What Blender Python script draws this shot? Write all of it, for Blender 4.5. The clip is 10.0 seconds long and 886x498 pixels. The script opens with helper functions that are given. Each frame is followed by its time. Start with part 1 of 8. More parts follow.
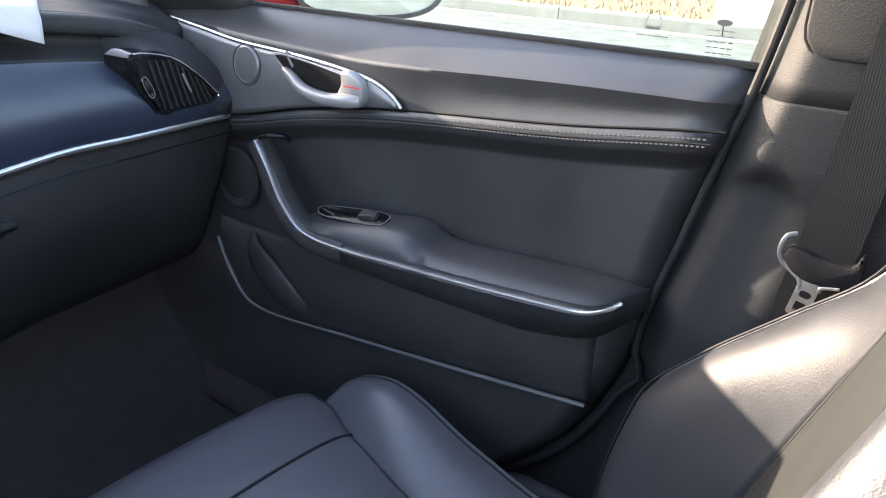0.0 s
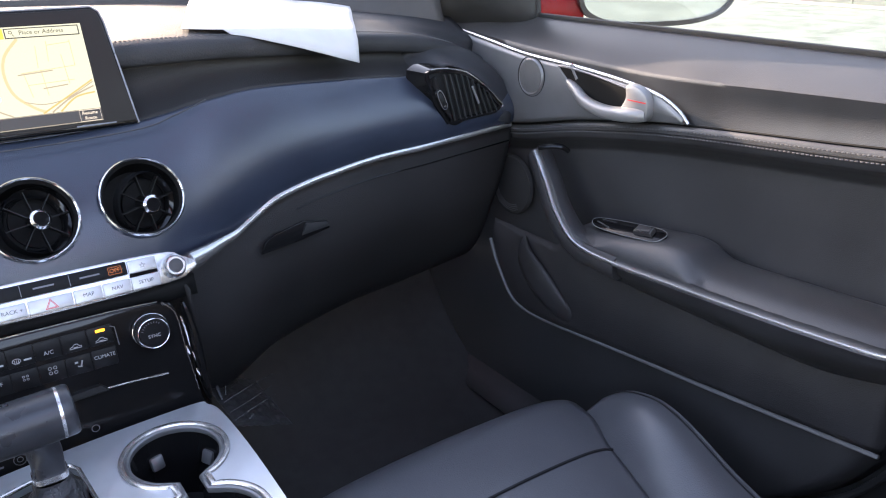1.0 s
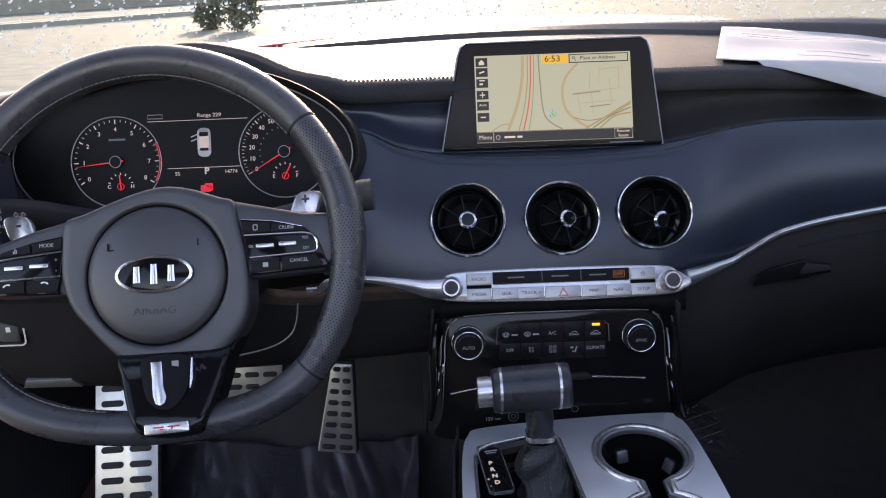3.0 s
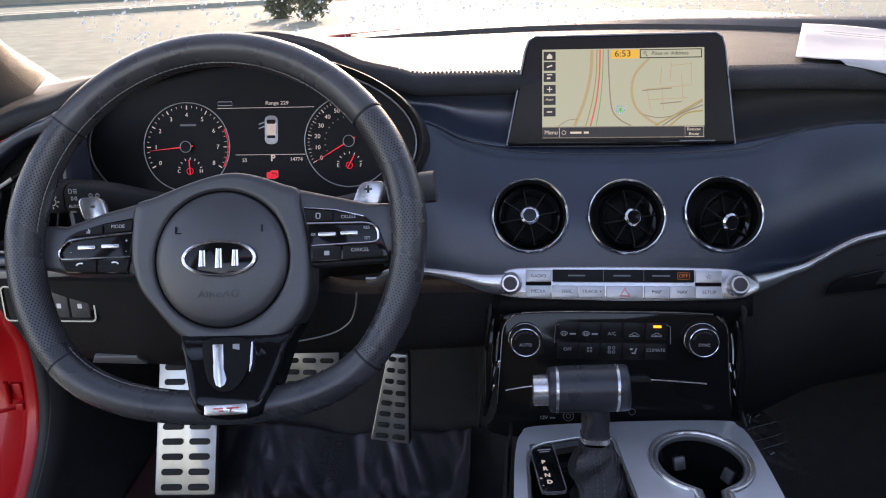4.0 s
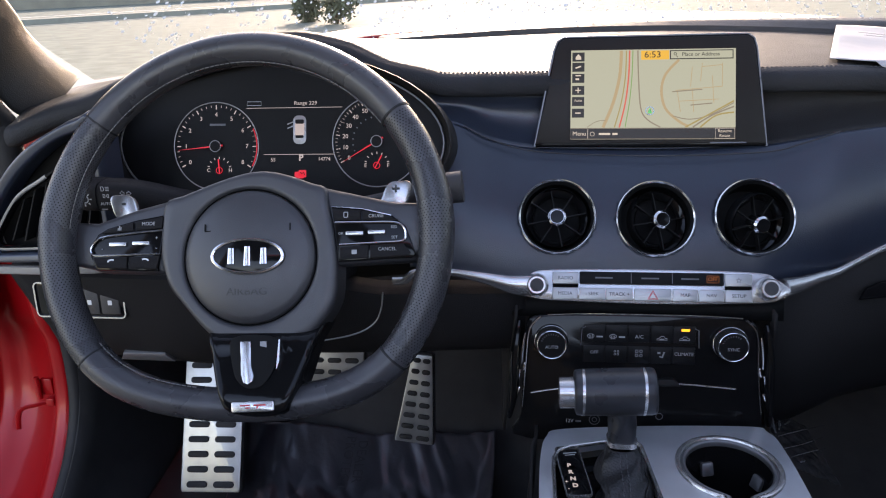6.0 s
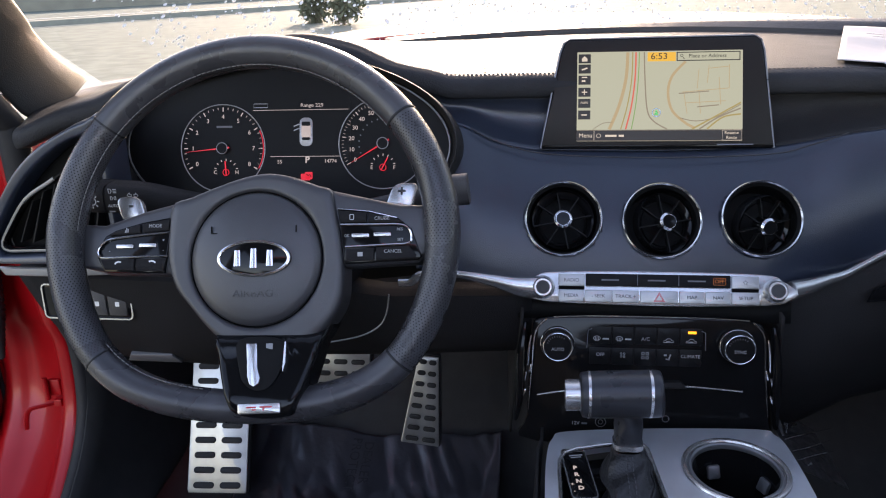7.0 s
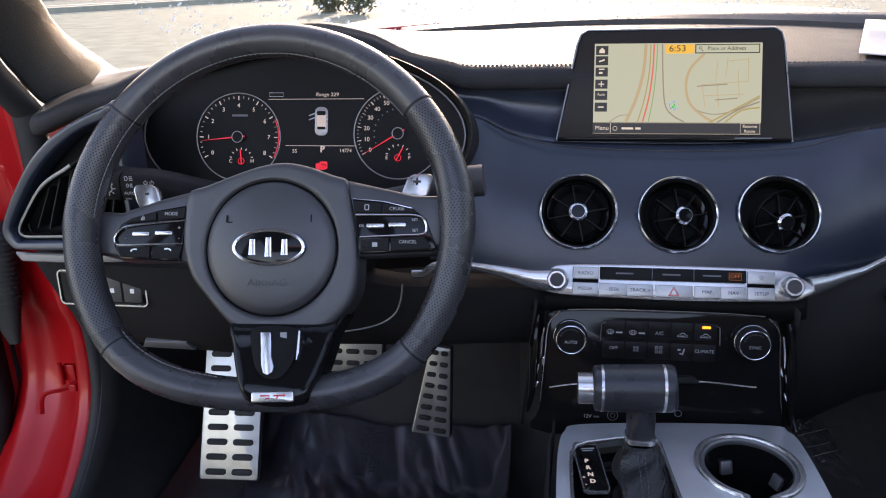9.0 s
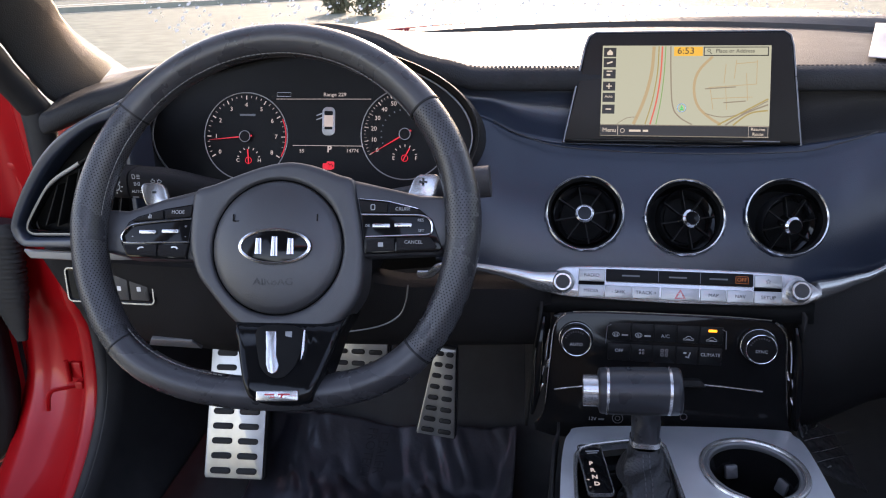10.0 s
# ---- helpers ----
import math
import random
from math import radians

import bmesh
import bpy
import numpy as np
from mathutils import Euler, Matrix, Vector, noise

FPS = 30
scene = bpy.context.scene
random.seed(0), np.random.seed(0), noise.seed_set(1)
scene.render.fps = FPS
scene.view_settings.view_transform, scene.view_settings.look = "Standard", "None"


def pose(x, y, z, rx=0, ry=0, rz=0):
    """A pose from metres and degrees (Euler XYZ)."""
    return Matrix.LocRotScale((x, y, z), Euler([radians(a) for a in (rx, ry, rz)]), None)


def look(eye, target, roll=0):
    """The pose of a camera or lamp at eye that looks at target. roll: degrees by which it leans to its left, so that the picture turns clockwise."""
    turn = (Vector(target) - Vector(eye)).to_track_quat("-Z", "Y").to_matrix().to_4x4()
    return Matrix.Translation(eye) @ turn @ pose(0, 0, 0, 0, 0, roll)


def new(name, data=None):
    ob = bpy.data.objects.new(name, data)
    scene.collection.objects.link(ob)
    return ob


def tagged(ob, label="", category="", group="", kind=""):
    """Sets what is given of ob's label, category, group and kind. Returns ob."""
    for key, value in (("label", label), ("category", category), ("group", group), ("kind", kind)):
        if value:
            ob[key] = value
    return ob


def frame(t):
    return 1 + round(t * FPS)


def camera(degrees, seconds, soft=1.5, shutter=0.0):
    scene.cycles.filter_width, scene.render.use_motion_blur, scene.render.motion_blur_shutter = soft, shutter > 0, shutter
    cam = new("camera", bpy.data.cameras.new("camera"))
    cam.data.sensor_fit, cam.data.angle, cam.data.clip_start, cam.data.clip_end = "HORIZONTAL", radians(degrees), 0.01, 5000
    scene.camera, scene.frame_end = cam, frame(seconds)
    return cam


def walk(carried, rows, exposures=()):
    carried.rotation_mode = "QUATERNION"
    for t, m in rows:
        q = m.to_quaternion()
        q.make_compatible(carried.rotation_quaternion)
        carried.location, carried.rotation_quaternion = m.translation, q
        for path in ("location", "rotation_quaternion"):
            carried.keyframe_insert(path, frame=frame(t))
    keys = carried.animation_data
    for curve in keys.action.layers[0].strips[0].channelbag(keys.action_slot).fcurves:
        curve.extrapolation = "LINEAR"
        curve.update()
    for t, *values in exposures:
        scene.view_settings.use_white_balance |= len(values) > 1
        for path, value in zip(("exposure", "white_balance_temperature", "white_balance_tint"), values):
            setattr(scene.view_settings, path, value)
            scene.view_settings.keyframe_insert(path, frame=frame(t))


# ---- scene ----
cam = camera(60.5, 10.0, soft=1.1)
PATH = [
    (0, (-0.043, -0.85, 0.146), (1.482, 0.22, -0.582), 3.4),
    (0.5, (-0.053, -0.838, 0.146), (1.273, 0.46, -0.599), 2.5),
    (1, (-0.069, -0.829, 0.173), (0.992, 0.685, -0.591), -0.2),
    (1.5, (-0.096, -0.841, 0.188), (0.588, 0.885, -0.557), -1.4),
    (2, (-0.112, -0.846, 0.182), (0.26, 0.991, -0.516), -3.0),
    (2.5, (-0.126, -0.85, 0.18), (0.021, 1.02, -0.512), -2.4),
    (3, (-0.133, -0.847, 0.181), (-0.128, 1.034, -0.5), -2.0),
    (4.5, (-0.135, -0.842, 0.18), (-0.316, 1.022, -0.52), -1.2),
    (5, (-0.135, -0.844, 0.177), (-0.329, 1.024, -0.512), -1.1),
    (5.5, (-0.138, -0.843, 0.177), (-0.34, 1.025, -0.509), -1.3),
    (7, (-0.137, -0.842, 0.179), (-0.366, 1.024, -0.504), -1.7),
    (7.5, (-0.137, -0.842, 0.179), (-0.373, 1.022, -0.507), -1.5),
    (8, (-0.138, -0.842, 0.179), (-0.378, 1.018, -0.517), -1.2),
    (8.5, (-0.137, -0.841, 0.179), (-0.389, 1.014, -0.523), -1.3),
    (9, (-0.14, -0.841, 0.179), (-0.398, 1.013, -0.526), -1.3),
    (9.5, (-0.137, -0.841, 0.179), (-0.41, 1.011, -0.524), -1.2),
    (10, (-0.139, -0.841, 0.178), (-0.415, 1.011, -0.522), -1.0),
]
LOOKS = [(0, 3.9, 7250, 22), (0.4, 4.13, 7500, 26), (1.0, 3.92, 7650, 28), (1.6, 3.52, 7850, 32), (2.3, 2.88, 7750, 31), (3.2, 2.76, 7600, 30), (8, 2.82, 7500, 29), (10, 2.88, 7550, 30)]
walk(cam, [(t, look(eye, aim, roll)) for t, eye, aim, roll in PATH], exposures=LOOKS)

# ---------------------------------------------------------------- light
SUN = Vector((-0.060, 0.95, 0.270)).normalized()
world = bpy.data.worlds.new("sky")
scene.world = world
world.use_nodes = True
sky = world.node_tree.nodes.new("ShaderNodeTexSky")
sky.sky_type, sky.sun_disc = "NISHITA", False
sky.sun_elevation, sky.sun_rotation = math.asin(SUN.z), math.atan2(SUN.x, SUN.y)
sky.dust_density, sky.ozone_density = 1.2, 1.2
world.node_tree.links.new(sky.outputs[0], world.node_tree.nodes["Background"].inputs[0])
world.node_tree.nodes["Background"].inputs[1].default_value = 0.15
sun = new("sun", bpy.data.lights.new("sun", "SUN"))
sun.data.energy, sun.data.angle, sun.data.color = 2.45, radians(0.53), (1.0, 0.92, 0.80)
sun.matrix_world = look(SUN * 20, (0, 0, 0))


# ---------------------------------------------------------------- materials
def mat(name, base, rough=0.5, metal=0.0, grain=None, bump=0.0, vary=0.15, vary_scale=30.0, coat=0.0, spec=0.5,
        emit=0.0, rough_vary=0.0, fine=None, aniso=0.0):
    """A surface: grain = (kind, scale per metre) drives fine relief, vary its slow changes of tone."""
    m = bpy.data.materials.new(name)
    m.use_nodes = True
    nt = m.node_tree
    b = nt.nodes["Principled BSDF"]
    b.inputs["Base Color"].default_value = (*base, 1)
    b.inputs["Roughness"].default_value = rough
    b.inputs["Metallic"].default_value = metal
    b.inputs["Coat Weight"].default_value = coat
    b.inputs["Coat Roughness"].default_value = 0.05
    b.inputs["Specular IOR Level"].default_value = spec
    if emit:
        b.inputs["Emission Color"].default_value = (*base, 1)
        b.inputs["Emission Strength"].default_value = emit * 0.105
    co = nt.nodes.new("ShaderNodeTexCoord")
    if vary:
        n = nt.nodes.new("ShaderNodeTexNoise")
        n.inputs["Scale"].default_value, n.inputs["Detail"].default_value = vary_scale, 5
        nt.links.new(co.outputs["Object"], n.inputs["Vector"])
        r = nt.nodes.new("ShaderNodeMapRange")
        r.inputs["From Min"].default_value, r.inputs["From Max"].default_value = 0.3, 0.7
        r.inputs["To Min"].default_value, r.inputs["To Max"].default_value = 1 - vary, 1 + vary
        nt.links.new(n.outputs["Fac"], r.inputs["Value"])
        h = nt.nodes.new("ShaderNodeHueSaturation")
        h.inputs["Color"].default_value = (*base, 1)
        nt.links.new(r.outputs[0], h.inputs["Value"])
        nt.links.new(h.outputs[0], b.inputs["Base Color"])
        if rough_vary:
            q = nt.nodes.new("ShaderNodeMapRange")
            q.inputs["From Min"].default_value, q.inputs["From Max"].default_value = 0.3, 0.7
            q.inputs["To Min"].default_value, q.inputs["To Max"].default_value = rough - rough_vary, rough + rough_vary
            nt.links.new(n.outputs["Fac"], q.inputs["Value"])
            nt.links.new(q.outputs[0], b.inputs["Roughness"])
    if grain:
        kind, scale = grain
        if kind == "pebble":
            g = nt.nodes.new("ShaderNodeTexVoronoi")
            g.inputs["Scale"].default_value = scale
            out = g.outputs["Distance"]
        elif kind == "brushed":
            mp = nt.nodes.new("ShaderNodeMapping")
            mp.inputs["Scale"].default_value = (0.03, 1, 1)
            nt.links.new(co.outputs["Object"], mp.inputs["Vector"])
            g = nt.nodes.new("ShaderNodeTexNoise")
            g.inputs["Scale"].default_value, g.inputs["Detail"].default_value = scale, 3
            nt.links.new(mp.outputs[0], g.inputs["Vector"])
            out = g.outputs["Fac"]
        elif kind == "cords":
            g = nt.nodes.new("ShaderNodeTexWave")
            g.bands_direction = "Y"
            g.inputs["Scale"].default_value, g.inputs["Distortion"].default_value = scale, 0.4
            out = g.outputs["Fac"]
        elif kind == "ribs":
            g = nt.nodes.new("ShaderNodeTexWave")
            g.bands_direction = "Z"
            g.inputs["Scale"].default_value, g.inputs["Distortion"].default_value = scale, 0.15
            out = g.outputs["Fac"]
        elif kind == "dots":
            g = nt.nodes.new("ShaderNodeTexVoronoi")
            g.inputs["Scale"].default_value, g.inputs["Randomness"].default_value = scale, 0.55
            s = nt.nodes.new("ShaderNodeMapRange")
            s.inputs["From Min"].default_value, s.inputs["From Max"].default_value = 0.16, 0.30
            nt.links.new(g.outputs["Distance"], s.inputs["Value"])
            out = s.outputs[0]
            holes = nt.nodes.new("ShaderNodeMixRGB")
            holes.inputs[1].default_value = (0.002, 0.002, 0.002, 1)
            nt.links.new(out, holes.inputs[0])
            nt.links.new(b.inputs["Base Color"].links[0].from_socket, holes.inputs[2])
            nt.links.new(holes.outputs[0], b.inputs["Base Color"])
        else:
            g = nt.nodes.new("ShaderNodeTexNoise")
            g.inputs["Scale"].default_value, g.inputs["Detail"].default_value = scale, 6
            out = g.outputs["Fac"]
        if kind != "brushed":
            nt.links.new(co.outputs["Object"], g.inputs["Vector"])
        bp = nt.nodes.new("ShaderNodeBump")
        bp.inputs["Strength"].default_value, bp.inputs["Distance"].default_value = bump, 0.001
        nt.links.new(out, bp.inputs["Height"])
        nt.links.new(bp.outputs[0], b.inputs["Normal"])
    return m


def lit(name, colour, level=1.0):
    """A glowing display colour behind dark glass."""
    m = mat(name, (0.010, 0.010, 0.010), 0.3, spec=0.25, vary=0.0)
    b = m.node_tree.nodes["Principled BSDF"]
    b.inputs["Emission Color"].default_value = (*colour, 1)
    b.inputs["Emission Strength"].default_value = 0.155 * level
    return m


M_DASH = mat("soft_dash_leatherette", (0.020, 0.0275, 0.044), 0.33, spec=0.65, grain=("pebble", 900), bump=0.12, vary=0.2, vary_scale=9, rough_vary=0.04)
M_DOORPAD = mat("black_door_leatherette", (0.038, 0.037, 0.038), 0.38, spec=0.6, grain=("pebble", 900), bump=0.15, vary=0.2, vary_scale=9, rough_vary=0.04)
M_PAD = mat("stitched_dash_top_leatherette", (0.028, 0.0285, 0.031), 0.60, spec=0.12, grain=("pebble", 550), bump=0.35, vary=0.25, vary_scale=12, rough_vary=0.08)
M_PLASTIC = mat("black_moulded_plastic", (0.035, 0.033, 0.034), 0.50, grain=("pebble", 900), bump=0.3, vary=0.2, vary_scale=15)
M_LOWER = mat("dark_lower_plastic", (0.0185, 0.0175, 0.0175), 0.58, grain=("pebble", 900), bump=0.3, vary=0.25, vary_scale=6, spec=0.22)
M_PILLAR = mat("grey_grained_pillar_plastic", (0.025, 0.0252, 0.0256), 0.58, spec=0.25, grain=("pebble", 700), bump=0.26, vary=0.15, vary_scale=14, rough_vary=0.06)
M_GLOSS = mat("piano_black", (0.007, 0.007, 0.0075), 0.08, spec=0.20, vary=0.1, grain=("noise", 14), bump=0.01)
M_SATIN = mat("satin_silver_paint", (0.60, 0.59, 0.58), 0.27, 0.9, vary=0.04, vary_scale=40, grain=("brushed", 2500), bump=0.03)
M_TRIM = mat("pale_satin_paint", (0.25, 0.245, 0.245), 0.34, 0.35, vary=0.04, vary_scale=40)
M_CONSOLE = mat("brushed_silver_console", (0.72, 0.75, 0.79), 0.38, 0.85, vary=0.05, vary_scale=25, grain=("brushed", 3000), bump=0.06, rough_vary=0.04)
M_BEZEL = mat("grey_metallic_door_bezel", (0.20, 0.20, 0.205), 0.38, 0.6, vary=0.06, vary_scale=25, grain=("noise", 2500), bump=0.05)
M_PIT = mat("matt_black_vent_barrel", (0.007, 0.007, 0.007), 0.6, spec=0.12, vary=0.1)
M_KNEE = mat("dark_knee_plastic", (0.017, 0.016, 0.0165), 0.6, spec=0.08, grain=("pebble", 900), bump=0.3, vary=0.2, vary_scale=10)
M_KEY = mat("matt_black_key", (0.006, 0.006, 0.0065), 0.38, spec=0.2, vary=0.1)
M_VANE = mat("dark_grey_vane", (0.013, 0.013, 0.013), 0.5, spec=0.2, vary=0.1)
M_BOOT = mat("black_boot_leather", (0.020, 0.020, 0.021), 0.42, grain=("pebble", 420), bump=0.5, vary=0.2, vary_scale=30)
M_WRAP = mat("clear_plastic_wrap", (0.050, 0.048, 0.048), 0.32, spec=0.25, vary=0.2, grain=("noise", 90), bump=0.8)
M_TWEET = mat("tweeter_cloth", (0.085, 0.085, 0.085), 0.7, grain=("dots", 700), bump=0.5, vary=0.05)
M_LIP = mat("pale_grey_plastic_lip", (0.16, 0.16, 0.16), 0.35, vary=0.05)
M_CHROME = mat("chrome", (0.80, 0.80, 0.81), 0.20, 1.0, vary=0.03)
M_STEEL = mat("bare_steel", (0.55, 0.54, 0.52), 0.32, 1.0, vary=0.1, vary_scale=80, grain=("noise", 900), bump=0.1)
M_BUTTON = mat("silver_button", (0.40, 0.395, 0.385), 0.36, 0.70, vary=0.04)
# one black leather twice: lightened for the shaded cushion, darkened for the sunlit backrest
M_LEATHER = mat("black_leather_shade_lifted", (0.095, 0.095, 0.102), 0.30, grain=("pebble", 650), bump=0.20, vary=0.05, vary_scale=18, spec=0.6)
M_BOLSTER = mat("black_leather_sun_darkened", (0.034, 0.035, 0.038), 0.44, grain=("pebble", 650), bump=0.14, vary=0.15, vary_scale=18, rough_vary=0.05)
M_PERF = mat("ribbed_seat_insert", (0.022, 0.023, 0.0205), 0.75, spec=0.2, grain=("ribs", 55), bump=0.06, vary=0.08, vary_scale=18)
M_WHEEL = mat("smooth_wheel_leather", (0.047, 0.046, 0.050), 0.29, spec=0.6, grain=("pebble", 1300), bump=0.15, vary=0.2, vary_scale=30, rough_vary=0.07)
M_HUB = mat("grained_hub_plastic", (0.036, 0.035, 0.038), 0.38, spec=0.7, grain=("pebble", 1600), bump=0.15, vary=0.12, vary_scale=20)
M_CARPET = mat("black_carpet", (0.032, 0.031, 0.031), 0.95, grain=("noise", 1500), bump=1.0, vary=0.14, vary_scale=40)
M_RUBBER = mat("black_rubber", (0.017, 0.017, 0.018), 0.65, spec=0.3, vary=0.2, grain=("noise", 300), bump=0.1)
M_ALU = mat("aluminium_pedal", (0.38, 0.375, 0.36), 0.38, 0.95, vary=0.08, vary_scale=60, grain=("brushed", 2000), bump=0.06)
M_RED = mat("red_car_paint", (0.32, 0.004, 0.006), 0.36, 0.1, coat=0.22, spec=0.22, vary=0.10, vary_scale=6)
M_WEB = mat("belt_webbing", (0.0105, 0.0105, 0.0110), 0.75, grain=("cords", 135), bump=0.10, vary=0.12, spec=0.25)
M_THREAD = mat("grey_thread", (0.085, 0.085, 0.09), 0.75, vary=0.1)
M_DKTHREAD = mat("dark_thread", (0.15, 0.145, 0.14), 0.7, vary=0.1)
M_PAPER = mat("white_paper", (0.43, 0.43, 0.445), 0.8, spec=0.2, vary=0.04, grain=("noise", 60), bump=0.2)
M_WHITE = mat("white_print", (0.72, 0.72, 0.72), 0.5, vary=0.0)
M_PODPR = mat("dull_white_print", (0.36, 0.36, 0.36), 0.5, vary=0.0)
M_GREYPR = mat("grey_label_print", (0.13, 0.13, 0.14), 0.5, vary=0.0)
M_INKP = mat("dark_button_print", (0.03, 0.03, 0.03), 0.5, vary=0.0)
M_REDPR = mat("red_print", (0.6, 0.02, 0.03), 0.4, vary=0.0)
M_HEAD = mat("headliner_fabric", (0.05, 0.05, 0.05), 0.9, grain=("noise", 900), bump=0.3, vary=0.06)
M_FILM = mat("creased_plastic_film", (0.024, 0.024, 0.030), 0.30, vary=0.3, vary_scale=20, grain=("noise", 160), bump=0.35, spec=0.6)
M_ASPHALT = mat("pale_dry_asphalt", (0.157, 0.188, 0.162), 0.9, spec=0.15, grain=("noise", 40), bump=0.15, vary=0.25, vary_scale=3)
M_CONC = mat("kerb_concrete", (0.25, 0.265, 0.235), 0.9, grain=("noise", 60), bump=0.3, vary=0.12, vary_scale=4)
M_GRASS = mat("dry_grass", (0.21, 0.15, 0.072), 0.95, grain=("noise", 30), bump=0.8, vary=0.45, vary_scale=9)
M_BLADE = mat("dry_grass_blade", (0.24, 0.185, 0.115), 0.9, vary=0.3, vary_scale=5)
M_LEAF = mat("shrub_leaf", (0.10, 0.115, 0.07), 0.7, vary=0.4, vary_scale=4)
M_BARK = mat("shrub_stem", (0.12, 0.09, 0.06), 0.9, vary=0.3)
M_PAINTLINE = mat("white_road_paint", (0.75, 0.74, 0.70), 0.8, vary=0.1, vary_scale=20)
M_POST = mat("white_painted_box", (0.6, 0.59, 0.57), 0.6, vary=0.05)
M_FENCE = mat("beige_wall_render", (0.26, 0.25, 0.21), 0.9, vary=0.1, vary_scale=2, grain=("noise", 50), bump=0.2)
M_MIRROR = mat("mirror_glass", (0.9, 0.9, 0.9), 0.02, 1.0, vary=0.0)
M_DROP = mat("dried_water_spots", (0.78, 0.77, 0.74), 0.6, vary=0.1)
M_MAP = lit("lit_map", (0.40, 0.47, 0.35), 1.0)
M_ROADG = lit("map_grey_road", (0.24, 0.23, 0.16), 1.0)
M_ROADR = lit("map_red_road", (0.62, 0.13, 0.08), 1.0)
M_ROADY = lit("map_olive_road", (0.33, 0.29, 0.09), 1.0)
M_ROADT = lit("map_tan_road", (0.4, 0.35, 0.19), 1.0)
M_ROADGR = lit("map_green_road", (0.17, 0.36, 0.11), 1.0)
M_UI = lit("dark_screen_bar", (0.022, 0.022, 0.016), 1.0)
M_UIY = lit("amber_clock_tile", (0.75, 0.48, 0.05), 1.0)
M_UIW = lit("lit_white_icon", (0.6, 0.6, 0.5), 1.0)
M_UID = lit("dark_map_text", (0.03, 0.03, 0.02), 1.0)
M_LED = mat("amber_lamp", (1.0, 0.35, 0.02), 0.3, vary=0.0, emit=3.0)
M_GAUGEW = lit("lit_gauge_white", (0.43, 0.43, 0.43), 1.0)
M_GAUGEG = mat("gauge_grey_ring", (0.30, 0.30, 0.31), 0.35, 0.4, vary=0.0, emit=0.12)
M_NEEDLE = lit("lit_red_needle", (0.7, 0.02, 0.04), 1.0)
M_DARKFACE = mat("black_gauge_face", (0.006, 0.006, 0.0065), 0.5, spec=0.15, vary=0.1)
M_AMBERDIM = lit("dim_amber_display", (0.3, 0.1, 0.02), 1.0)


def glass(name, tint, rough=0.0, share=0.93):
    m = bpy.data.materials.new(name)
    m.use_nodes = True
    nt = m.node_tree
    nt.nodes.clear()
    o, mx = nt.nodes.new("ShaderNodeOutputMaterial"), nt.nodes.new("ShaderNodeMixShader")
    tr, gl = nt.nodes.new("ShaderNodeBsdfTransparent"), nt.nodes.new("ShaderNodeBsdfGlossy")
    tr.inputs[0].default_value = (*tint, 1)
    gl.inputs["Roughness"].default_value = rough
    lw, pw, sc = nt.nodes.new("ShaderNodeLayerWeight"), nt.nodes.new("ShaderNodeMath"), nt.nodes.new("ShaderNodeMath")
    pw.operation, pw.inputs[1].default_value = "POWER", 5.0
    sc.operation, sc.inputs[1].default_value, sc.inputs[2].default_value = "MULTIPLY_ADD", 0.75, 0.05
    nt.links.new(lw.outputs["Facing"], pw.inputs[0])
    nt.links.new(pw.outputs[0], sc.inputs[0])
    nt.links.new(sc.outputs[0], mx.inputs[0])
    nt.links.new(tr.outputs[0], mx.inputs[1])
    nt.links.new(gl.outputs[0], mx.inputs[2])
    nt.links.new(mx.outputs[0], o.inputs[0])
    return m


M_GLASS = glass("window_glass", (0.64, 0.655, 0.63))
M_TINT = glass("tinted_side_glass", (0.80, 0.82, 0.80))


# ---------------------------------------------------------------- mesh helpers
ANCHOR = {}


def thing(name, label, category, at=(0, 0, 0), m=None, group="", kind=""):
    """An Empty: with m its parts are built in its own axes, else in the car's axes."""
    ob = new(name)
    ob.empty_display_size = 0.02
    ob.matrix_basis = m if m is not None else Matrix.Translation(at)
    ANCHOR[ob] = Matrix() if m is not None else Matrix.Translation(at).inverted()
    return tagged(ob, label, category, group, kind)


def mesh_of(geo, name, material, smooth=35):
    verts, faces = geo
    me = bpy.data.meshes.new(name)
    me.from_pydata([tuple(v) for v in verts], [], faces)
    me.validate()
    me.materials.append(material)
    if smooth:
        me.polygons.foreach_set("use_smooth", [True] * len(me.polygons))
        me.set_sharp_from_angle(angle=radians(smooth))
    me.update()
    return me


def fix(me):
    bm = bmesh.new()
    bm.from_mesh(me)
    bmesh.ops.recalc_face_normals(bm, faces=bm.faces)
    bm.to_mesh(me)
    bm.free()
    return me


def part(name, geo, material, parent, label="", smooth=35, solid=0.0):
    me = geo if isinstance(geo, bpy.types.Mesh) else fix(mesh_of(geo, name, material, smooth))
    ob = new(name, me)
    ob.parent = parent
    if parent in ANCHOR:
        ob.matrix_parent_inverse = ANCHOR[parent]
    if solid:
        s = ob.modifiers.new("thickness", "SOLIDIFY")
        s.thickness, s.offset = solid, 0
    if label:
        ob["label"] = label
    return ob


def alone(name, geo, material, label, category, group="", kind="", smooth=35, solid=0.0):
    """A thing that is one mesh, in the car's axes."""
    me = fix(mesh_of(geo, name, material, smooth))
    ob = new(name, me)
    if solid:
        s = ob.modifiers.new("thickness", "SOLIDIFY")
        s.thickness, s.offset = solid, 0
    return tagged(ob, label, category, group, kind)


def join(*geos):
    verts, faces = [], []
    for v, f in geos:
        n = len(verts)
        verts += list(v)
        faces += [tuple(i + n for i in q) for q in f]
    return verts, faces


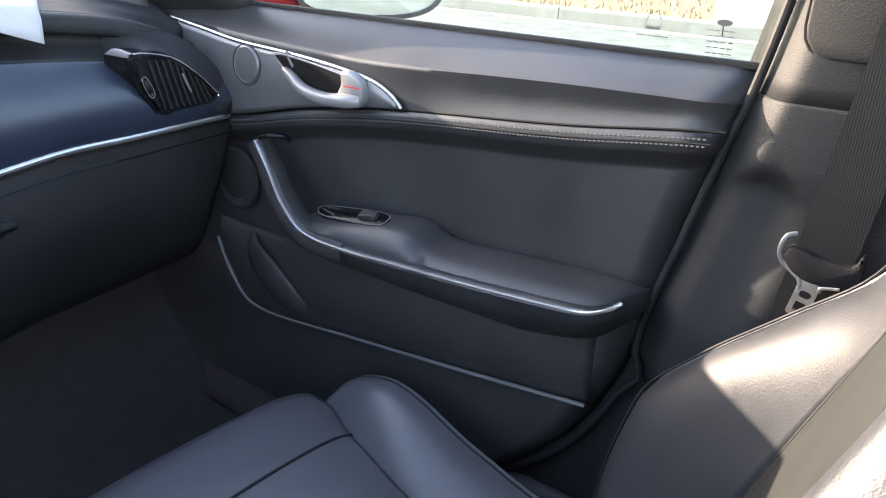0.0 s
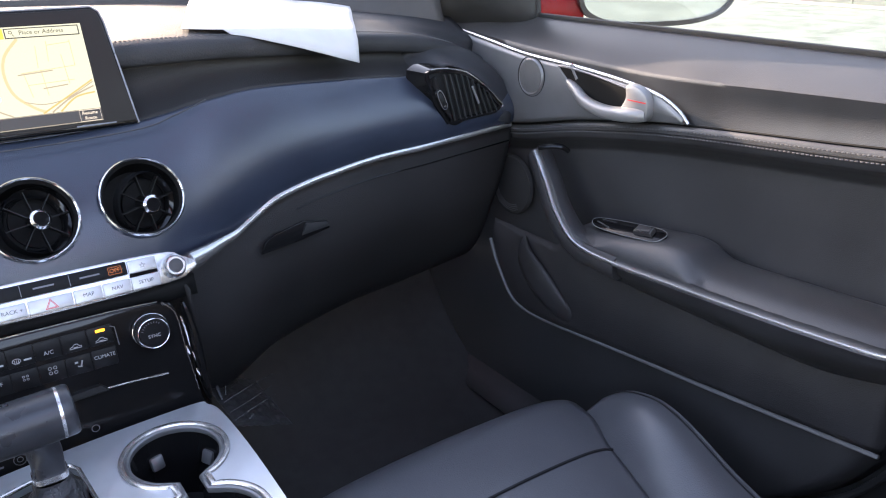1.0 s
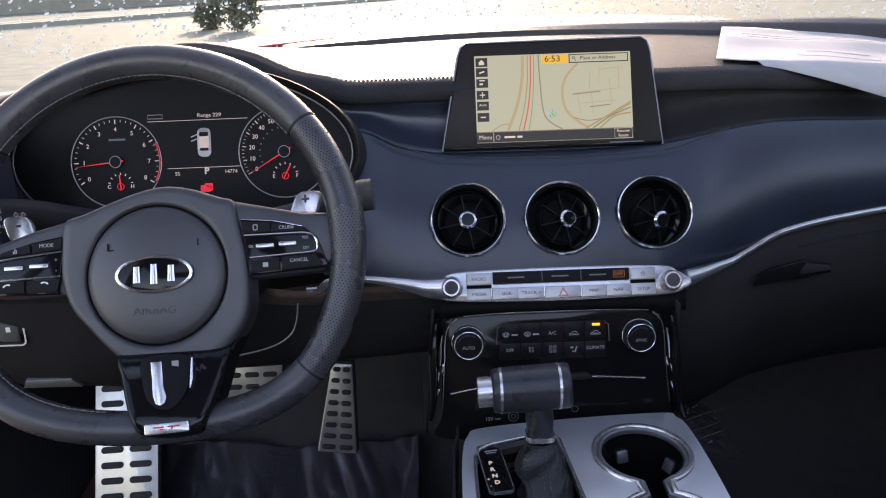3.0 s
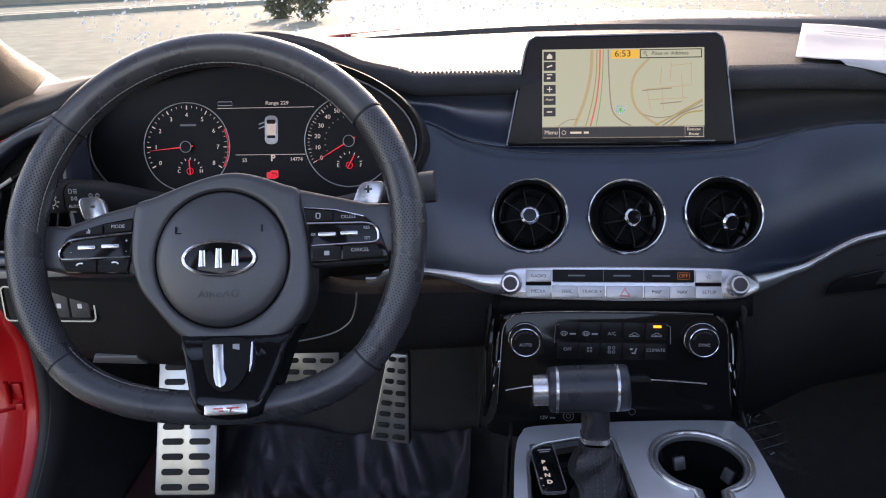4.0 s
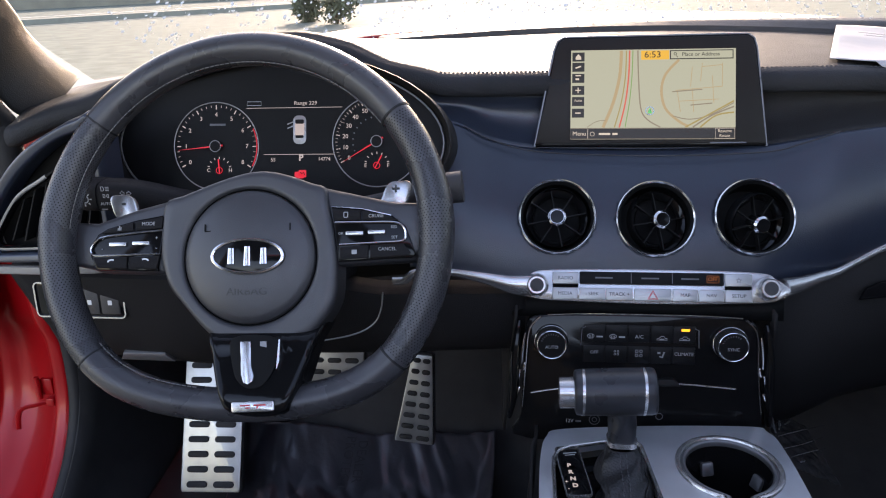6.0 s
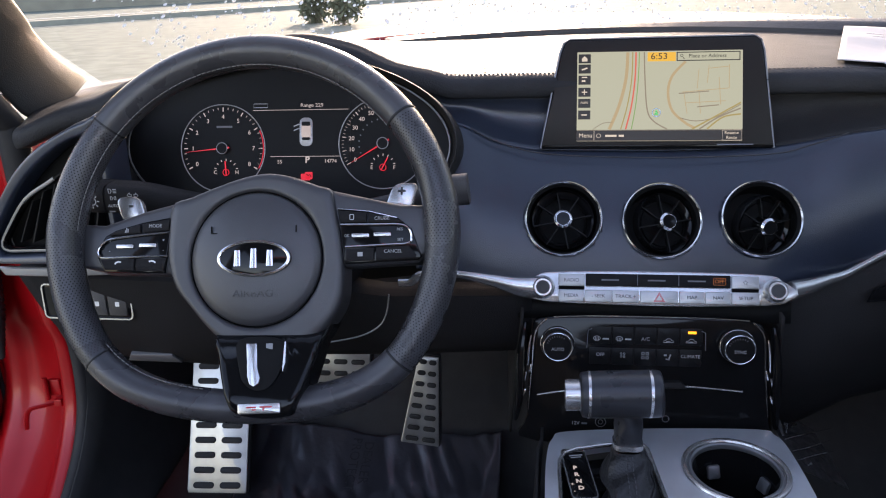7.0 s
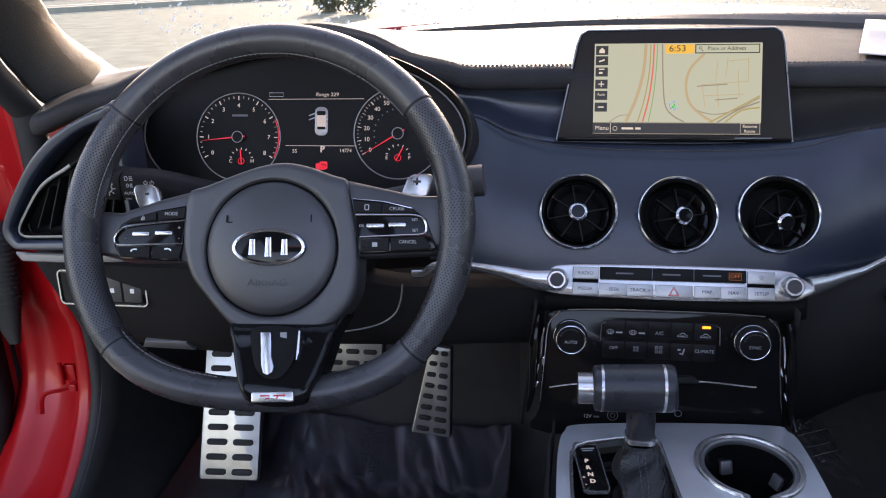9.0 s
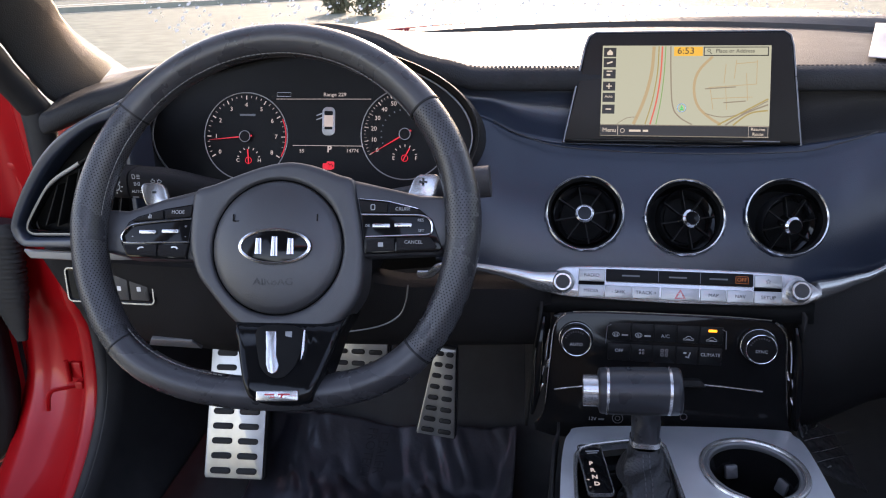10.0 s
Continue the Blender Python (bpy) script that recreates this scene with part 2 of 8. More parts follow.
def moved(geo, m):
    return [m @ Vector(v) for v in geo[0]], geo[1]


def tab(x, xs, ys):
    """A smooth curve through the given stations."""
    n = len(xs)
    if x <= xs[0]:
        return ys[0]
    if x >= xs[-1]:
        return ys[-1]
    i = max(k for k in range(n - 1) if xs[k] <= x)
    h = xs[i + 1] - xs[i]
    t = (x - xs[i]) / h

    def slope(k):
        if k == 0:
            return (ys[1] - ys[0]) / (xs[1] - xs[0])
        if k == n - 1:
            return (ys[-1] - ys[-2]) / (xs[-1] - xs[-2])
        a, b = (ys[k] - ys[k - 1]) / (xs[k] - xs[k - 1]), (ys[k + 1] - ys[k]) / (xs[k + 1] - xs[k])
        return 0.0 if a * b <= 0 else 2 * a * b / (a + b)

    a, b = slope(i), slope(i + 1)
    return ((2 * t**3 - 3 * t * t + 1) * ys[i] + (t**3 - 2 * t * t + t) * h * a
            + (3 * t * t - 2 * t**3) * ys[i + 1] + (t**3 - t * t) * h * b)


def spline(pts, n=8, closed=False):
    """Catmull-Rom through the points."""
    p = [Vector(q) for q in pts]
    out, k = [], len(p)
    for i in range(k if closed else k - 1):
        a, b, c, d = (p[(i + j) % k] if closed else p[min(max(i + j, 0), k - 1)] for j in (-1, 0, 1, 2))
        for s in range(n):
            t = s / n
            out.append(0.5 * (2 * b + (c - a) * t + (2 * a - 5 * b + 4 * c - d) * t * t + (3 * b - a - 3 * c + d) * t**3))
    if not closed:
        out.append(p[-1])
    return out


def sheet(f, nu, nv):
    """A grid of f(u, v), u and v from 0 to 1."""
    verts = [f(i / nu, j / nv) for i in range(nu + 1) for j in range(nv + 1)]
    w = nv + 1
    return verts, [(i * w + j, (i + 1) * w + j, (i + 1) * w + j + 1, i * w + j + 1) for i in range(nu) for j in range(nv)]


def sweep(path, section, closed=False, up=(0, 0, 1), scale=None, caps=True):
    """A section (list of (a, b)) carried along a path; a to the side, b along up."""
    path = [Vector(p) for p in path]
    k, m = len(path), len(section)
    verts, faces = [], []
    for i, p in enumerate(path):
        t = (path[(i + 1) % k] - path[i - 1]) if closed else (path[min(i + 1, k - 1)] - path[max(i - 1, 0)])
        t.normalize()
        side = t.cross(Vector(up))
        side = side.normalized() if side.length > 1e-5 else Vector((1, 0, 0))
        high = side.cross(t).normalized()
        s = scale(i / (k - 1)) if scale else 1
        verts += [p + side * a * s + high * b * s for a, b in section]
    for i in range(k if closed else k - 1):
        j = (i + 1) % k
        faces += [(i * m + q, i * m + (q + 1) % m, j * m + (q + 1) % m, j * m + q) for q in range(m)]
    if not closed and caps:
        faces += [tuple(range(m)), tuple(range((k - 1) * m, k * m))]
    return verts, faces


def oval(a, b, n=12, power=2.0, turn=0.0):
    out = []
    for i in range(n):
        w = 2 * math.pi * i / n + turn
        c, s = math.cos(w), math.sin(w)
        out.append((a * math.copysign(abs(c) ** (2 / power), c), b * math.copysign(abs(s) ** (2 / power), s)))
    return out


def rrect(w, h, r, n=4, cu=0.0, cv=0.0):
    out = []
    for qx, qy, a0 in ((1, 1, 0), (-1, 1, 90), (-1, -1, 180), (1, -1, 270)):
        for i in range(n + 1):
            a = radians(a0 + 90 * i / n)
            out.append((cu + qx * (w / 2 - r) + r * math.cos(a), cv + qy * (h / 2 - r) + r * math.sin(a)))
    return out


def inset(outline, d):
    k, out = len(outline), []
    area = sum(outline[i - 1][0] * outline[i][1] - outline[i][0] * outline[i - 1][1] for i in range(k))
    sgn = 1 if area > 0 else -1
    for i in range(k):
        (x0, y0), (x1, y1), (x2, y2) = outline[i - 1], outline[i], outline[(i + 1) % k]
        tx, ty = x2 - x0, y2 - y0
        L = math.hypot(tx, ty) or 1
        out.append((x1 - sgn * ty / L * d, y1 + sgn * tx / L * d))
    return out


def plate(outline, depth, bevel=0.0, base=0.0):
    """An outline in (u, v), risen along w, its top edge rounded off."""
    k = len(outline)
    rings = [(outline, base), (outline, base + depth - bevel)]
    if bevel:
        rings += [(inset(outline, bevel * 0.3), base + depth - bevel * 0.3), (inset(outline, bevel), base + depth)]
    verts = [(u, v, w) for ring, w in rings for u, v in ring]
    faces = [tuple(reversed(range(k))), tuple(range((len(rings) - 1) * k, len(rings) * k))]
    for r in range(len(rings) - 1):
        faces += [(r * k + i, r * k + (i + 1) % k, (r + 1) * k + (i + 1) % k, (r + 1) * k + i) for i in range(k)]
    return verts, faces


def frame_of(outline, width, depth, base=0.0):
    """A flat band of that width inside an outline."""
    a, b = outline, inset(outline, width)
    k = len(a)
    verts = [(*p, base) for p in a] + [(*p, base + depth) for p in a] + [(*p, base + depth) for p in b] + [(*p, base) for p in b]
    faces = [(r * k + i, r * k + (i + 1) % k, ((r + 1) % 4) * k + (i + 1) % k, ((r + 1) % 4) * k + i) for r in range(4) for i in range(k)]
    return verts, faces


def lathe(profile, n=32, cu=0.0, cv=0.0, cap=True):
    """A profile of (radius, w) turned round w."""
    m = len(profile)
    verts = [(cu + r * math.cos(2 * math.pi * i / n), cv + r * math.sin(2 * math.pi * i / n), w) for i in range(n) for r, w in profile]
    faces = [(i * m + j, ((i + 1) % n) * m + j, ((i + 1) % n) * m + j + 1, i * m + j + 1) for i in range(n) for j in range(m - 1)]
    if cap and profile[0][0] > 1e-6:
        faces.append(tuple(i * m for i in range(n)))
    if cap and profile[-1][0] > 1e-6:
        faces.append(tuple(i * m + m - 1 for i in range(n)))
    return verts, faces


def ring(radius, thick, high, n=48, cu=0.0, cv=0.0, w=0.0):
    sec = oval(thick / 2, high / 2, 8)
    verts = [((cu + (radius + a) * math.cos(2 * math.pi * i / n)), cv + (radius + a) * math.sin(2 * math.pi * i / n), w + b) for i in range(n) for a, b in sec]
    faces = [(i * 8 + j, ((i + 1) % n) * 8 + j, ((i + 1) % n) * 8 + (j + 1) % 8, i * 8 + (j + 1) % 8) for i in range(n) for j in range(8)]
    return verts, faces


def box(x0, x1, y0, y1, z0, z1):
    v = [(x, y, z) for x in (x0, x1) for y in (y0, y1) for z in (z0, z1)]
    return v, [(0, 1, 3, 2), (4, 6, 7, 5), (0, 4, 5, 1), (2, 3, 7, 6), (0, 2, 6, 4), (1, 5, 7, 3)]


def rbox(w, h, d, r, bevel, cu=0.0, cv=0.0, base=0.0):
    return plate(rrect(w, h, r, 4, cu, cv), d, bevel, base)


def bar(a, b, width, depth=0.0003, base=0.0):
    """A thin flat stroke from a to b in (u, v)."""
    a, b = Vector(a), Vector(b)
    t = (b - a).normalized()
    n = Vector((-t.y, t.x)) * width / 2
    return plate([tuple(a - n), tuple(b - n), tuple(b + n), tuple(a + n)], depth, 0, base)


def stroke(pts, width, depth=0.0003, base=0.0):
    """A thin flat ribbon along points in (u, v)."""
    left, right, k = [], [], len(pts)
    for i, p in enumerate(pts):
        a, b = pts[max(i - 1, 0)], pts[min(i + 1, k - 1)]
        tx, ty = b[0] - a[0], b[1] - a[1]
        s = width / 2 / (math.hypot(tx, ty) or 1)
        left.append((p[0] - ty * s, p[1] + tx * s))
        right.append((p[0] + ty * s, p[1] - tx * s))
    verts = [(u, v, base + d) for row in (left, right) for u, v in row for d in (0, depth)]
    n = 2 * k
    faces = [(0, 1, n + 1, n), (n - 2, 2 * n - 2, 2 * n - 1, n - 1)]
    for i in range(k - 1):
        a, b = 2 * i, n + 2 * i
        faces += [(a + 1, a + 3, b + 3, b + 1), (a, b, b + 2, a + 2), (a, a + 2, a + 3, a + 1), (b, b + 1, b + 3, b + 2)]
    return verts, faces


def arc(r, a0, a1, n, cu=0.0, cv=0.0):
    return [(cu + r * math.cos(radians(a0 + (a1 - a0) * i / n)), cv + r * math.sin(radians(a0 + (a1 - a0) * i / n))) for i in range(n + 1)]


def words(s, size, u=0.0, v=0.0, w=0.0, align="CENTER", bold=0.0, turn=0.0, wide=1.0):
    """Lettering as a mesh, in (u, v), risen a little along w."""
    c = bpy.data.curves.new("lettering", "FONT")
    c.body, c.size, c.extrude, c.align_x, c.align_y, c.offset, c.resolution_u = s, size, 0.00015, align, "CENTER", bold, 3
    tmp = bpy.data.objects.new("lettering", c)
    me = bpy.data.meshes.new_from_object(tmp)
    geo = ([tuple(v.co) for v in me.vertices], [tuple(p.vertices) for p in me.polygons])
    bpy.data.objects.remove(tmp)
    bpy.data.curves.remove(c)
    bpy.data.meshes.remove(me)
    return moved(geo, Matrix.Translation((u, v, w)) @ Matrix.Rotation(turn, 4, "Z") @ Matrix.Diagonal((wide, 1, 1, 1)))


def face_at(x, y, z, tilt, turn=0.0, roll=0.0):
    """A frame whose w points back at the driver, raised by tilt degrees, u to the right, v up the face."""
    return Matrix.Translation((x, y, z)) @ Matrix.Rotation(radians(turn), 4, "Z") @ Matrix.Rotation(radians(90 - tilt), 4, "X") @ Matrix.Rotation(radians(roll), 4, "Z")


def stitches(path, length, gap, r, up=(0, 0, 1), lift=0.0):
    """A row of short threads along a path."""
    path = [Vector(p) for p in path]
    geos, left, s = [], 0.0, 0.0
    acc = [0.0]
    for a, b in zip(path, path[1:]):
        acc.append(acc[-1] + (b - a).length)

    def at(d):
        i = min(max(k for k in range(len(acc)) if acc[k] <= d), len(path) - 2)
        return path[i].lerp(path[i + 1], (d - acc[i]) / max(acc[i + 1] - acc[i], 1e-9))

    d = 0.0
    while d + length < acc[-1]:
        a, b = at(d), at(d + length)
        geos.append(sweep([a, (a + b) / 2 + Vector(up) * r * 0.5, b], oval(r, r, 5), up=up))
        d += length + gap
    return join(*geos)


# ---------------------------------------------------------------- dashboard lines, across the car
def pad_y(x):
    return tab(x, (-0.72, -0.62, -0.52, -0.40, -0.30, -0.22, 0.0, 0.19, 0.43, 0.53, 0.61, 0.68),
               (-0.046, -0.042, -0.035, -0.030, -0.005, 0.018, 0.025, 0.027, 0.072, 0.092, 0.110, 0.125))


def pad_z(x):
    return tab(x, (-0.72, -0.663, -0.625, -0.60, -0.56, -0.46, -0.39, -0.337, -0.288, -0.253, -0.225, 0.0, 0.19, 0.31, 0.43, 0.53, 0.61, 0.68),
               (0.024, 0.046, 0.0556, 0.066, 0.080, 0.107, 0.116, 0.106, 0.0825, 0.0735, 0.066, 0.066, 0.067, 0.061, 0.052, 0.041, 0.022, -0.004))


def cowl_y(x):
    return 0.40 - 0.15 * (x / 0.62) ** 2


def cowl_z(x):
    return 0.088 - 0.032 * (x / 0.62) ** 2


def mid_top(x):
    y = tab(x, (-0.26, -0.22, 0.0, 0.12, 0.19, 0.254, 0.37, 0.52, 0.68), (0.004, 0.002, 0.006, 0.002, -0.004, 0.004, 0.026, 0.055, 0.086))
    z = tab(x, (-0.26, -0.22, -0.175, -0.125, 0.0, 0.119, 0.154, 0.19, 0.254, 0.37, 0.52, 0.60, 0.68),
            (0.022, 0.018, -0.002, -0.011, -0.013, -0.008, -0.002, 0.006, 0.012, 0.006, -0.007, -0.014, -0.034))
    return y, z


def mid_foot(x):
    y = tab(x, (-0.26, -0.22, 0.0, 0.10, 0.16, 0.24, 0.40, 0.68), (-0.082, -0.084, -0.084, -0.077, -0.052, -0.032, 0.0, 0.056))
    z = tab(x, (-0.26, -0.22, -0.155, 0.0, 0.145, 0.187, 0.215, 0.258, 0.327, 0.41, 0.50, 0.68),
            (-0.122, -0.124, -0.138, -0.143, -0.141, -0.136, -0.125, -0.107, -0.097, -0.092, -0.094, -0.094))
    return y, z


def mid_face(x, v):
    (y0, z0), (y1, z1) = mid_top(x), mid_foot(x)
    swell = 0.020 * math.sin(math.pi * min(v, 1)) ** 0.8
    return Vector((x, y0 + (y1 - y0) * v - swell, z0 + (z1 - z0) * v))


dash = thing("dashboard", "black leatherette dashboard with grey stitching and a slim silver trim line", "dashboard", (0, 0.1, -0.1))


def pad_profile(x):
    ys, zs, yc, zc = pad_y(x), pad_z(x), cowl_y(x), cowl_z(x)
    if ys > yc - 0.06:
        yc = ys + 0.06
    pts = [(yc, zc), (ys + (yc - ys) * 0.66, zs + (zc - zs) * 0.66 + 0.004), (ys + (yc - ys) * 0.33, zs + (zc - zs) * 0.33 + 0.005),
           (ys + 0.030, zs + 0.004), (ys + 0.010, zs + 0.001), (ys + 0.002, zs - 0.003), (ys - 0.001, zs - 0.009), (ys - 0.0005, zs - 0.016),
           (ys + 0.004, zs - 0.021), (ys + 0.018, zs - 0.023)]
    return [Vector((x, y, z)) for y, z in pts]


def pad_point(u, v):
    x0 = -0.76 + 0.036 * min(1, v * 2.6)
    x = x0 + (0.68 - x0) * u
    pr = pad_profile(x)
    s = v * (len(pr) - 1)
    i = min(int(s), len(pr) - 2)
    a, b, c, d = pr[max(i - 1, 0)], pr[i], pr[i + 1], pr[min(i + 2, len(pr) - 1)]
    t = s - i
    return 0.5 * (2 * b + (c - a) * t + (2 * a - 5 * b + 4 * c - d) * t * t + (3 * b - a - 3 * c + d) * t**3)


top_pad = part("top_pad", sheet(pad_point, 120, 36), M_PAD, dash, "padded top with leather grain, brightly sunlit", solid=0.002)
for off in (0.016, 0.024):
    line = [Vector((x, pad_y(x) + off, pad_z(x) + 0.0035)) for x in np.linspace(-0.235, 0.62, 90)]
    part("stitch_row", stitches(line, 0.0026, 0.0022, 0.0006), M_THREAD, top_pad, "grey thread stitching")["kind"] = "stuff"


def recess_point(u, v, x0=-0.26, x1=0.68):
    x = x0 + (x1 - x0) * u
    a = Vector((x, pad_y(x) + 0.012, pad_z(x) - 0.021))
    c = Vector((x, *mid_top(x)))
    b = Vector((x, max(a.y, c.y) + tab(x, (0.0, 0.15), (0.022, 0.014)), a.z * 0.35 + c.z * 0.65))
    return a * (1 - v) ** 2 + b * 2 * v * (1 - v) + c * v * v


# this stretch of the recess gets the darker plastic to stand for its shade
part("recess_band", sheet(lambda u, v: recess_point(u, v, 0.10, 0.68), 60, 12), M_LOWER, dash, "groove below the padded top, its shade put in as darker plastic", solid=0.002)
part("recess_band", sheet(lambda u, v: recess_point(u, v, -0.26, 0.10), 40, 12), M_DASH, dash, "padded slope below the top", solid=0.002)
VENTS = ((-0.103, 0.47), (0.0, 0.47), (0.101, 0.47))


def vent_axes(u, v):
    return Matrix.Translation(mid_face(u, v) + Vector((0, -0.002, 0))) @ Matrix.Rotation(radians(60), 4, "X")


def with_holes(geo, r):
    """The panel with a round hole for each vent."""
    verts, faces = geo
    verts = list(verts)
    for u, v in VENTS:
        m = vent_axes(u, v)
        inv = m.inverted()
        loc = [inv @ p for p in verts]
        rad = [math.hypot(q.x, q.y) if abs(q.z) < 0.04 else 9 for q in loc]
        faces = [f for f in faces if math.hypot(sum(loc[i].x for i in f) / 4, sum(loc[i].y for i in f) / 4) > r or max(rad[i] for i in f) > 1]
        for i in {i for f in faces for i in f}:
            if rad[i] < r:
                verts[i] = m @ Vector((loc[i].x * r / rad[i], loc[i].y * r / rad[i], loc[i].z))
    return verts, faces


mid = part("middle_panel", with_holes(sheet(lambda u, v: mid_face(-0.26 + 0.94 * u, v), 240, 60), 0.0388), M_DASH, dash, "soft curved panel holding the vents", solid=0.002)
part("seam_line", sweep(spline([(-0.205, -0.004, 0.016), (-0.175, -0.006, 0.001), (-0.12, -0.010, -0.012), (0, -0.012, -0.016), (0.115, -0.013, -0.012), (0.155, -0.015, -0.002), (0.192, -0.012, 0.010)], 8), oval(0.0008, 0.0008, 6)), M_PLASTIC, mid)


def lower_point(u, v):
    x = 0.125 + (0.56 - 0.055 * min(1, max(0, v - 0.05) * 3)) * u
    y1, z1 = mid_foot(x)
    y2 = tab(v, (0, 0.12, 0.3, 0.62, 1.0), (y1 + 0.006, y1 - 0.004, y1 - 0.012, y1 + 0.035, y1 + 0.14))
    z2 = tab(v, (0, 0.12, 0.3, 0.62, 1.0), (z1 - 0.004, z1 - 0.030, z1 - 0.085, z1 - 0.20, z1 - 0.27))
    return Vector((x, y2, z2))


lower = part("lower_panel", sheet(lower_point, 50, 18), M_LOWER, dash, "black lower dash with the glovebox lid", solid=0.002)
part("lid_seam", sweep([lower_point(u, 0.10) + Vector((0, -0.002, 0)) for u in np.linspace(0.28, 0.99, 40)], oval(0.0010, 0.0010, 6)), M_GLOSS, lower)
gh = face_at(0.270, -0.040, -0.153, 8, 11)
grip = part("glovebox_handle", moved(plate([(-0.050, -0.012), (-0.044, 0.000), (-0.030, 0.006), (0.012, 0.012), (0.046, 0.004), (0.048, -0.006), (0.010, -0.010)], 0.0035, 0.001), gh), M_GLOSS, lower, "black glovebox latch")
part("latch_facet", moved(plate([(0.006, -0.004), (0.014, 0.009), (0.044, 0.003), (0.046, -0.003)], 0.0042, 0.001, 0.0015), gh), M_PILLAR, grip, "grey latch facet")

# slim silver line, either side of the control strip
right_line = [Vector((x, mid_foot(x)[0] - 0.003 - 0.016 * tab(x, (0.118, 0.150, 0.185, 0.230), (1, 0.9, 0.35, 0)), mid_foot(x)[1] - 0.001 + 0.002 * tab(x, (0.13, 0.16, 0.2), (1, 1, 0)))) for x in np.linspace(0.131, 0.675, 80)]
part("silver_trim", sweep(right_line, oval(0.0035, 0.0042, 10), scale=lambda t: 1.0 + 1.6 * (max(0, 0.14 - t) / 0.14) ** 1.25), M_SATIN, dash, "slim satin silver trim line")
left_line = spline([(-0.122, -0.088, -0.140), (-0.150, -0.090, -0.1375), (-0.175, -0.089, -0.132), (-0.21, -0.088, -0.126), (-0.24, -0.086, -0.125)], 8)
part("silver_trim", sweep(left_line, oval(0.0035, 0.0046, 10), scale=lambda t: 0.95 + 2.2 * (max(0, 0.75 - t) / 0.75) ** 1.2), M_SATIN, dash, "slim satin silver trim line")

# centre speaker in the padded top
spk = Matrix.Translation((0.0, 0.185, pad_z(0) + 0.0125)) @ Matrix.Rotation(radians(3.2), 4, "X")
part("speaker_grille", moved(join(ring(0.125, 0.003, 0.003, 64), ring(0.112, 0.0015, 0.002, 64)), spk), M_PLASTIC, top_pad, "round speaker surround")
dots = [plate([(r * math.cos(a) + 0.0011 * math.cos(k * 1.047), r * math.sin(a) + 0.0011 * math.sin(k * 1.047)) for k in range(6)], 0.0012)
        for r in np.linspace(0.030, 0.106, 16) for a in np.linspace(0, 2 * math.pi, int(r * 1000), endpoint=False)]
part("grille_mesh", moved(join(*dots), spk), M_PLASTIC, top_pad)["kind"] = "stuff"


def foot_rise(x):
    """How far the foot of the windscreen stands over the cowl."""
    return tab(x, (0.0, 0.2, 0.35, 0.5, 0.6), (0.0, 0.006, 0.013, 0.023, 0.026))


def lip(u, v):
    x = -0.36 + 1.02 * u
    y, z = cowl_y(x), cowl_z(x)
    drop = tab(x, (0.50, 0.58, 0.615, 0.66), (0.0, 0.014, 0.023, 0.031))
    pr = [(y - 0.010, z - 0.008 - drop), (y - 0.035, z - 0.002 - drop), (y - 0.031, z + 0.006 - drop), (y - 0.012, z + 0.010 + 0.6 * foot_rise(x)), (y + 0.012, z + 0.009 + foot_rise(x))]
    s = v * 4
    i = min(int(s), 3)
    a, b = pr[i], pr[i + 1]
    return Vector((x, a[0] + (b[0] - a[0]) * (s - i), a[1] + (b[1] - a[1]) * (s - i)))


part("defroster_lip", sheet(lip, 80, 12), M_PLASTIC, dash, "dark lip along the windscreen foot", solid=0.002)

# side vent at the passenger end
vent_r = thing("side_air_vent", "black slatted side air vent with a chrome thumbwheel", "air vent", m=face_at(0.585, 0.036, -0.036, 6, 11.3))
vo = spline([(-0.090, 0.040, 0), (-0.025, 0.036, 0), (0.0215, 0.0105, 0), (0.050, -0.014, 0), (0.061, -0.025, 0), (0.047, -0.033, 0), (0.020, -0.034, 0), (-0.020, -0.034, 0), (-0.048, -0.036, 0), (-0.068, -0.010, 0)], 5, True)
vo = [(p.x, p.y) for p in vo]
part("well", plate(inset(vo, 0.004), 0.002, 0, 0.003), M_DARKFACE, vent_r)
part("rim", frame_of(vo, 0.0055, 0.004, 0.003), M_GLOSS, vent_r, "glossy black rim")
part("chrome_edge", sweep([(u, v, 0.0080) for u, v in vo[1:22]], oval(0.0012, 0.0012, 6)), M_CHROME, vent_r)
for k in range(9):
    u = -0.056 + k * 0.0112
    hi = tab(u, (-0.06, -0.025, 0.0215, 0.050), (0.034, 0.031, 0.006, -0.018))
    lo = -0.031
    if hi - lo > 0.012:
        part("slat", plate([(u + 0.014, lo), (u + 0.016, lo), (u + 0.0, hi), (u - 0.002, hi)], 0.004, 0, 0.004), M_PILLAR, vent_r)
part("tab", sweep([(-0.004, 0.012, 0.0085), (0.008, -0.014, 0.0085)], oval(0.0022, 0.0014, 8)), M_CHROME, vent_r, "chrome slat slider")
wheel_plate = part("wheel_plate", plate([(-0.086, 0.030), (-0.074, 0.034), (-0.046, -0.026), (-0.056, -0.034), (-0.078, -0.004)], 0.004, 0.0015, 0.003), M_GLOSS, vent_r, "glossy plate beside the slats")
roll = Matrix.Translation((-0.066, 0.001, 0.0055)) @ Matrix.Rotation(radians(25), 4, "Z")
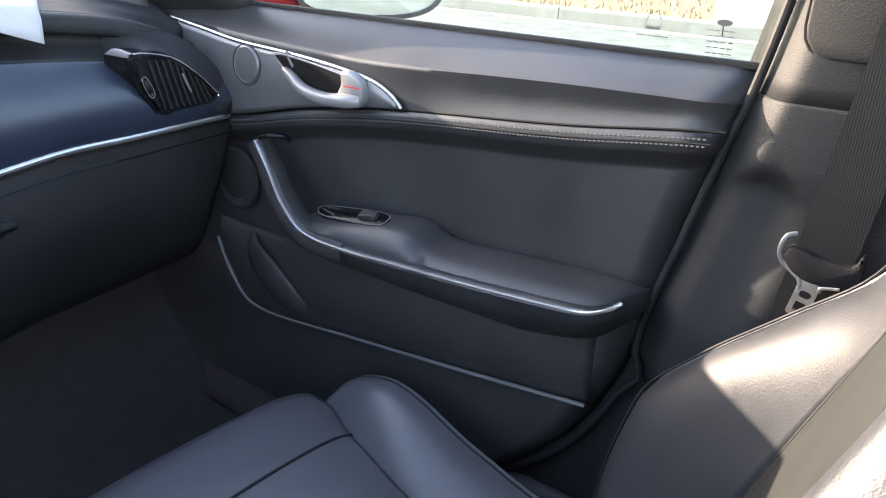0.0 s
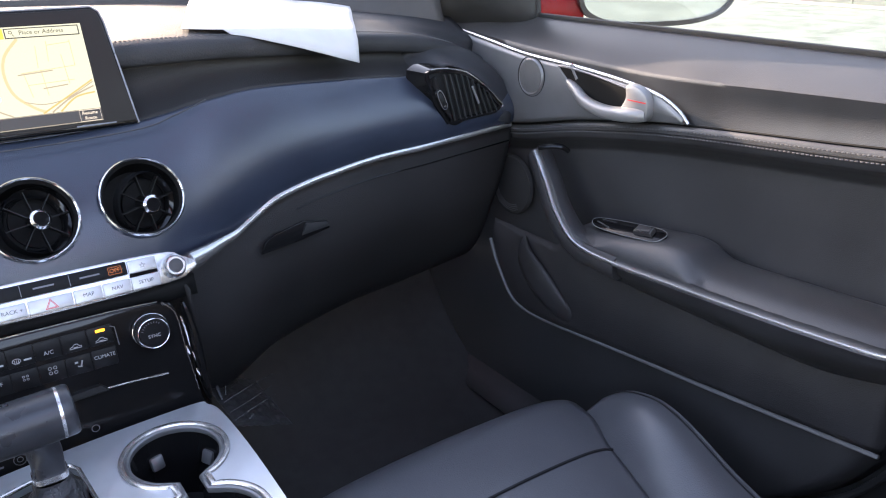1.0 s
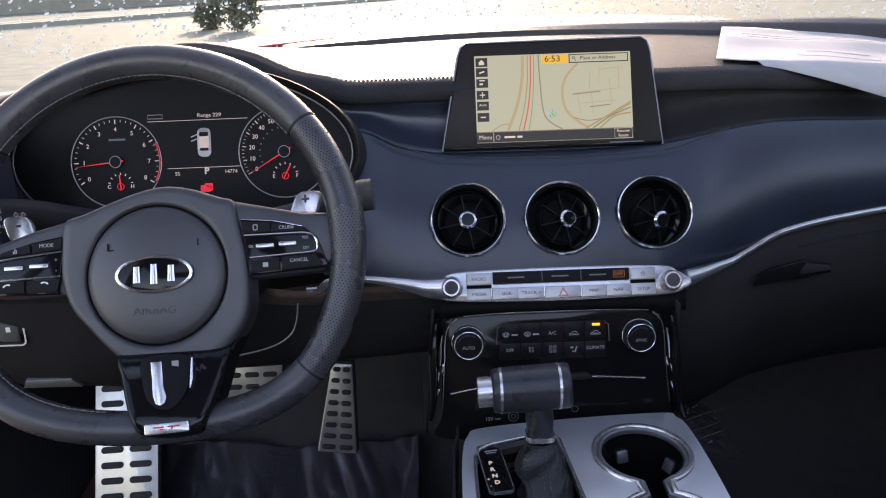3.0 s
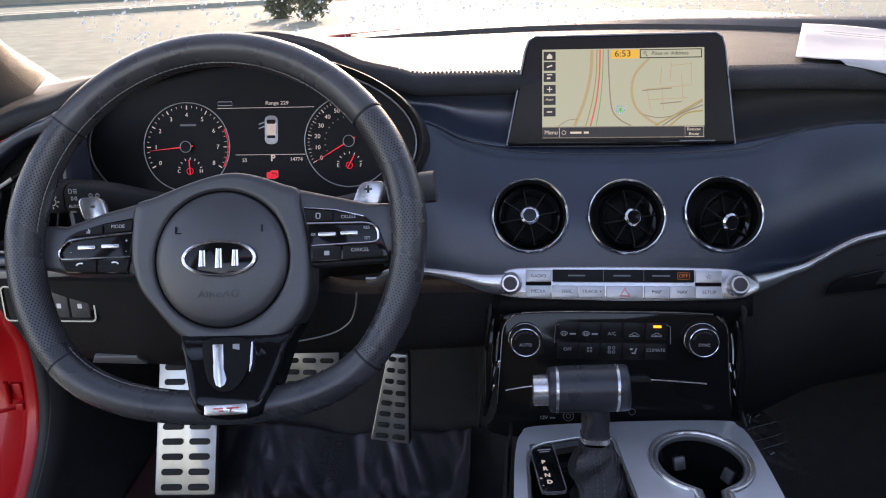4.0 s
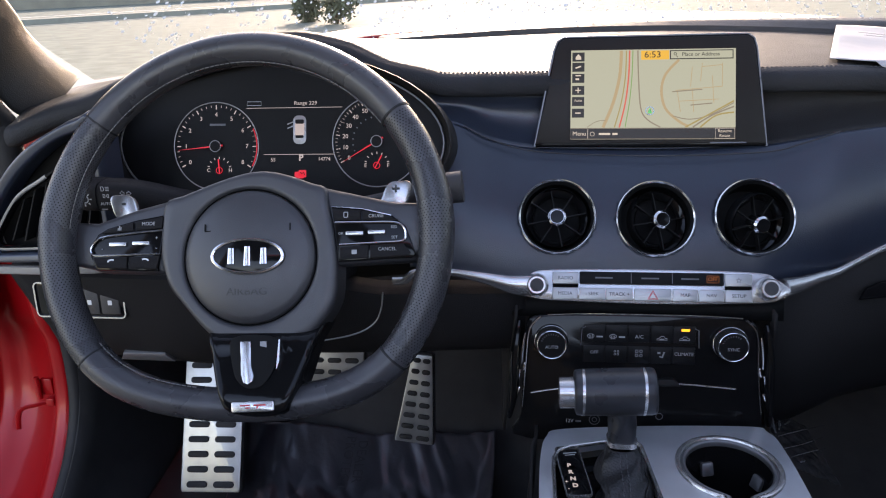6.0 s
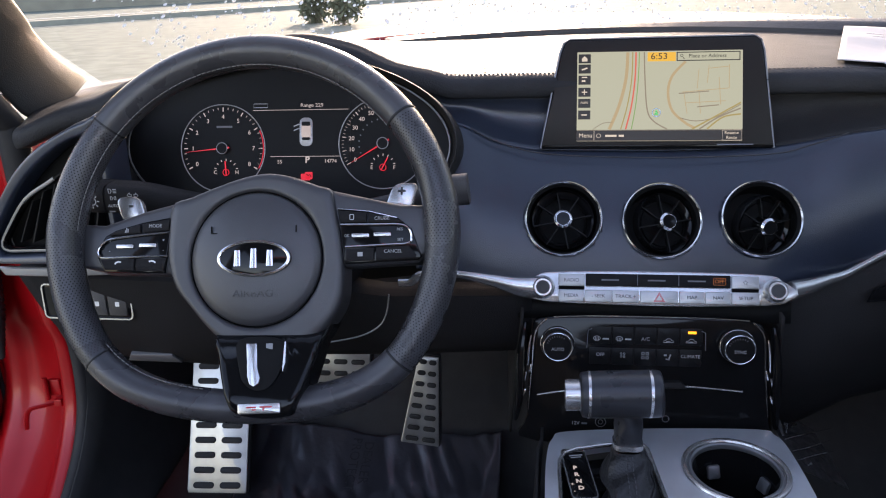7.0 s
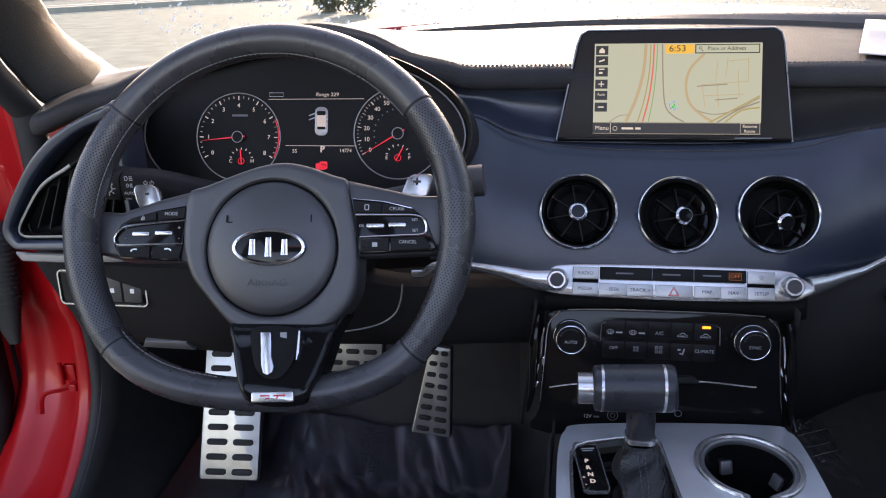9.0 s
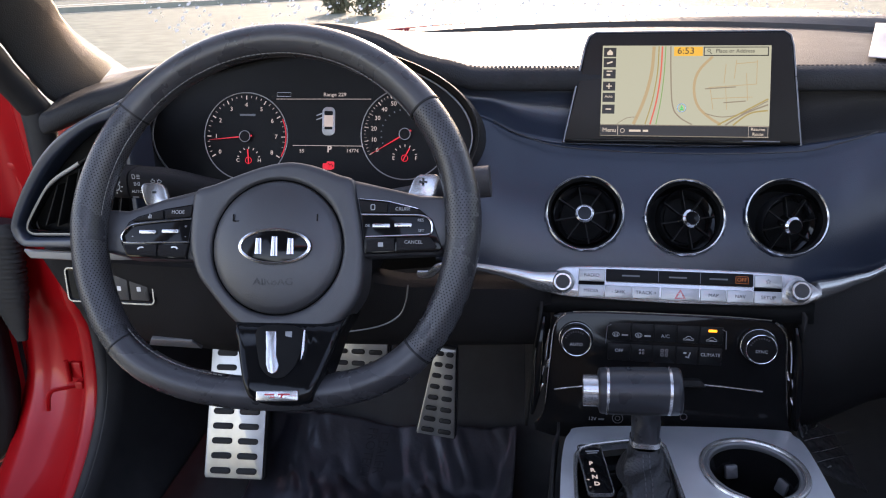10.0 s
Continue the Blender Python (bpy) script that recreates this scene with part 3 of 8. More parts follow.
part("thumbwheel", moved(lathe([(0.0001, -0.0035), (0.0095, -0.0035), (0.0100, -0.0020), (0.0100, 0.0020), (0.0095, 0.0035), (0.0001, 0.0035)], 24), roll @ Matrix.Rotation(radians(90), 4, "Y") @ Matrix.Diagonal((0.5, 1.1, 1, 1))), M_VANE, wheel_plate, "ribbed thumbwheel")
part("wheel_rim", moved(frame_of(oval(0.0062, 0.0150, 24, 2.6), 0.0013, 0.0025, 0.0015), roll), M_CHROME, wheel_plate, "chrome ring round the thumbwheel")


def skirt(u, v):
    """The edge that runs from the vent's rim back into the panel."""
    k = int(round(u * len(vo))) % len(vo)
    a, b = inset(vo, 0.001)[k], inset(vo, -0.007)[k]
    return Vector((a[0] + (b[0] - a[0]) * v, a[1] + (b[1] - a[1]) * v, 0.0045 - 0.030 * v))


part("surround", sheet(skirt, len(vo), 8), M_GLOSS, vent_r, "glossy black edge round the vent", smooth=60)
# rounded end of the dash, sweeping from the padded top down round the vent
END_A = spline([(-0.058, 0.066, -0.066), (-0.022, 0.0705, -0.060), (0.012, 0.0645, -0.055), (0.042, 0.0575, -0.040), (0.084, 0.0220, -0.022), (0.108, -0.020, -0.012), (0.104, -0.045, -0.010), (0.096, -0.060, -0.010)], 6)
END_B = spline([(-0.062, 0.030, -0.036), (-0.030, 0.0425, -0.012), (0.0, 0.0300, 0.0), (0.0250, 0.0145, 0.001), (0.0540, -0.010, 0.001), (0.0650, -0.0255, 0.001), (0.0560, -0.0370, 0.001), (0.050, -0.046, -0.002)], 6)


def dash_end(u, v):
    k = int(round(u * (len(END_A) - 1)))
    a, b = END_A[k], END_B[k]
    grow = min(1, k / 18)
    if v < 0.3:
        return a + Vector((-0.010, -0.012, -0.040)) * (1 - v / 0.3) ** 2 * grow
    t = (v - 0.3) / 0.7
    p = a.lerp(b, t)
    return Vector((p.x, p.y, p.z + (0.036 * min(1, k / 36) - 0.026) * math.sin(math.pi * t) ** 0.8 * (1 - 0.4 * t)))


part("dash_end", moved(sheet(dash_end, len(END_A) - 1, 24), vent_r.matrix_basis), M_PAD, dash, "rounded leatherette end of the dash", smooth=70, solid=0.002)

# ---------------------------------------------------------------- round vents
def round_vent(u, v, swing_x, swing_y):
    o = thing("round_air_vent", "round black air vent with a chrome ring and hub", "air vent", m=vent_axes(u, v), group="round centre vents")
    part("ring", ring(0.0398, 0.0034, 0.008, 56, 0, 0, 0.003), M_CHROME, o, "chrome outer ring")
    part("barrel", lathe([(0.0388, 0.004), (0.0360, 0.001), (0.0355, -0.030), (0.0001, -0.034)], 48, cap=False), M_PIT, o, "black barrel")
    t = Matrix.Translation((0, 0, -0.022)) @ Matrix.Rotation(radians(swing_x), 4, "X") @ Matrix.Rotation(radians(swing_y), 4, "Y") @ Matrix.Translation((0, 0, 0.015))
    part("swivel", moved(lathe([(0.0325, 0.010), (0.0335, 0.004), (0.0330, -0.004), (0.0285, -0.006), (0.0255, -0.010)], 48, cap=False), t), M_GLOSS, o, "black swivel shell")
    part("vane_ring", moved(ring(0.0245, 0.0008, 0.004, 36, 0, 0, -0.003), t), M_PIT, o)
    for k in range(8):
        a = math.pi * k / 4 + 0.2
        part("vane", moved(plate([(0.010, -0.0005), (0.031, -0.0005), (0.031, 0.0005), (0.010, 0.0005)], 0.006, 0, -0.004), t @ Matrix.Rotation(a, 4, "Z")), M_VANE, o)
    hub = part("hub", moved(lathe([(0.0001, 0.0145), (0.0075, 0.0145), (0.0096, 0.0125), (0.0105, 0.006), (0.0108, -0.002)], 28), t), M_CHROME, o, "chrome hub")
    part("hub_cap", moved(join(lathe([(0.0074, 0.0140), (0.0070, 0.0152), (0.0001, 0.0156)], 24), bar((0, 0.001), (0, 0.006), 0.0009, 0.0004, 0.0152)), t), M_GLOSS, hub)
    return o


for (u, v), swing in zip(VENTS, ((1, 0), (2, 14), (20, 15))):
    round_vent(u, v, *swing)

# ---------------------------------------------------------------- screen
LEAN = 21.5
scr = thing("infotainment_screen", "tablet-style infotainment screen showing a pale road map", "screen", m=face_at(0.0, -0.002, 0.0, LEAN))
sh = [(-0.127, -0.007), (0.122, -0.007), (0.112, 0.100), (0.109, 0.111), (0.102, 0.116), (-0.096, 0.115), (-0.103, 0.110), (-0.107, 0.099)]
shell = part("housing", join(plate(sh, 0.010, 0.003, -0.012), plate(inset(sh, -0.001), 0.012, 0, -0.024)), M_GLOSS, scr, "thin dark screen housing")
part("edge_trim", sweep([(u, v, -0.004) for u, v in sh[1:] + sh[:1]], oval(0.0014, 0.0014, 6)), M_BEZEL, scr, "thin grey edge")
part("bezel", plate(inset(sh, 0.003), 0.0025, 0.001, -0.003), mat("screen_bezel", (0.016, 0.0125, 0.0110), 0.42, spec=0.2, vary=0.05), scr, "dark brown bezel")
DX0, DX1, DY0, DY1 = -0.088, 0.0885, 0.000, 0.099


def D(px, py):
    """Place on the display from fractions of its width and height, from its top left corner."""
    return DX0 + (DX1 - DX0) * px, DY1 - (DY1 - DY0) * py


disp = part("display", plate([D(0, 1), D(1, 1), D(1, 0), D(0, 0)], 0.0008, 0, -0.0008), M_MAP, scr, "lit cream map display")


def clipx(a):
    return [(min(max(x, 0.004), 0.996), min(max(y, 0.004), 0.868)) for x, y in a]


def road(name, pts, width, m, base):
    s = [D(p.x, p.y) for p in spline([(*q, 0) for q in clipx(pts)], 5)]
    part(name, stroke(s, width, 0.0001, base), m, disp)


road("map_road", [(0.20, 0.87), (0.26, 0.6), (0.30, 0.3), (0.31, 0.01)], 0.0034, M_ROADT, 0.0001)
road("map_road", [(0.30, 0.87), (0.335, 0.6), (0.355, 0.3), (0.36, 0.01)], 0.0016, M_ROADR, 0.0002)
road("map_road", [(0.27, 0.87), (0.31, 0.6), (0.335, 0.3), (0.34, 0.01)], 0.0012, M_ROADY, 0.0002)
road("map_road", [(0.335, 0.87), (0.36, 0.6), (0.375, 0.3), (0.38, 0.01)], 0.0010, M_ROADGR, 0.0002)
road("map_road", [(0.55, 0.87), (0.47, 0.78), (0.43, 0.65), (0.415, 0.3), (0.41, 0.01)], 0.0014, M_ROADG, 0.0001)
road("map_road", [(0.66, 0.12), (0.58, 0.28), (0.555, 0.46), (0.58, 0.66), (0.66, 0.80), (0.72, 0.86)], 0.0028, M_ROADT, 0.0001)
road("map_road", [(0.62, 0.74), (0.72, 0.78), (0.84, 0.74), (0.99, 0.60)], 0.0010, M_ROADG, 0.0001)
for d in (0.0, 0.045, 0.09):
    road("map_road", [(0.70 + d, 0.868), (0.83 + d * 0.6, 0.74), (0.99, 0.58 + d * 1.4)], 0.0016, M_ROADY if d != 0.045 else M_ROADG, 0.0002)
road("map_road", [(0.10, 0.868), (0.16, 0.80), (0.22, 0.79)], 0.0008, M_ROADG, 0.0001)
for a, b in (((0.74, 0.20), (0.73, 0.42)), ((0.80, 0.16), (0.79, 0.36)), ((0.64, 0.46), (0.92, 0.42)), ((0.66, 0.58), (0.90, 0.56)), ((0.86, 0.30), (0.87, 0.60)), ((0.74, 0.44), (0.75, 0.70)), ((0.80, 0.20), (0.92, 0.18)), ((0.65, 0.46), (0.67, 0.70)), ((0.92, 0.16), (0.92, 0.42))):
    part("map_street", bar(D(*a), D(*b), 0.0007, 0.0001, 0.0001), M_ROADT, disp)
for a, b in (((0.62, 0.475), (0.80, 0.452)), ((0.73, 0.625), (0.86, 0.605))):
    part("street_name_bar", bar(D(*a), D(*b), 0.0012, 0.0001, 0.0003), M_ROADG, disp)
part("menu_bar", plate([D(0, 1), D(1, 1), D(1, 0.873), D(0, 0.873)], 0.0002, 0, 0.0001), M_UI, disp, "dark bar along the foot")
part("search_field", plate([D(0.605, 0.115), D(0.985, 0.115), D(0.985, 0.015), D(0.605, 0.015)], 0.0003, 0, 0.0002), M_UI, disp)
part("search_field_inner", plate([D(0.611, 0.105), D(0.979, 0.105), D(0.979, 0.025), D(0.611, 0.025)], 0.0002, 0, 0.0004), M_MAP, disp)
cl = part("clock_tile", plate([D(0.43, 0.115), D(0.60, 0.115), D(0.60, 0.015), D(0.43, 0.015)], 0.0003, 0, 0.0002), M_UIY, disp, "amber clock tile")
part("lettering", words("6:53", 0.0098, *D(0.50, 0.063), 0.0006, wide=1.1), M_UID, cl)
part("lettering", words("Place or Address", 0.0058, *D(0.79, 0.063), 0.0007), M_UID, disp)
part("lettering", join(ring(0.0014, 0.0006, 0.0003, 14, *D(0.636, 0.055), 0.0007), bar(D(0.643, 0.075), D(0.652, 0.095), 0.0007, 0.0002, 0.0006)), M_UID, disp, "search glass symbol")
part("lettering", words("Menu", 0.0066, *D(0.055, 0.937), 0.0004), M_UIW, disp)
part("street_name_bar", join(bar(D(0.175, 0.94), D(0.245, 0.94), 0.0022, 0.0002, 0.0003), bar(D(0.258, 0.94), D(0.29, 0.94), 0.0022, 0.0002, 0.0003)), M_UIW, disp, "pale bar in place of a street name")
part("info_mark", ring(0.0022, 0.0005, 0.0003, 18, *D(0.135, 0.94), 0.0004), M_UIW, disp)
part("menu_divider", bar(D(0.107, 0.885), D(0.107, 0.99), 0.0005, 0.0002, 0.0003), M_UIW, disp)
part("menu_outline", frame_of([D(0.001, 0.998), D(0.999, 0.998), D(0.999, 0.876), D(0.001, 0.876)], 0.0005, 0.0002, 0.0002), M_ROADG, disp)
part("lettering", join(words("Resume", 0.0046, *D(0.935, 0.912), 0.0006), words("Route", 0.0046, *D(0.935, 0.965), 0.0006)), M_UIW, disp)
part("route_key", frame_of([D(0.88, 0.995), D(0.993, 0.995), D(0.993, 0.88), D(0.88, 0.88)], 0.0004, 0.0002, 0.0003), M_UIW, disp)
for k, y in enumerate((0.075, 0.19, 0.315, 0.45, 0.575, 0.705)):
    key = part("side_key", plate([D(0.008, y + 0.05), D(0.083, y + 0.05), D(0.083, y - 0.05), D(0.008, y - 0.05)], 0.0003, 0, 0.0002), M_UI, disp, "dark map key")
    c = D(0.045, y)
    sym = {0: plate([(c[0] - 0.003, c[1] - 0.003), (c[0] + 0.003, c[1] - 0.003), (c[0] + 0.003, c[1]), (c[0], c[1] + 0.003), (c[0] - 0.003, c[1])], 0.0002, 0, 0.0005),
           1: bar((c[0] - 0.003, c[1] - 0.001), (c[0] + 0.003, c[1] + 0.001), 0.0016, 0.0002, 0.0005),
           2: join(bar((c[0] - 0.003, c[1] - 0.001), (c[0] + 0.001, c[1] - 0.001), 0.002, 0.0002, 0.0005), bar((c[0] - 0.003, c[1] + 0.003), (c[0] + 0.003, c[1] + 0.003), 0.0012, 0.0002, 0.0005)),
           3: join(bar((c[0] - 0.003, c[1]), (c[0] + 0.003, c[1]), 0.0011, 0.0002, 0.0005), bar((c[0], c[1] - 0.003), (c[0], c[1] + 0.003), 0.0011, 0.0002, 0.0005)),
           4: words("Auto", 0.0042, c[0], c[1] + 0.001, 0.0006),
           5: bar((c[0] - 0.003, c[1]), (c[0] + 0.003, c[1]), 0.0013, 0.0002, 0.0005)}[k]
    part("symbol", sym, M_UIW, key)
cur = D(0.485, 0.685)
mk = part("position_mark", join(ring(0.0044, 0.0009, 0.0004, 24, *cur, 0.0005)), mat("mark_blue_ring", (0.25, 0.4, 0.5), 0.4, vary=0, emit=0.5), disp, "round position marker")
part("arrow", plate([(cur[0] - 0.0025, cur[1] - 0.0028), (cur[0] + 0.0025, cur[1] - 0.0028), (cur[0] + 0.0003, cur[1] + 0.003), (cur[0] - 0.0003, cur[1] + 0.003)], 0.0003, 0, 0.0005), mat("mark_green", (0.08, 0.5, 0.12), 0.4, vary=0, emit=0.5), mk)
part("maker_bar", bar((0.062, -0.0038), (0.100, -0.0038), 0.0014, 0.0002, -0.0004), M_GREYPR, scr, "tiny grey maker's mark")

# ---------------------------------------------------------------- silver control strip
cs = thing("control_strip", "lens-shaped silver strip of radio buttons with a knob at each end", "control panel", m=face_at(-0.0055, -0.088, -0.139, 24))
lens = spline([(-0.158, -0.003, 0), (-0.127, 0.0118, 0), (-0.104, 0.0172, 0), (0.0, 0.0188, 0), (0.106, 0.0170, 0), (0.1276, 0.0100, 0), (0.1425, -0.0020, 0), (0.1333, -0.0098, 0), (0.110, -0.0155, 0), (0.0, -0.0180, 0), (-0.108, -0.0155, 0), (-0.136, -0.0098, 0)], 5, True)
lens = [(p.x, p.y) for p in lens]
base = part("faceplate", plate(lens, 0.005, 0.002, -0.002), M_SATIN, cs, "satin silver faceplate")
part("upper_window", rbox(0.1474, 0.0128, 0.0024, 0.001, 0.0004, 0.0004, 0.0088, 0.003), M_DARKFACE, cs, "black display strip")
for u in (-0.02, 0.022):
    part("divider", bar((u, 0.0032), (u, 0.0145), 0.0006, 0.0004, 0.0054), M_GREYPR, cs)
for u in (-0.047, 0.0005, 0.041):
    part("display_bar", bar((u - 0.010, 0.0088), (u + 0.008, 0.0088), 0.0016, 0.0002, 0.0054), M_GREYPR, cs, "faint unreadable display text")
part("lettering", join(words("OFF", 0.0056, 0.0630, 0.0088, 0.0056), frame_of(rrect(0.0125, 0.0075, 0.001, 3, 0.0630, 0.0088), 0.0004, 0.0002, 0.0055)), M_AMBERDIM, cs)
names = (("MEDIA", -0.0884, 0.0262), ("- SEEK", -0.0602, 0.0280), ("TRACK +", -0.0320, 0.0272), ("", 0.0023, 0.0384), ("MAP", 0.0353, 0.0254), ("NAV", 0.0617, 0.0256), ("SETUP", 0.0891, 0.0272))
for s, u, w in names:
    b = part("button", rbox(w, 0.0128, 0.0028, 0.0010, 0.0008, u, -0.0084, 0.0022), M_BUTTON, cs, "silver push button")
    if s:
        part("lettering", words(s, 0.0052, u, -0.0082, 0.0052), M_INKP, b)
    else:
        tri = [(0.0023 + 0.0066 * math.cos(radians(a)), -0.0098 + 0.0066 * math.sin(radians(a))) for a in (90, 210, 330)]
        part("hazard_triangle", join(frame_of(tri, 0.0011, 0.0002, 0.005), frame_of(inset(tri, 0.0018), 0.0008, 0.0002, 0.005)), M_REDPR, b, "red hazard triangle")
for s, u in (("RADIO", -0.0880), ("*", 0.0889)):
    b = part("button", rbox(0.0272, 0.0128, 0.0028, 0.0010, 0.0008, u, 0.0082, 0.0022), M_BUTTON, cs, "silver push button")
    if s == "RADIO":
        part("lettering", words(s, 0.0052, u, 0.008, 0.0052), M_INKP, b)
    else:
        star = [((0.0032 if k % 2 == 0 else 0.0014) * math.sin(k * math.pi / 5) + u, (0.0032 if k % 2 == 0 else 0.0014) * math.cos(k * math.pi / 5) + 0.008) for k in range(10)]
        part("star", frame_of(star, 0.0005, 0.0002, 0.005), M_INKP, b)
    part("gap", bar((u - 0.0135, 0.0000), (u + 0.0135, 0.0000), 0.0034, 0.0006, 0.0028), M_GLOSS, cs)
for u in (-0.1181, 0.1185):
    kn = part("knob", lathe([(0.0125, 0.002), (0.0125, 0.004), (0.0108, 0.0055), (0.0102, 0.013), (0.009, 0.0145), (0.0072, 0.0145)], 40, u, 0.0), M_SATIN, cs, "satin silver rotary knob")
    part("knob_cap", lathe([(0.0074, 0.0138), (0.0070, 0.0148), (0.0001, 0.0150)], 32, u, 0.0), M_PLASTIC, kn, "black knob face")
part("power_mark", ring(0.0017, 0.0004, 0.0003, 16, -0.1385, -0.0035, 0.0032), M_GREYPR, cs)

# ---------------------------------------------------------------- climate panel and stack below it
cp = thing("climate_panel", "glossy black climate panel with two knobs and small buttons", "control panel", m=face_at(-0.0105, -0.101, -0.212, 10))
po = spline([(-0.110, 0.0415, 0), (-0.0540, 0.0445, 0), (0.0540, 0.0440, 0), (0.1040, 0.0405, 0), (0.1175, 0.030, 0), (0.1230, -0.02, 0), (0.1270, -0.070, 0), (0.1190, -0.10, 0), (-0.1180, -0.10, 0), (-0.1280, -0.070, 0), (-0.1260, -0.02, 0), (-0.1235, 0.030, 0)], 4, True)
po = [(p.x, p.y) for p in po]
part("face", plate(po, 0.006, 0.0025, -0.004), M_GLOSS, cp, "piano black panel")
for sgn in (-1, 1):
    e = spline([(sgn * 0.1062 - 0.002, 0.041, 0.003), (sgn * 0.1180 - 0.002, 0.026, 0.003), (sgn * 0.1215 - 0.002, -0.012, 0.003), (sgn * 0.1260 - 0.001, -0.062, 0.003)], 6)
    part("chrome_side", sweep(e, oval(0.0012, 0.0012, 6), up=(0, 0, 1), scale=lambda t: 1.2 - 0.6 * t), M_CHROME, cp, "thin chrome side line")
    fl = spline([(sgn * 0.1290 - 0.002, 0.034, -0.006), (sgn * 0.1330 - 0.002, -0.002, -0.002), (sgn * 0.1345 - 0.002, -0.045, -0.002), (sgn * 0.1390 - 0.002, -0.078, -0.008)], 6)
    part("side_flare", sweep(fl, oval(0.0045, 0.008, 10), up=(0, 0, 1), scale=lambda t: 0.3 + 1.0 * math.sin(math.pi * (0.08 + 0.84 * t))), M_GLOSS, cp, "glossy black side flare catching light")
    for scrap in (((0.1225, 0.022), (0.1252, 0.005), (0.1262, -0.012)), ((0.1225, -0.011), (0.1235, -0.016), (0.1250, -0.021)), ((0.1275, -0.019), (0.1310, -0.033), (0.1334, -0.041)), ((0.1280, -0.039), (0.1300, -0.044), (0.1325, -0.050))):
        part("film_scrap", sweep(spline([(sgn * u - 0.002, v, 0.003) for u, v in scrap], 5), oval(0.0013, 0.0009, 7), scale=lambda t: 0.3 + 0.9 * math.sin(math.pi * (0.1 + 0.8 * t))), M_CHROME, cp, "shiny scrap of protective film")
part("top_line", sweep(spline([(-0.1008, 0.0425, 0.0022), (-0.0540, 0.0445, 0.0022), (0.0540, 0.0445, 0.0022), (0.1008, 0.0425, 0.0022)], 8), oval(0.0006, 0.0006, 6)), M_STEEL, cp)
for u, s, v in ((-0.0967, "AUTO", 0.0142), (0.0888, "SYNC", 0.0162)):
    kn = part("knob", join(lathe([(0.0182, 0.002), (0.0182, 0.005), (0.0172, 0.0065), (0.0158, 0.0080), (0.0154, 0.018)], 48, u, v)), M_VANE, cp, "ribbed black temperature knob")
    part("knob_ring", join(ring(0.0176, 0.0010, 0.0022, 48, u, v, 0.0062), ring(0.0150, 0.0012, 0.0014, 48, u, v, 0.0185)), M_CHROME, kn, "chrome knob ring")
    part("knob_face", lathe([(0.0142, 0.0178), (0.0138, 0.0188), (0.0001, 0.0192)], 40, u, v), M_KEY, kn)
    part("lettering", words(s, 0.0048, u, v - 0.0025, 0.0194), M_PODPR, kn)
    part("scale_marks", join(*[bar((u + 0.0105 * math.sin(a), v + 0.0105 * math.cos(a)), (u + 0.0123 * math.sin(a), v + 0.0123 * math.cos(a)), 0.0006, 0.0003, 0.0189) for a in np.linspace(-1.2, 0.6, 9)]), M_GREYPR, kn)
    part("knurling", join(*[bar((u + 0.0154 * math.cos(a), v + 0.0154 * math.sin(a)), (u + 0.0161 * math.cos(a), v + 0.0161 * math.sin(a)), 0.0010, 0.008, 0.0088) for a in np.linspace(0, 2 * math.pi, 40, endpoint=False)]), M_PLASTIC, kn)
for r, v in ((0, 0.0235), (1, 0.0005)):
    for k in range(5):
        u = -0.0511 + 0.0234 * k
        b = part("button", rbox(0.0231, 0.0185, 0.0010, 0.0012, 0.0004, u, v, 0.0018), M_KEY, cp, "black push button")
        w = 0.0035
        if (r, k) == (0, 2):
            g = words("A/C", 0.0054, u, v - 0.003, w)
        elif (r, k) == (1, 0):
            g = words("OFF", 0.0050, u, v + 0.002, w)
        elif (r, k) == (1, 4):
            g = words("CLIMATE", 0.0050, u, v + 0.002, w)
        elif r == 0 and k < 2:
            g = join(frame_of(oval(0.0038, 0.0026, 14), 0.0006, 0.0002, w), *[bar((a * 0.0016, -0.003), (a * 0.0016, 0.001), 0.0006, 0.0002, w) for a in (-1, 0, 1)])
            g = join(moved(g, Matrix.Translation((u - 0.004, v - 0.003, 0))), bar((u + 0.002, v - 0.0035), (u + 0.0085, v - 0.0035), 0.0016, 0.0002, w))
        elif r == 0:
            car = [(-0.0055, -0.002), (-0.005, 0.0), (-0.003, 0.0005), (-0.001, 0.0025), (0.002, 0.0025), (0.0035, 0.0005), (0.0055, 0.0), (0.0055, -0.002)]
            g = moved(join(frame_of(car, 0.0006, 0.0002, w), bar((-0.002, -0.0008), (0.002, -0.0008), 0.0007, 0.0002, w)), Matrix.Translation((u, v - 0.004, 0)))
        elif k == 3:
            g = join(bar((u - 0.004, v + 0.003), (u - 0.001, v + 0.003), 0.0018, 0.0002, w), bar((u + 0.001, v - 0.002), (u + 0.003, v + 0.004), 0.0014, 0.0002, w), bar((u - 0.002, v - 0.001), (u + 0.002, v - 0.002), 0.0012, 0.0002, w))
        else:
            f = 0.0016 if k == 1 else 0.0023
            g = join(*[moved(frame_of(oval(f * 0.75, f * 0.75, 10), 0.0005, 0.0002, w), Matrix.Translation((u + a * f, v + 0.002 + c * f, 0))) for a in (-1, 1) for c in (-1, 1)])
        part("symbol", g, M_PODPR, b)
        if (r, k) == (0, 4):
            part("indicator", rbox(0.0085, 0.0026, 0.0006, 0.0004, 0.0001, u + 0.0005, v + 0.0055, 0.004), M_LED, b, "lit amber indicator")
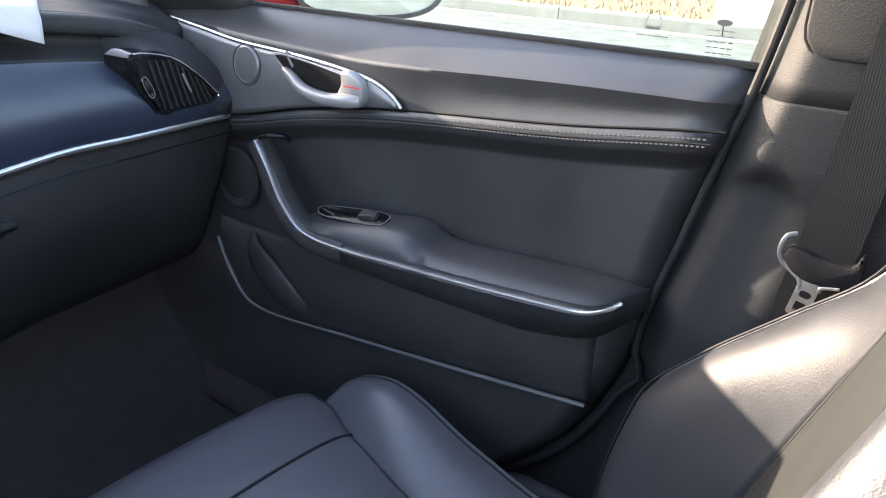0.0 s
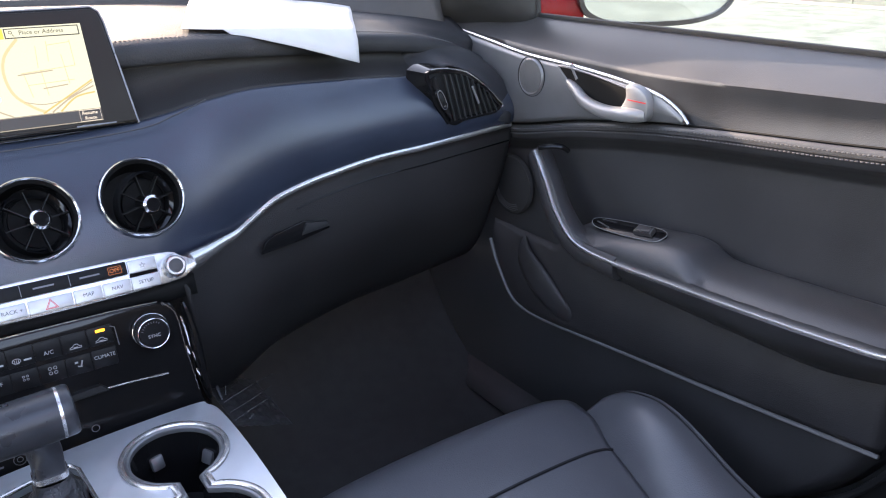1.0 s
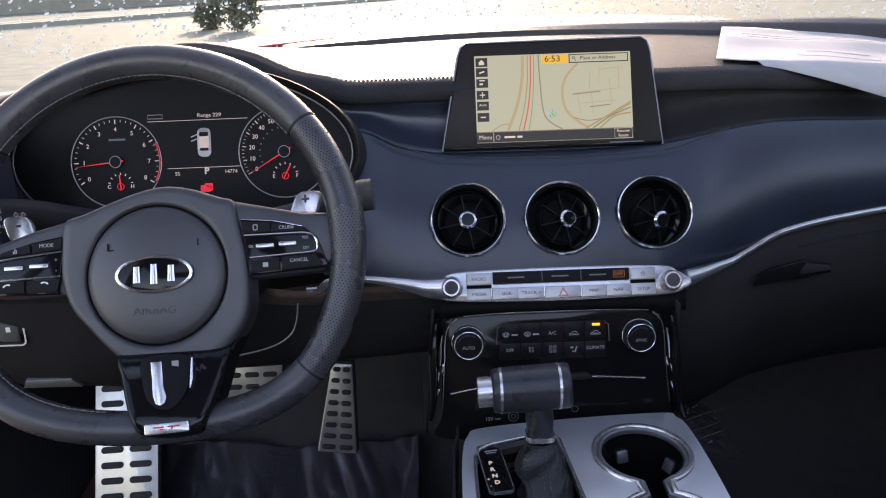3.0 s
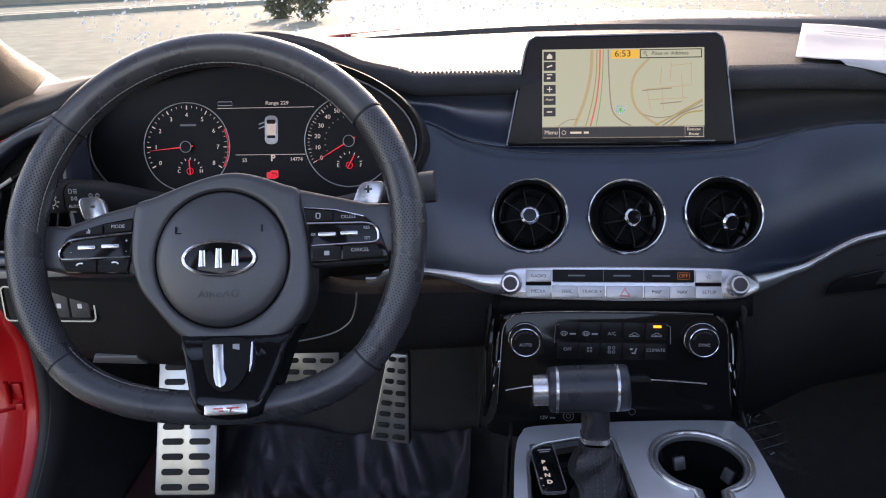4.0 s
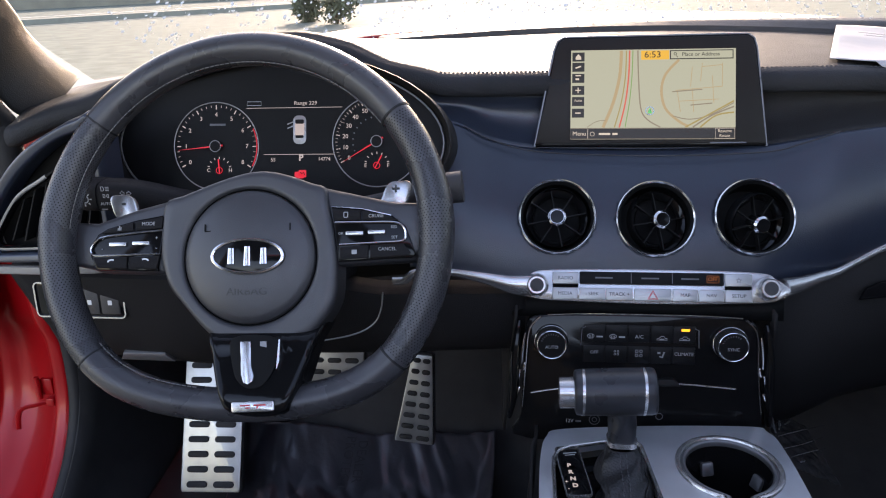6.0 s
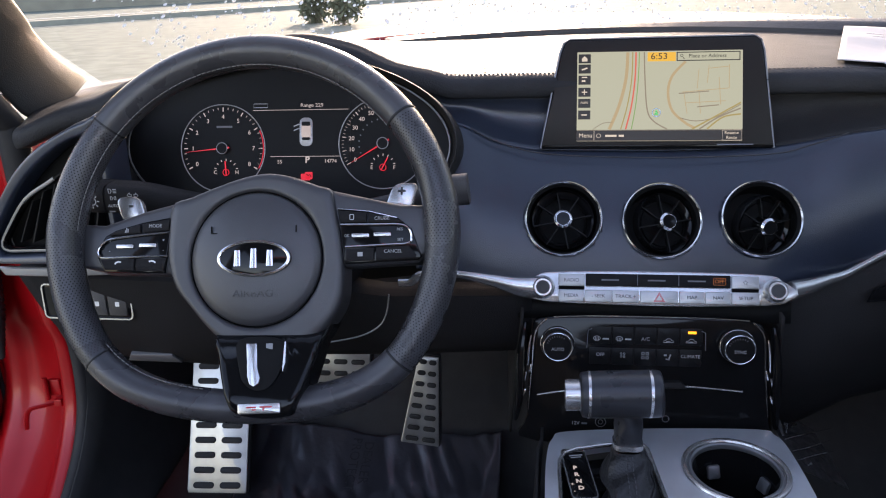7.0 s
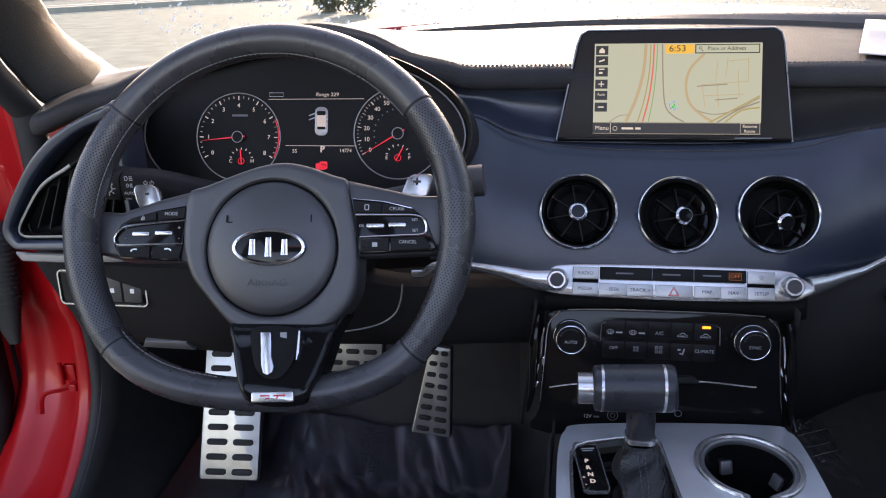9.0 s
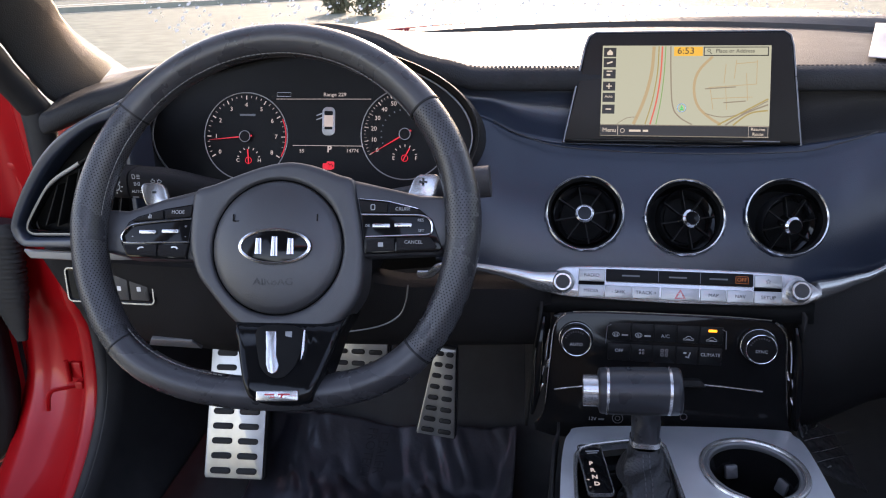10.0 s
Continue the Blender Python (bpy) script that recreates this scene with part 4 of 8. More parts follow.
for sgn, u in ((-1, -0.0645), (1, 0.0565)):
    part("key_border", sweep([(u - sgn * 0.004, 0.031, 0.0042), (u, 0.029, 0.0042), (u + sgn * 0.001, 0.010, 0.0042)], oval(0.0005, 0.0005, 5)), M_GREYPR, cp)
# storage lid below, with a bright edge and a grip
part("lid_edge", sweep(spline([(-0.1175, -0.0454, 0.003), (-0.0881, -0.0397, 0.0035), (-0.03, -0.0325, 0.0045), (0.036, -0.0300, 0.005), (0.0977, -0.0343, 0.003)], 8), oval(0.0009, 0.0006, 8)), M_SATIN, cp, "thin bright lid edge")
part("lid_grip", plate([(-0.020, -0.0330), (0.0392, -0.0318), (0.0385, -0.0296), (0.0325, -0.0240), (-0.020, -0.0275)], 0.007, 0.0012, 0.002), M_VANE, cp, "dark lid grip")
part("lettering", words("12V", 0.0056, -0.0756, -0.0765, 0.0026), M_PODPR, cp)
part("lettering", bar((-0.0690, -0.0765), (-0.0630, -0.0765), 0.0018, 0.0002, 0.0024), M_GREYPR, cp, "small unreadable label")
part("socket_ring", join(ring(0.0055, 0.0008, 0.0006, 24, -0.0487, -0.0742, 0.0025), ring(0.0025, 0.0006, 0.0006, 16, -0.0487, -0.0742, 0.0025)), M_GREYPR, cp)
part("socket_ring", ring(0.0035, 0.0008, 0.0006, 20, 0.020, -0.068, 0.0025), M_GREYPR, cp)


def stack_side(sgn):
    """Flank of the centre stack, from the dash down to the tunnel."""
    def f(u, v):
        x0 = -0.0105 + sgn * (0.134 + 0.014 * v)
        y0, z0 = -0.096 + 0.03 * v, -0.165 - 0.17 * v
        return Vector((x0 + sgn * 0.012 * u, y0 + 0.30 * u, z0))
    return sheet(f, 6, 8)


part("stack_flank", stack_side(1), M_LOWER, dash, solid=0.003)
part("stack_flank", stack_side(-1), M_LOWER, dash, solid=0.003)


def wrap(u, v):
    """Loose clear film hanging from the console's flank towards the carpet."""
    x, y = 0.146 + 0.10 * u, -0.125 + 0.13 * v + 0.9 * 0.10 * u
    n = noise.noise(Vector((u * 5, v * 9, 2.0))) * 0.003 + abs(noise.noise(Vector((u * 9, v * 20, 7.0)))) * 0.003
    return Vector((x, y, -0.329 - 0.9 * (x - 0.148) + n))


# pale grey for the crease ridges: highlights on clear film put into the colour
M_FOLD_GLINT = mat("film_fold_glint", (0.16, 0.16, 0.165), 0.22, spec=0.7, vary=0.3, vary_scale=60)
wrp = thing("plastic_wrap", "crumpled clear plastic wrap hanging beside the console", "plastic wrap", (0.15, -0.07, -0.33))
part("film", sheet(wrap, 50, 40), M_WRAP, wrp, smooth=50, solid=0.0006)
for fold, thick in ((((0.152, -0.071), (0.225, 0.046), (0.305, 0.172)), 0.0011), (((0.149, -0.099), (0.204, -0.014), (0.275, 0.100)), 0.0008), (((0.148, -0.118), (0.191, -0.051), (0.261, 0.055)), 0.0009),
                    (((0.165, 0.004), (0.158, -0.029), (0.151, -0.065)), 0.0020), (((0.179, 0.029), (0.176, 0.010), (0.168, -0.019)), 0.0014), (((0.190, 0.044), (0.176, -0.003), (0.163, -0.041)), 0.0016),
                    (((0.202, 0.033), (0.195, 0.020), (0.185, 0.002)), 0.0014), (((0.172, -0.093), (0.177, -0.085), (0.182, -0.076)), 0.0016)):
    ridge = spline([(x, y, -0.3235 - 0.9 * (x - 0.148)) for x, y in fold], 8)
    part("fold", sweep(ridge, oval(thick, thick * 0.7, 7), scale=lambda t: 0.25 + 0.75 * math.sin(math.pi * (0.12 + 0.80 * t)) ** 0.7), M_FOLD_GLINT, wrp, "crease in the film, its glint put in as a pale ridge")
part("stack_head", sheet(lambda u, v: Vector((-0.15 + 0.285 * u, -0.078 - 0.006 * v, -0.155 - 0.022 * v)), 20, 2), M_PIT, dash, solid=0.002)


def holed(outline, holes, depth):
    """A plate in (u, v) with holes through it, risen along w."""
    bm = bmesh.new()
    edges, loops = [], []
    for loop in [outline] + holes:
        vs = [bm.verts.new((u, v, depth)) for u, v in loop]
        loops.append(vs)
        edges += [bm.edges.new((a, b)) for a, b in zip(vs, vs[1:] + vs[:1])]
    bmesh.ops.triangle_fill(bm, edges=edges, use_beauty=True)
    for vs in loops:
        low = [bm.verts.new((v.co.x, v.co.y, 0)) for v in vs]
        for i in range(len(vs)):
            bm.faces.new((vs[i], vs[(i + 1) % len(vs)], low[(i + 1) % len(vs)], low[i]))
    bm.verts.index_update()
    geo = ([tuple(v.co) for v in bm.verts], [tuple(v.index for v in f.verts) for f in bm.faces])
    bm.free()
    return geo


# ---------------------------------------------------------------- instrument cluster
ic = thing("instrument_cluster", "dark instrument cluster with two dials, red needles and a car display", "gauge cluster", m=face_at(-0.386, -0.040, 0.012, 18))
co = [(-0.020 + 0.184 * math.cos(a), -0.008 + 0.092 * math.sin(a)) for a in np.linspace(0, 2 * math.pi, 64, endpoint=False)]
part("face", plate(co, 0.004, 0, -0.006), M_DARKFACE, ic, "black gauge face")
part("inner_rim", sweep([(u, v, 0.002) for u, v in inset(co, 0.002)], oval(0.0011, 0.0011, 6), closed=True), M_BEZEL, ic, "thin grey inner rim")


def cowl_ring(u, v):
    k = int(round(u * 64)) % 64
    du, dv = co[k][0] + 0.02, co[k][1] + 0.008
    e = max(0.0, du / 0.184)
    low = max(0.0, -dv / 0.092)

    def at(grow_u, grow_v, w):
        return Vector((-0.02 + du * grow_u, -0.008 + dv * grow_v, w))

    a, b = at(1.0, 1.0, -0.003), at(1.035, 1.03, (0.034 - 0.010 * e) * (1 - 0.6 * low))
    c = at(1.06, 1.05, -0.020)
    d = at(1.055, 1.045, b.z + 0.003)
    if v <= 0.6:
        return a.lerp(b, v / 0.6)
    q = (v - 0.6) / 0.4
    return b * (1 - q) ** 2 + d * 2 * q * (1 - q) + c * q * q


part("binnacle", sheet(cowl_ring, 64, 20), M_LOWER, ic, "deep black binnacle")


def dial(cu, cv, r, marks, needle, red=None, step=30.0, start=210.0, minor=1):
    g = part("dial_ring", ring(r, 0.0012, 0.0012, 64, cu, cv, -0.001), M_GAUGEG, ic, "grey dial ring")
    geos, small = [], []
    n = len(marks)
    for i in range(n):
        a = radians(start - step * i)
        c, s = math.cos(a), math.sin(a)
        geos.append(bar((cu + (r - 0.0075) * c, cv + (r - 0.0075) * s), (cu + (r - 0.003) * c, cv + (r - 0.003) * s), 0.0011, 0.0002, -0.0018))
        if marks[i]:
            part("numeral", words(marks[i], 0.0066, cu + (r - 0.0135) * c, cv + (r - 0.0135) * s, -0.0016), M_GAUGEW, g)
        if i < n - 1:
            for q in (1, 2, 3):
                a2 = radians(start - step * (i + q / 4))
                geos.append(bar((cu + (r - 0.0055) * math.cos(a2), cv + (r - 0.0055) * math.sin(a2)), (cu + (r - 0.003) * math.cos(a2), cv + (r - 0.003) * math.sin(a2)), 0.0005, 0.0002, -0.0018))
    part("tick_marks", join(*geos), M_GAUGEW, g)
    if red:
        part("red_zone", stroke(arc(r - 0.002, red[0], red[1], 14, cu, cv), 0.0010, 0.0002, -0.0017), M_NEEDLE, g, "red warning arc")
    a = radians(needle)
    part("needle", plate([(cu + 0.008 * math.cos(a + math.pi) - 0.0009 * math.sin(a), cv + 0.008 * math.sin(a + math.pi) + 0.0009 * math.cos(a)), (cu + 0.008 * math.cos(a + math.pi) + 0.0009 * math.sin(a), cv + 0.008 * math.sin(a + math.pi) - 0.0009 * math.cos(a)),
                          (cu + (r - 0.006) * math.cos(a), cv + (r - 0.006) * math.sin(a))], 0.0012, 0, 0.001), M_NEEDLE, g, "lit red needle")
    part("needle_hub", lathe([(0.0062, -0.001), (0.0060, 0.0022), (0.0001, 0.0026)], 24, cu, cv), M_DARKFACE, g)
    part("needle_hub_ring", ring(0.0061, 0.0009, 0.0009, 24, cu, cv, 0.0022), M_GAUGEG, g)
    return g


def small_dial(cu, cv, left, right, needle):
    g = part("small_dial", join(*[bar((cu + 0.0115 * math.cos(radians(a)), cv + 0.0115 * math.sin(radians(a))), (cu + 0.014 * math.cos(radians(a)), cv + 0.014 * math.sin(radians(a))), 0.0008, 0.0002, -0.0014) for a in range(15, 166, 25)]), M_GAUGEW, ic, "small sub-dial")
    part("numeral", join(words(left, 0.0058, cu - 0.0125, cv - 0.001, -0.0014), words(right, 0.0058, cu + 0.0125, cv - 0.001, -0.0014)), M_GAUGEW, g)
    a = radians(needle)
    part("needle", bar((cu - 0.004 * math.cos(a), cv - 0.004 * math.sin(a)), (cu + 0.0115 * math.cos(a), cv + 0.0115 * math.sin(a)), 0.0011, 0.0008, -0.001), M_NEEDLE, g)
    part("needle_hub", ring(0.0035, 0.0008, 0.0008, 18, cu, cv - 0.001, -0.0008), M_NEEDLE, g)


dial(-0.0925, -0.010, 0.0485, [str(i) for i in range(9)], 186, red=(25, -28))
dial(0.0885, -0.005, 0.0490, ["0", "10", "20", "30", "40", "50", "60", "70", "80", "100", "120", "140", "160"], 211, step=19.5)
small_dial(-0.089, -0.0355, "C", "H", 95)
small_dial(0.0885, -0.0300, "E", "F", 62)
part("sub_label", bar((-0.100, 0.014), (-0.082, 0.014), 0.0022, 0.0002, -0.0017), M_GREYPR, ic, "tiny unreadable dial legend")
part("speed_inner_marks", join(*[bar((0.0885 + 0.026 * math.cos(radians(a)), -0.005 + 0.026 * math.sin(radians(a))), (0.0885 + 0.0275 * math.cos(radians(a)), -0.005 + 0.0275 * math.sin(radians(a))), 0.0012, 0.0002, -0.0017) for a in range(90, 205, 14)]), M_GREYPR, ic)
info = part("centre_display", plate([(-0.053, -0.046), (0.052, -0.046), (0.052, 0.046), (-0.053, 0.046)], 0.0008, 0, -0.0024), M_DARKFACE, ic, "black trip display")
part("rule", bar((-0.058, 0.0318), (0.050, 0.0325), 0.0005, 0.0002, -0.0014), M_GAUGEW, info)
part("rule", bar((-0.038, -0.0190), (0.041, -0.0186), 0.0005, 0.0002, -0.0014), M_GAUGEW, info)
part("lettering", words("Range 229", 0.0056, 0.009, 0.0370, -0.0013, wide=1.1), M_GAUGEW, info)
part("mode_bar", frame_of([(-0.057, 0.0345), (-0.041, 0.0345), (-0.041, 0.0392), (-0.057, 0.0392)], 0.0006, 0.0002, -0.0014), M_GAUGEG, info)
part("lettering", words("P", 0.0098, 0.004, -0.0228, -0.0013, bold=0.0003), M_GAUGEW, info)
part("warning_light", join(rbox(0.0085, 0.0080, 0.0004, 0.001, 0, 0.0055, -0.0400, -0.0016), bar((-0.0010, -0.0430), (-0.0010, -0.0387), 0.0022, 0.0004, -0.0016)), M_NEEDLE, info, "lit red belt warning")
part("warning_symbol", stroke([(0.0030, -0.0382), (0.0050, -0.0400), (0.0070, -0.0387), (0.0085, -0.0417)], 0.0009, 0.0002, -0.0011), M_DARKFACE, info)
part("lettering", words("55", 0.0056, -0.0275, -0.0250, -0.0013), M_GAUGEW, info)
part("lettering", words("14774", 0.0056, 0.030, -0.0240, -0.0013), M_GAUGEW, info)
ci = part("car_symbol", plate([(0.0025 + p[0], 0.008 + p[1]) for p in rrect(0.0145, 0.031, 0.0055)], 0.0005, 0.0002, -0.0016), M_GAUGEG, info, "grey car symbol with open doors")
part("car_window", join(plate(rrect(0.0096, 0.0046, 0.0012, 3, 0.0025, 0.0168), 0.0004, 0, -0.0010), plate(rrect(0.0090, 0.0030, 0.0010, 3, 0.0025, 0.0005), 0.0004, 0, -0.0010)), M_DARKFACE, ci)
part("car_roof", plate(rrect(0.0105, 0.016, 0.003, 4, 0.0025, 0.009), 0.0004, 0.0001, -0.0011), M_GAUGEW, ci)
part("open_door_mark", join(bar((-0.0115, 0.014), (-0.005, 0.0165), 0.0012, 0.0003, -0.0014), bar((-0.0115, 0.0095), (-0.005, 0.012), 0.0012, 0.0003, -0.0014)), M_GAUGEG, ci)
part("warning_tile", plate(rrect(0.0105, 0.0072, 0.001, 3, 0.002, -0.0415), 0.0004, 0, -0.0016), M_NEEDLE, info, "lit red warning tile")

# ---------------------------------------------------------------- steering wheel
sw = thing("steering_wheel", "black leather flat-bottomed steering wheel with silver switches", "steering wheel", m=face_at(-0.3725, -0.243, -0.034, 25.8, 0, 1.6))


def rim_point(a):
    """The middle of the rim: a circle whose foot is drawn up to a soft flat."""
    u, v = -0.0028 + 0.1660 * math.cos(a), 0.1655 * math.sin(a)
    d = -0.085 - v
    if d > 0:
        v = -0.085 - (d - 3.7 * d * d)
    return Vector((u, v, 0.012 - 0.004 * abs(math.sin(a))))


def rim_arc(a0, a1, n):
    return [rim_point(radians(a0 + (a1 - a0) * i / n)) for i in range(n + 1)]


rim_sec = oval(0.0142, 0.0172, 20)
part("rim_top", sweep(rim_arc(38, 142, 60), rim_sec), M_WHEEL, sw, "smooth leather upper rim", smooth=50)
part("rim_bottom", sweep(rim_arc(219, 321, 60), rim_sec), M_WHEEL, sw, "smooth leather lower rim", smooth=50)


def grip_swell(t):
    """Thickest at the thumb rests just above the spokes."""
    return 0.97 + 0.05 * math.sin(math.pi * t) ** 0.6 + 0.05 * math.exp(-((t - 0.58) / 0.12) ** 2)


for a0, a1 in ((-38.5, 37.5), (218.5, 142.5)):
    part("rim_grip", sweep(rim_arc(a0, a1, 60), rim_sec, scale=grip_swell), M_WHEEL, sw, "perforated leather grip", smooth=50)
    holes = []
    for i in range(96):
        t = 0.015 + 0.97 * i / 95
        p, q = rim_point(radians(a0 + (a1 - a0) * t)), rim_point(radians(a0 + (a1 - a0) * (t + 0.002)))
        way = (q - p).normalized()
        side = Vector((p.x, p.y, 0)).normalized()
        side = (side - way * side.dot(way)).normalized()
        rise = Vector((0, 0, 1))
        for j in range(24):
            th = radians(-52 + 11.8 * (j + 0.5 * (i % 2)))
            k = grip_swell(t) + 0.004
            at = p + side * (0.0142 * k * math.cos(th)) + rise * (0.0172 * k * math.sin(th))
            n = (side * (math.cos(th) / 0.0142) + rise * (math.sin(th) / 0.0172)).normalized()
            e = n.cross(way)
            holes.append(([at + way * (0.00058 * math.cos(b)) + e * (0.00058 * math.sin(b)) for b in (0, 1.047, 2.094, 3.142, 4.189, 5.236)], [(0, 1, 2, 3, 4, 5)]))
    part("perforation", join(*holes), M_PIT, sw, "rows of fine punched holes")["kind"] = "stuff"
for a in (37.8, 142.2, 218.8, 321.2):
    p, q = rim_point(radians(a - 0.3)), rim_point(radians(a + 0.3))
    part("seam_welt", sweep([p, q], oval(0.0146, 0.0176, 18)), M_RUBBER, sw)
inner = [rim_point(radians(a)) * 0.914 + Vector((0, 0, 0.0085)) for a in np.linspace(38, 178, 80)]
part("rim_stitching", stitches(inner, 0.0034, 0.0012, 0.0005, up=(0, 0, 1)), M_DKTHREAD, sw, "grey cross stitching")["kind"] = "stuff"
inner = [Vector((p.x * 0.914, p.y * 0.905, p.z + 0.0080)) for p in rim_arc(217, 258, 26)]
part("rim_stitching", stitches(inner, 0.0034, 0.0012, 0.0005, up=(0, 0, 1)), M_DKTHREAD, sw)["kind"] = "stuff"

# hub housing: a rounded shell that narrows to the round airbag cover
HU, HV, HR = 0.0035, -0.0175, 0.0580
ho = spline([(-0.0734, 0.0305, 0), (-0.0560, 0.0375, 0), (-0.0302, 0.0470, 0), (-0.005, 0.0545, 0), (0.0152, 0.0565, 0), (0.0354, 0.0525, 0), (0.0556, 0.0452, 0), (0.0680, 0.0405, 0), (0.0722, 0.0244, 0), (0.0775, -0.0050, 0), (0.0795, -0.0300, 0), (0.0770, -0.056, 0), (0.0630, -0.0775, 0), (0.0420, -0.0925, 0),
             (0.0120, -0.0975, 0), (-0.0150, -0.0930, 0), (-0.0345, -0.0795, 0), (-0.0543, -0.0579, 0), (-0.0681, -0.041, 0), (-0.0754, -0.0189, 0), (-0.0762, 0.0050, 0)], 4, True)
ho = [(p.x, p.y) for p in ho]


def housing(u, v):
    k = int(round(u * len(ho))) % len(ho)
    a = math.atan2(ho[k][1] - HV, ho[k][0] - HU)
    b = (HU + HR * math.cos(a), HV + HR * math.sin(a))
    t = tab(v, (0, 0.2, 1), (0, 0, 1))
    w = tab(v, (0, 0.2, 0.28, 0.40, 0.60, 0.85, 0.95, 1), (-0.020, 0.004, 0.0085, 0.0115, 0.0132, 0.0132, 0.0120, 0.0095))
    return Vector((ho[k][0] + (b[0] - ho[k][0]) * t, ho[k][1] + (b[1] - ho[k][1]) * t, w))


part("hub_housing", sheet(housing, len(ho), 24), M_HUB, sw, "rounded grained hub housing", smooth=70)
cap = part("airbag_cover", moved(lathe([(0.0572, 0.004), (0.0570, 0.0105), (0.0555, 0.0128), (0.050, 0.0150), (0.040, 0.0172), (0.025, 0.0195), (0.0001, 0.0205)], 64), Matrix.Translation((HU, HV, 0))), M_HUB, sw, "round grained airbag cover", smooth=60)
part("cover_groove", ring(0.0578, 0.0016, 0.0050, 72, HU, HV, 0.0085), M_PIT, sw, "dark joint round the cover")
part("lettering", words("AIRBAG", 0.0088, 0.004, -0.0475, 0.0188, wide=1.15), M_PLASTIC, cap, "embossed lettering")
part("embossed_mark", join(bar((-0.034, 0.004), (-0.0275, 0.004), 0.0010, 0.0008, 0.0166), bar((-0.034, 0.004), (-0.034, 0.010), 0.0010, 0.0008, 0.0166)), M_PIT, cap)
part("embossed_mark", bar((0.040, 0.004), (0.040, 0.010), 0.0010, 0.0008, 0.0166), M_PIT, cap)
em = part("emblem", plate([(0.0051 + a, -0.0178 + b) for a, b in oval(0.0318, 0.0156, 48)], 0.0045, 0.001, 0.0170), M_GLOSS, cap, "dark oval emblem with chrome edge")
part("emblem_ring", sweep([(0.0051 + a, -0.0178 + b, 0.0212) for a, b in oval(0.0303, 0.0142, 48)], oval(0.0016, 0.0014, 8), closed=True), M_CHROME, em)
for du, dh in ((-0.014, 0.0068), (0.0, 0.0082), (0.014, 0.0068)):
    part("emblem_bar", plate([(0.0051 + du - 0.0030, -0.0178 - dh), (0.0051 + du + 0.0030, -0.0178 - dh), (0.0051 + du + 0.0024, -0.0178 + dh), (0.0051 + du - 0.0024, -0.0178 + dh)], 0.0014, 0.0005, 0.0210), M_CHROME, em, "plain chrome bar")

# side spokes, lying a little below the housing
for so3 in ([(-0.066, 0.0345), (-0.074, 0.0325), (-0.103, 0.0255), (-0.137, 0.0145), (-0.160, 0.016), (-0.160, -0.022), (-0.139, -0.0265), (-0.132, -0.0290), (-0.079, -0.0305), (-0.064, -0.030)],
            [(0.062, 0.0418), (0.0700, 0.0405), (0.0947, 0.0348), (0.1263, 0.0275), (0.158, 0.026), (0.158, -0.012), (0.1460, -0.0185), (0.1425, -0.0225), (0.0800, -0.0255), (0.068, -0.025)]):
    part("side_spoke", plate(so3, 0.022, 0.005, -0.0145), M_HUB, sw, "grained side spoke", smooth=50)

# lower spoke: piano black with a deep slot
ls = spline([(-0.036, -0.070, 0), (-0.0300, -0.0850, 0), (-0.0254, -0.1004, 0), (-0.0196, -0.1189, 0), (-0.0128, -0.1373, 0), (-0.0052, -0.1460, 0), (0.0168, -0.1496, 0), (0.0408, -0.1466, 0), (0.0462, -0.1378, 0), (0.0541, -0.1169, 0), (0.0627, -0.0891, 0), (0.068, -0.070, 0)], 3)
ls = [(p.x, p.y) for p in ls]


def over_rim(geo):
    """The foot of the spoke rises over the rim."""
    return [(u, v, w + (0.011 * tab(-v, (0.100, 0.132), (0, 1)) if w > 0 else 0)) for u, v, w in geo[0]], geo[1]


def spoke_skin(u, v):
    """Skin of the spoke: round the edge, then across its face."""
    a, b = Vector(ls[int(round(u * (len(ls) - 1)))]), Vector((0.0165, -0.070))
    t = tab(v, (0, 0.15, 1), (0, 0, 1))
    q = a.lerp(b, t * 0.98)
    w = tab(v, (0, 0.15, 0.20, 0.27, 0.36, 1), (-0.012, 0.010, 0.0160, 0.0196, 0.0208, 0.0208))
    return Vector((q.x, q.y, w - 0.020 * tab(-q.y, (0.072, 0.088), (1, 0))))


spoke = part("lower_spoke", over_rim(sheet(spoke_skin, len(ls) - 1, 22)), M_GLOSS, sw, "glossy black lower spoke", smooth=60)
part("spoke_edge", over_rim(sweep([(u * 0.985 + 0.0002, v * 0.992, 0.0150) for u, v in ls[4:14]], oval(0.0012, 0.0012, 6))), M_BEZEL, spoke, "thin bright edge")
slot = [(-0.006, -0.086), (0.0320, -0.086), (0.0318, -0.108), (0.0250, -0.1220), (0.0160, -0.1262), (0.0060, -0.1235), (-0.0025, -0.1130)]
part("spoke_slot", over_rim(plate([(p.x, p.y) for p in spline([(*q, 0) for q in slot], 4, True)], 0.0020, 0.0006, 0.0208)), M_PIT, spoke, "dark slot")
part("spoke_blade", over_rim(plate([(0.0019, -0.0885), (0.0060, -0.0885), (0.0107, -0.0885), (0.0114, -0.0980), (0.0126, -0.1080), (0.0160, -0.1160), (0.0152, -0.1205), (0.0115, -0.1228), (0.0078, -0.1212), (0.0050, -0.1150), (0.0030, -0.1040), (0.0022, -0.0960)], 0.0040, 0.0008, 0.0214)), M_SATIN, spoke, "silver sliver in the lower spoke")
part("spoke_blade", over_rim(bar((0.0210, -0.0885), (0.0212, -0.0945), 0.0055, 0.0022, 0.0216)), M_BEZEL, spoke)
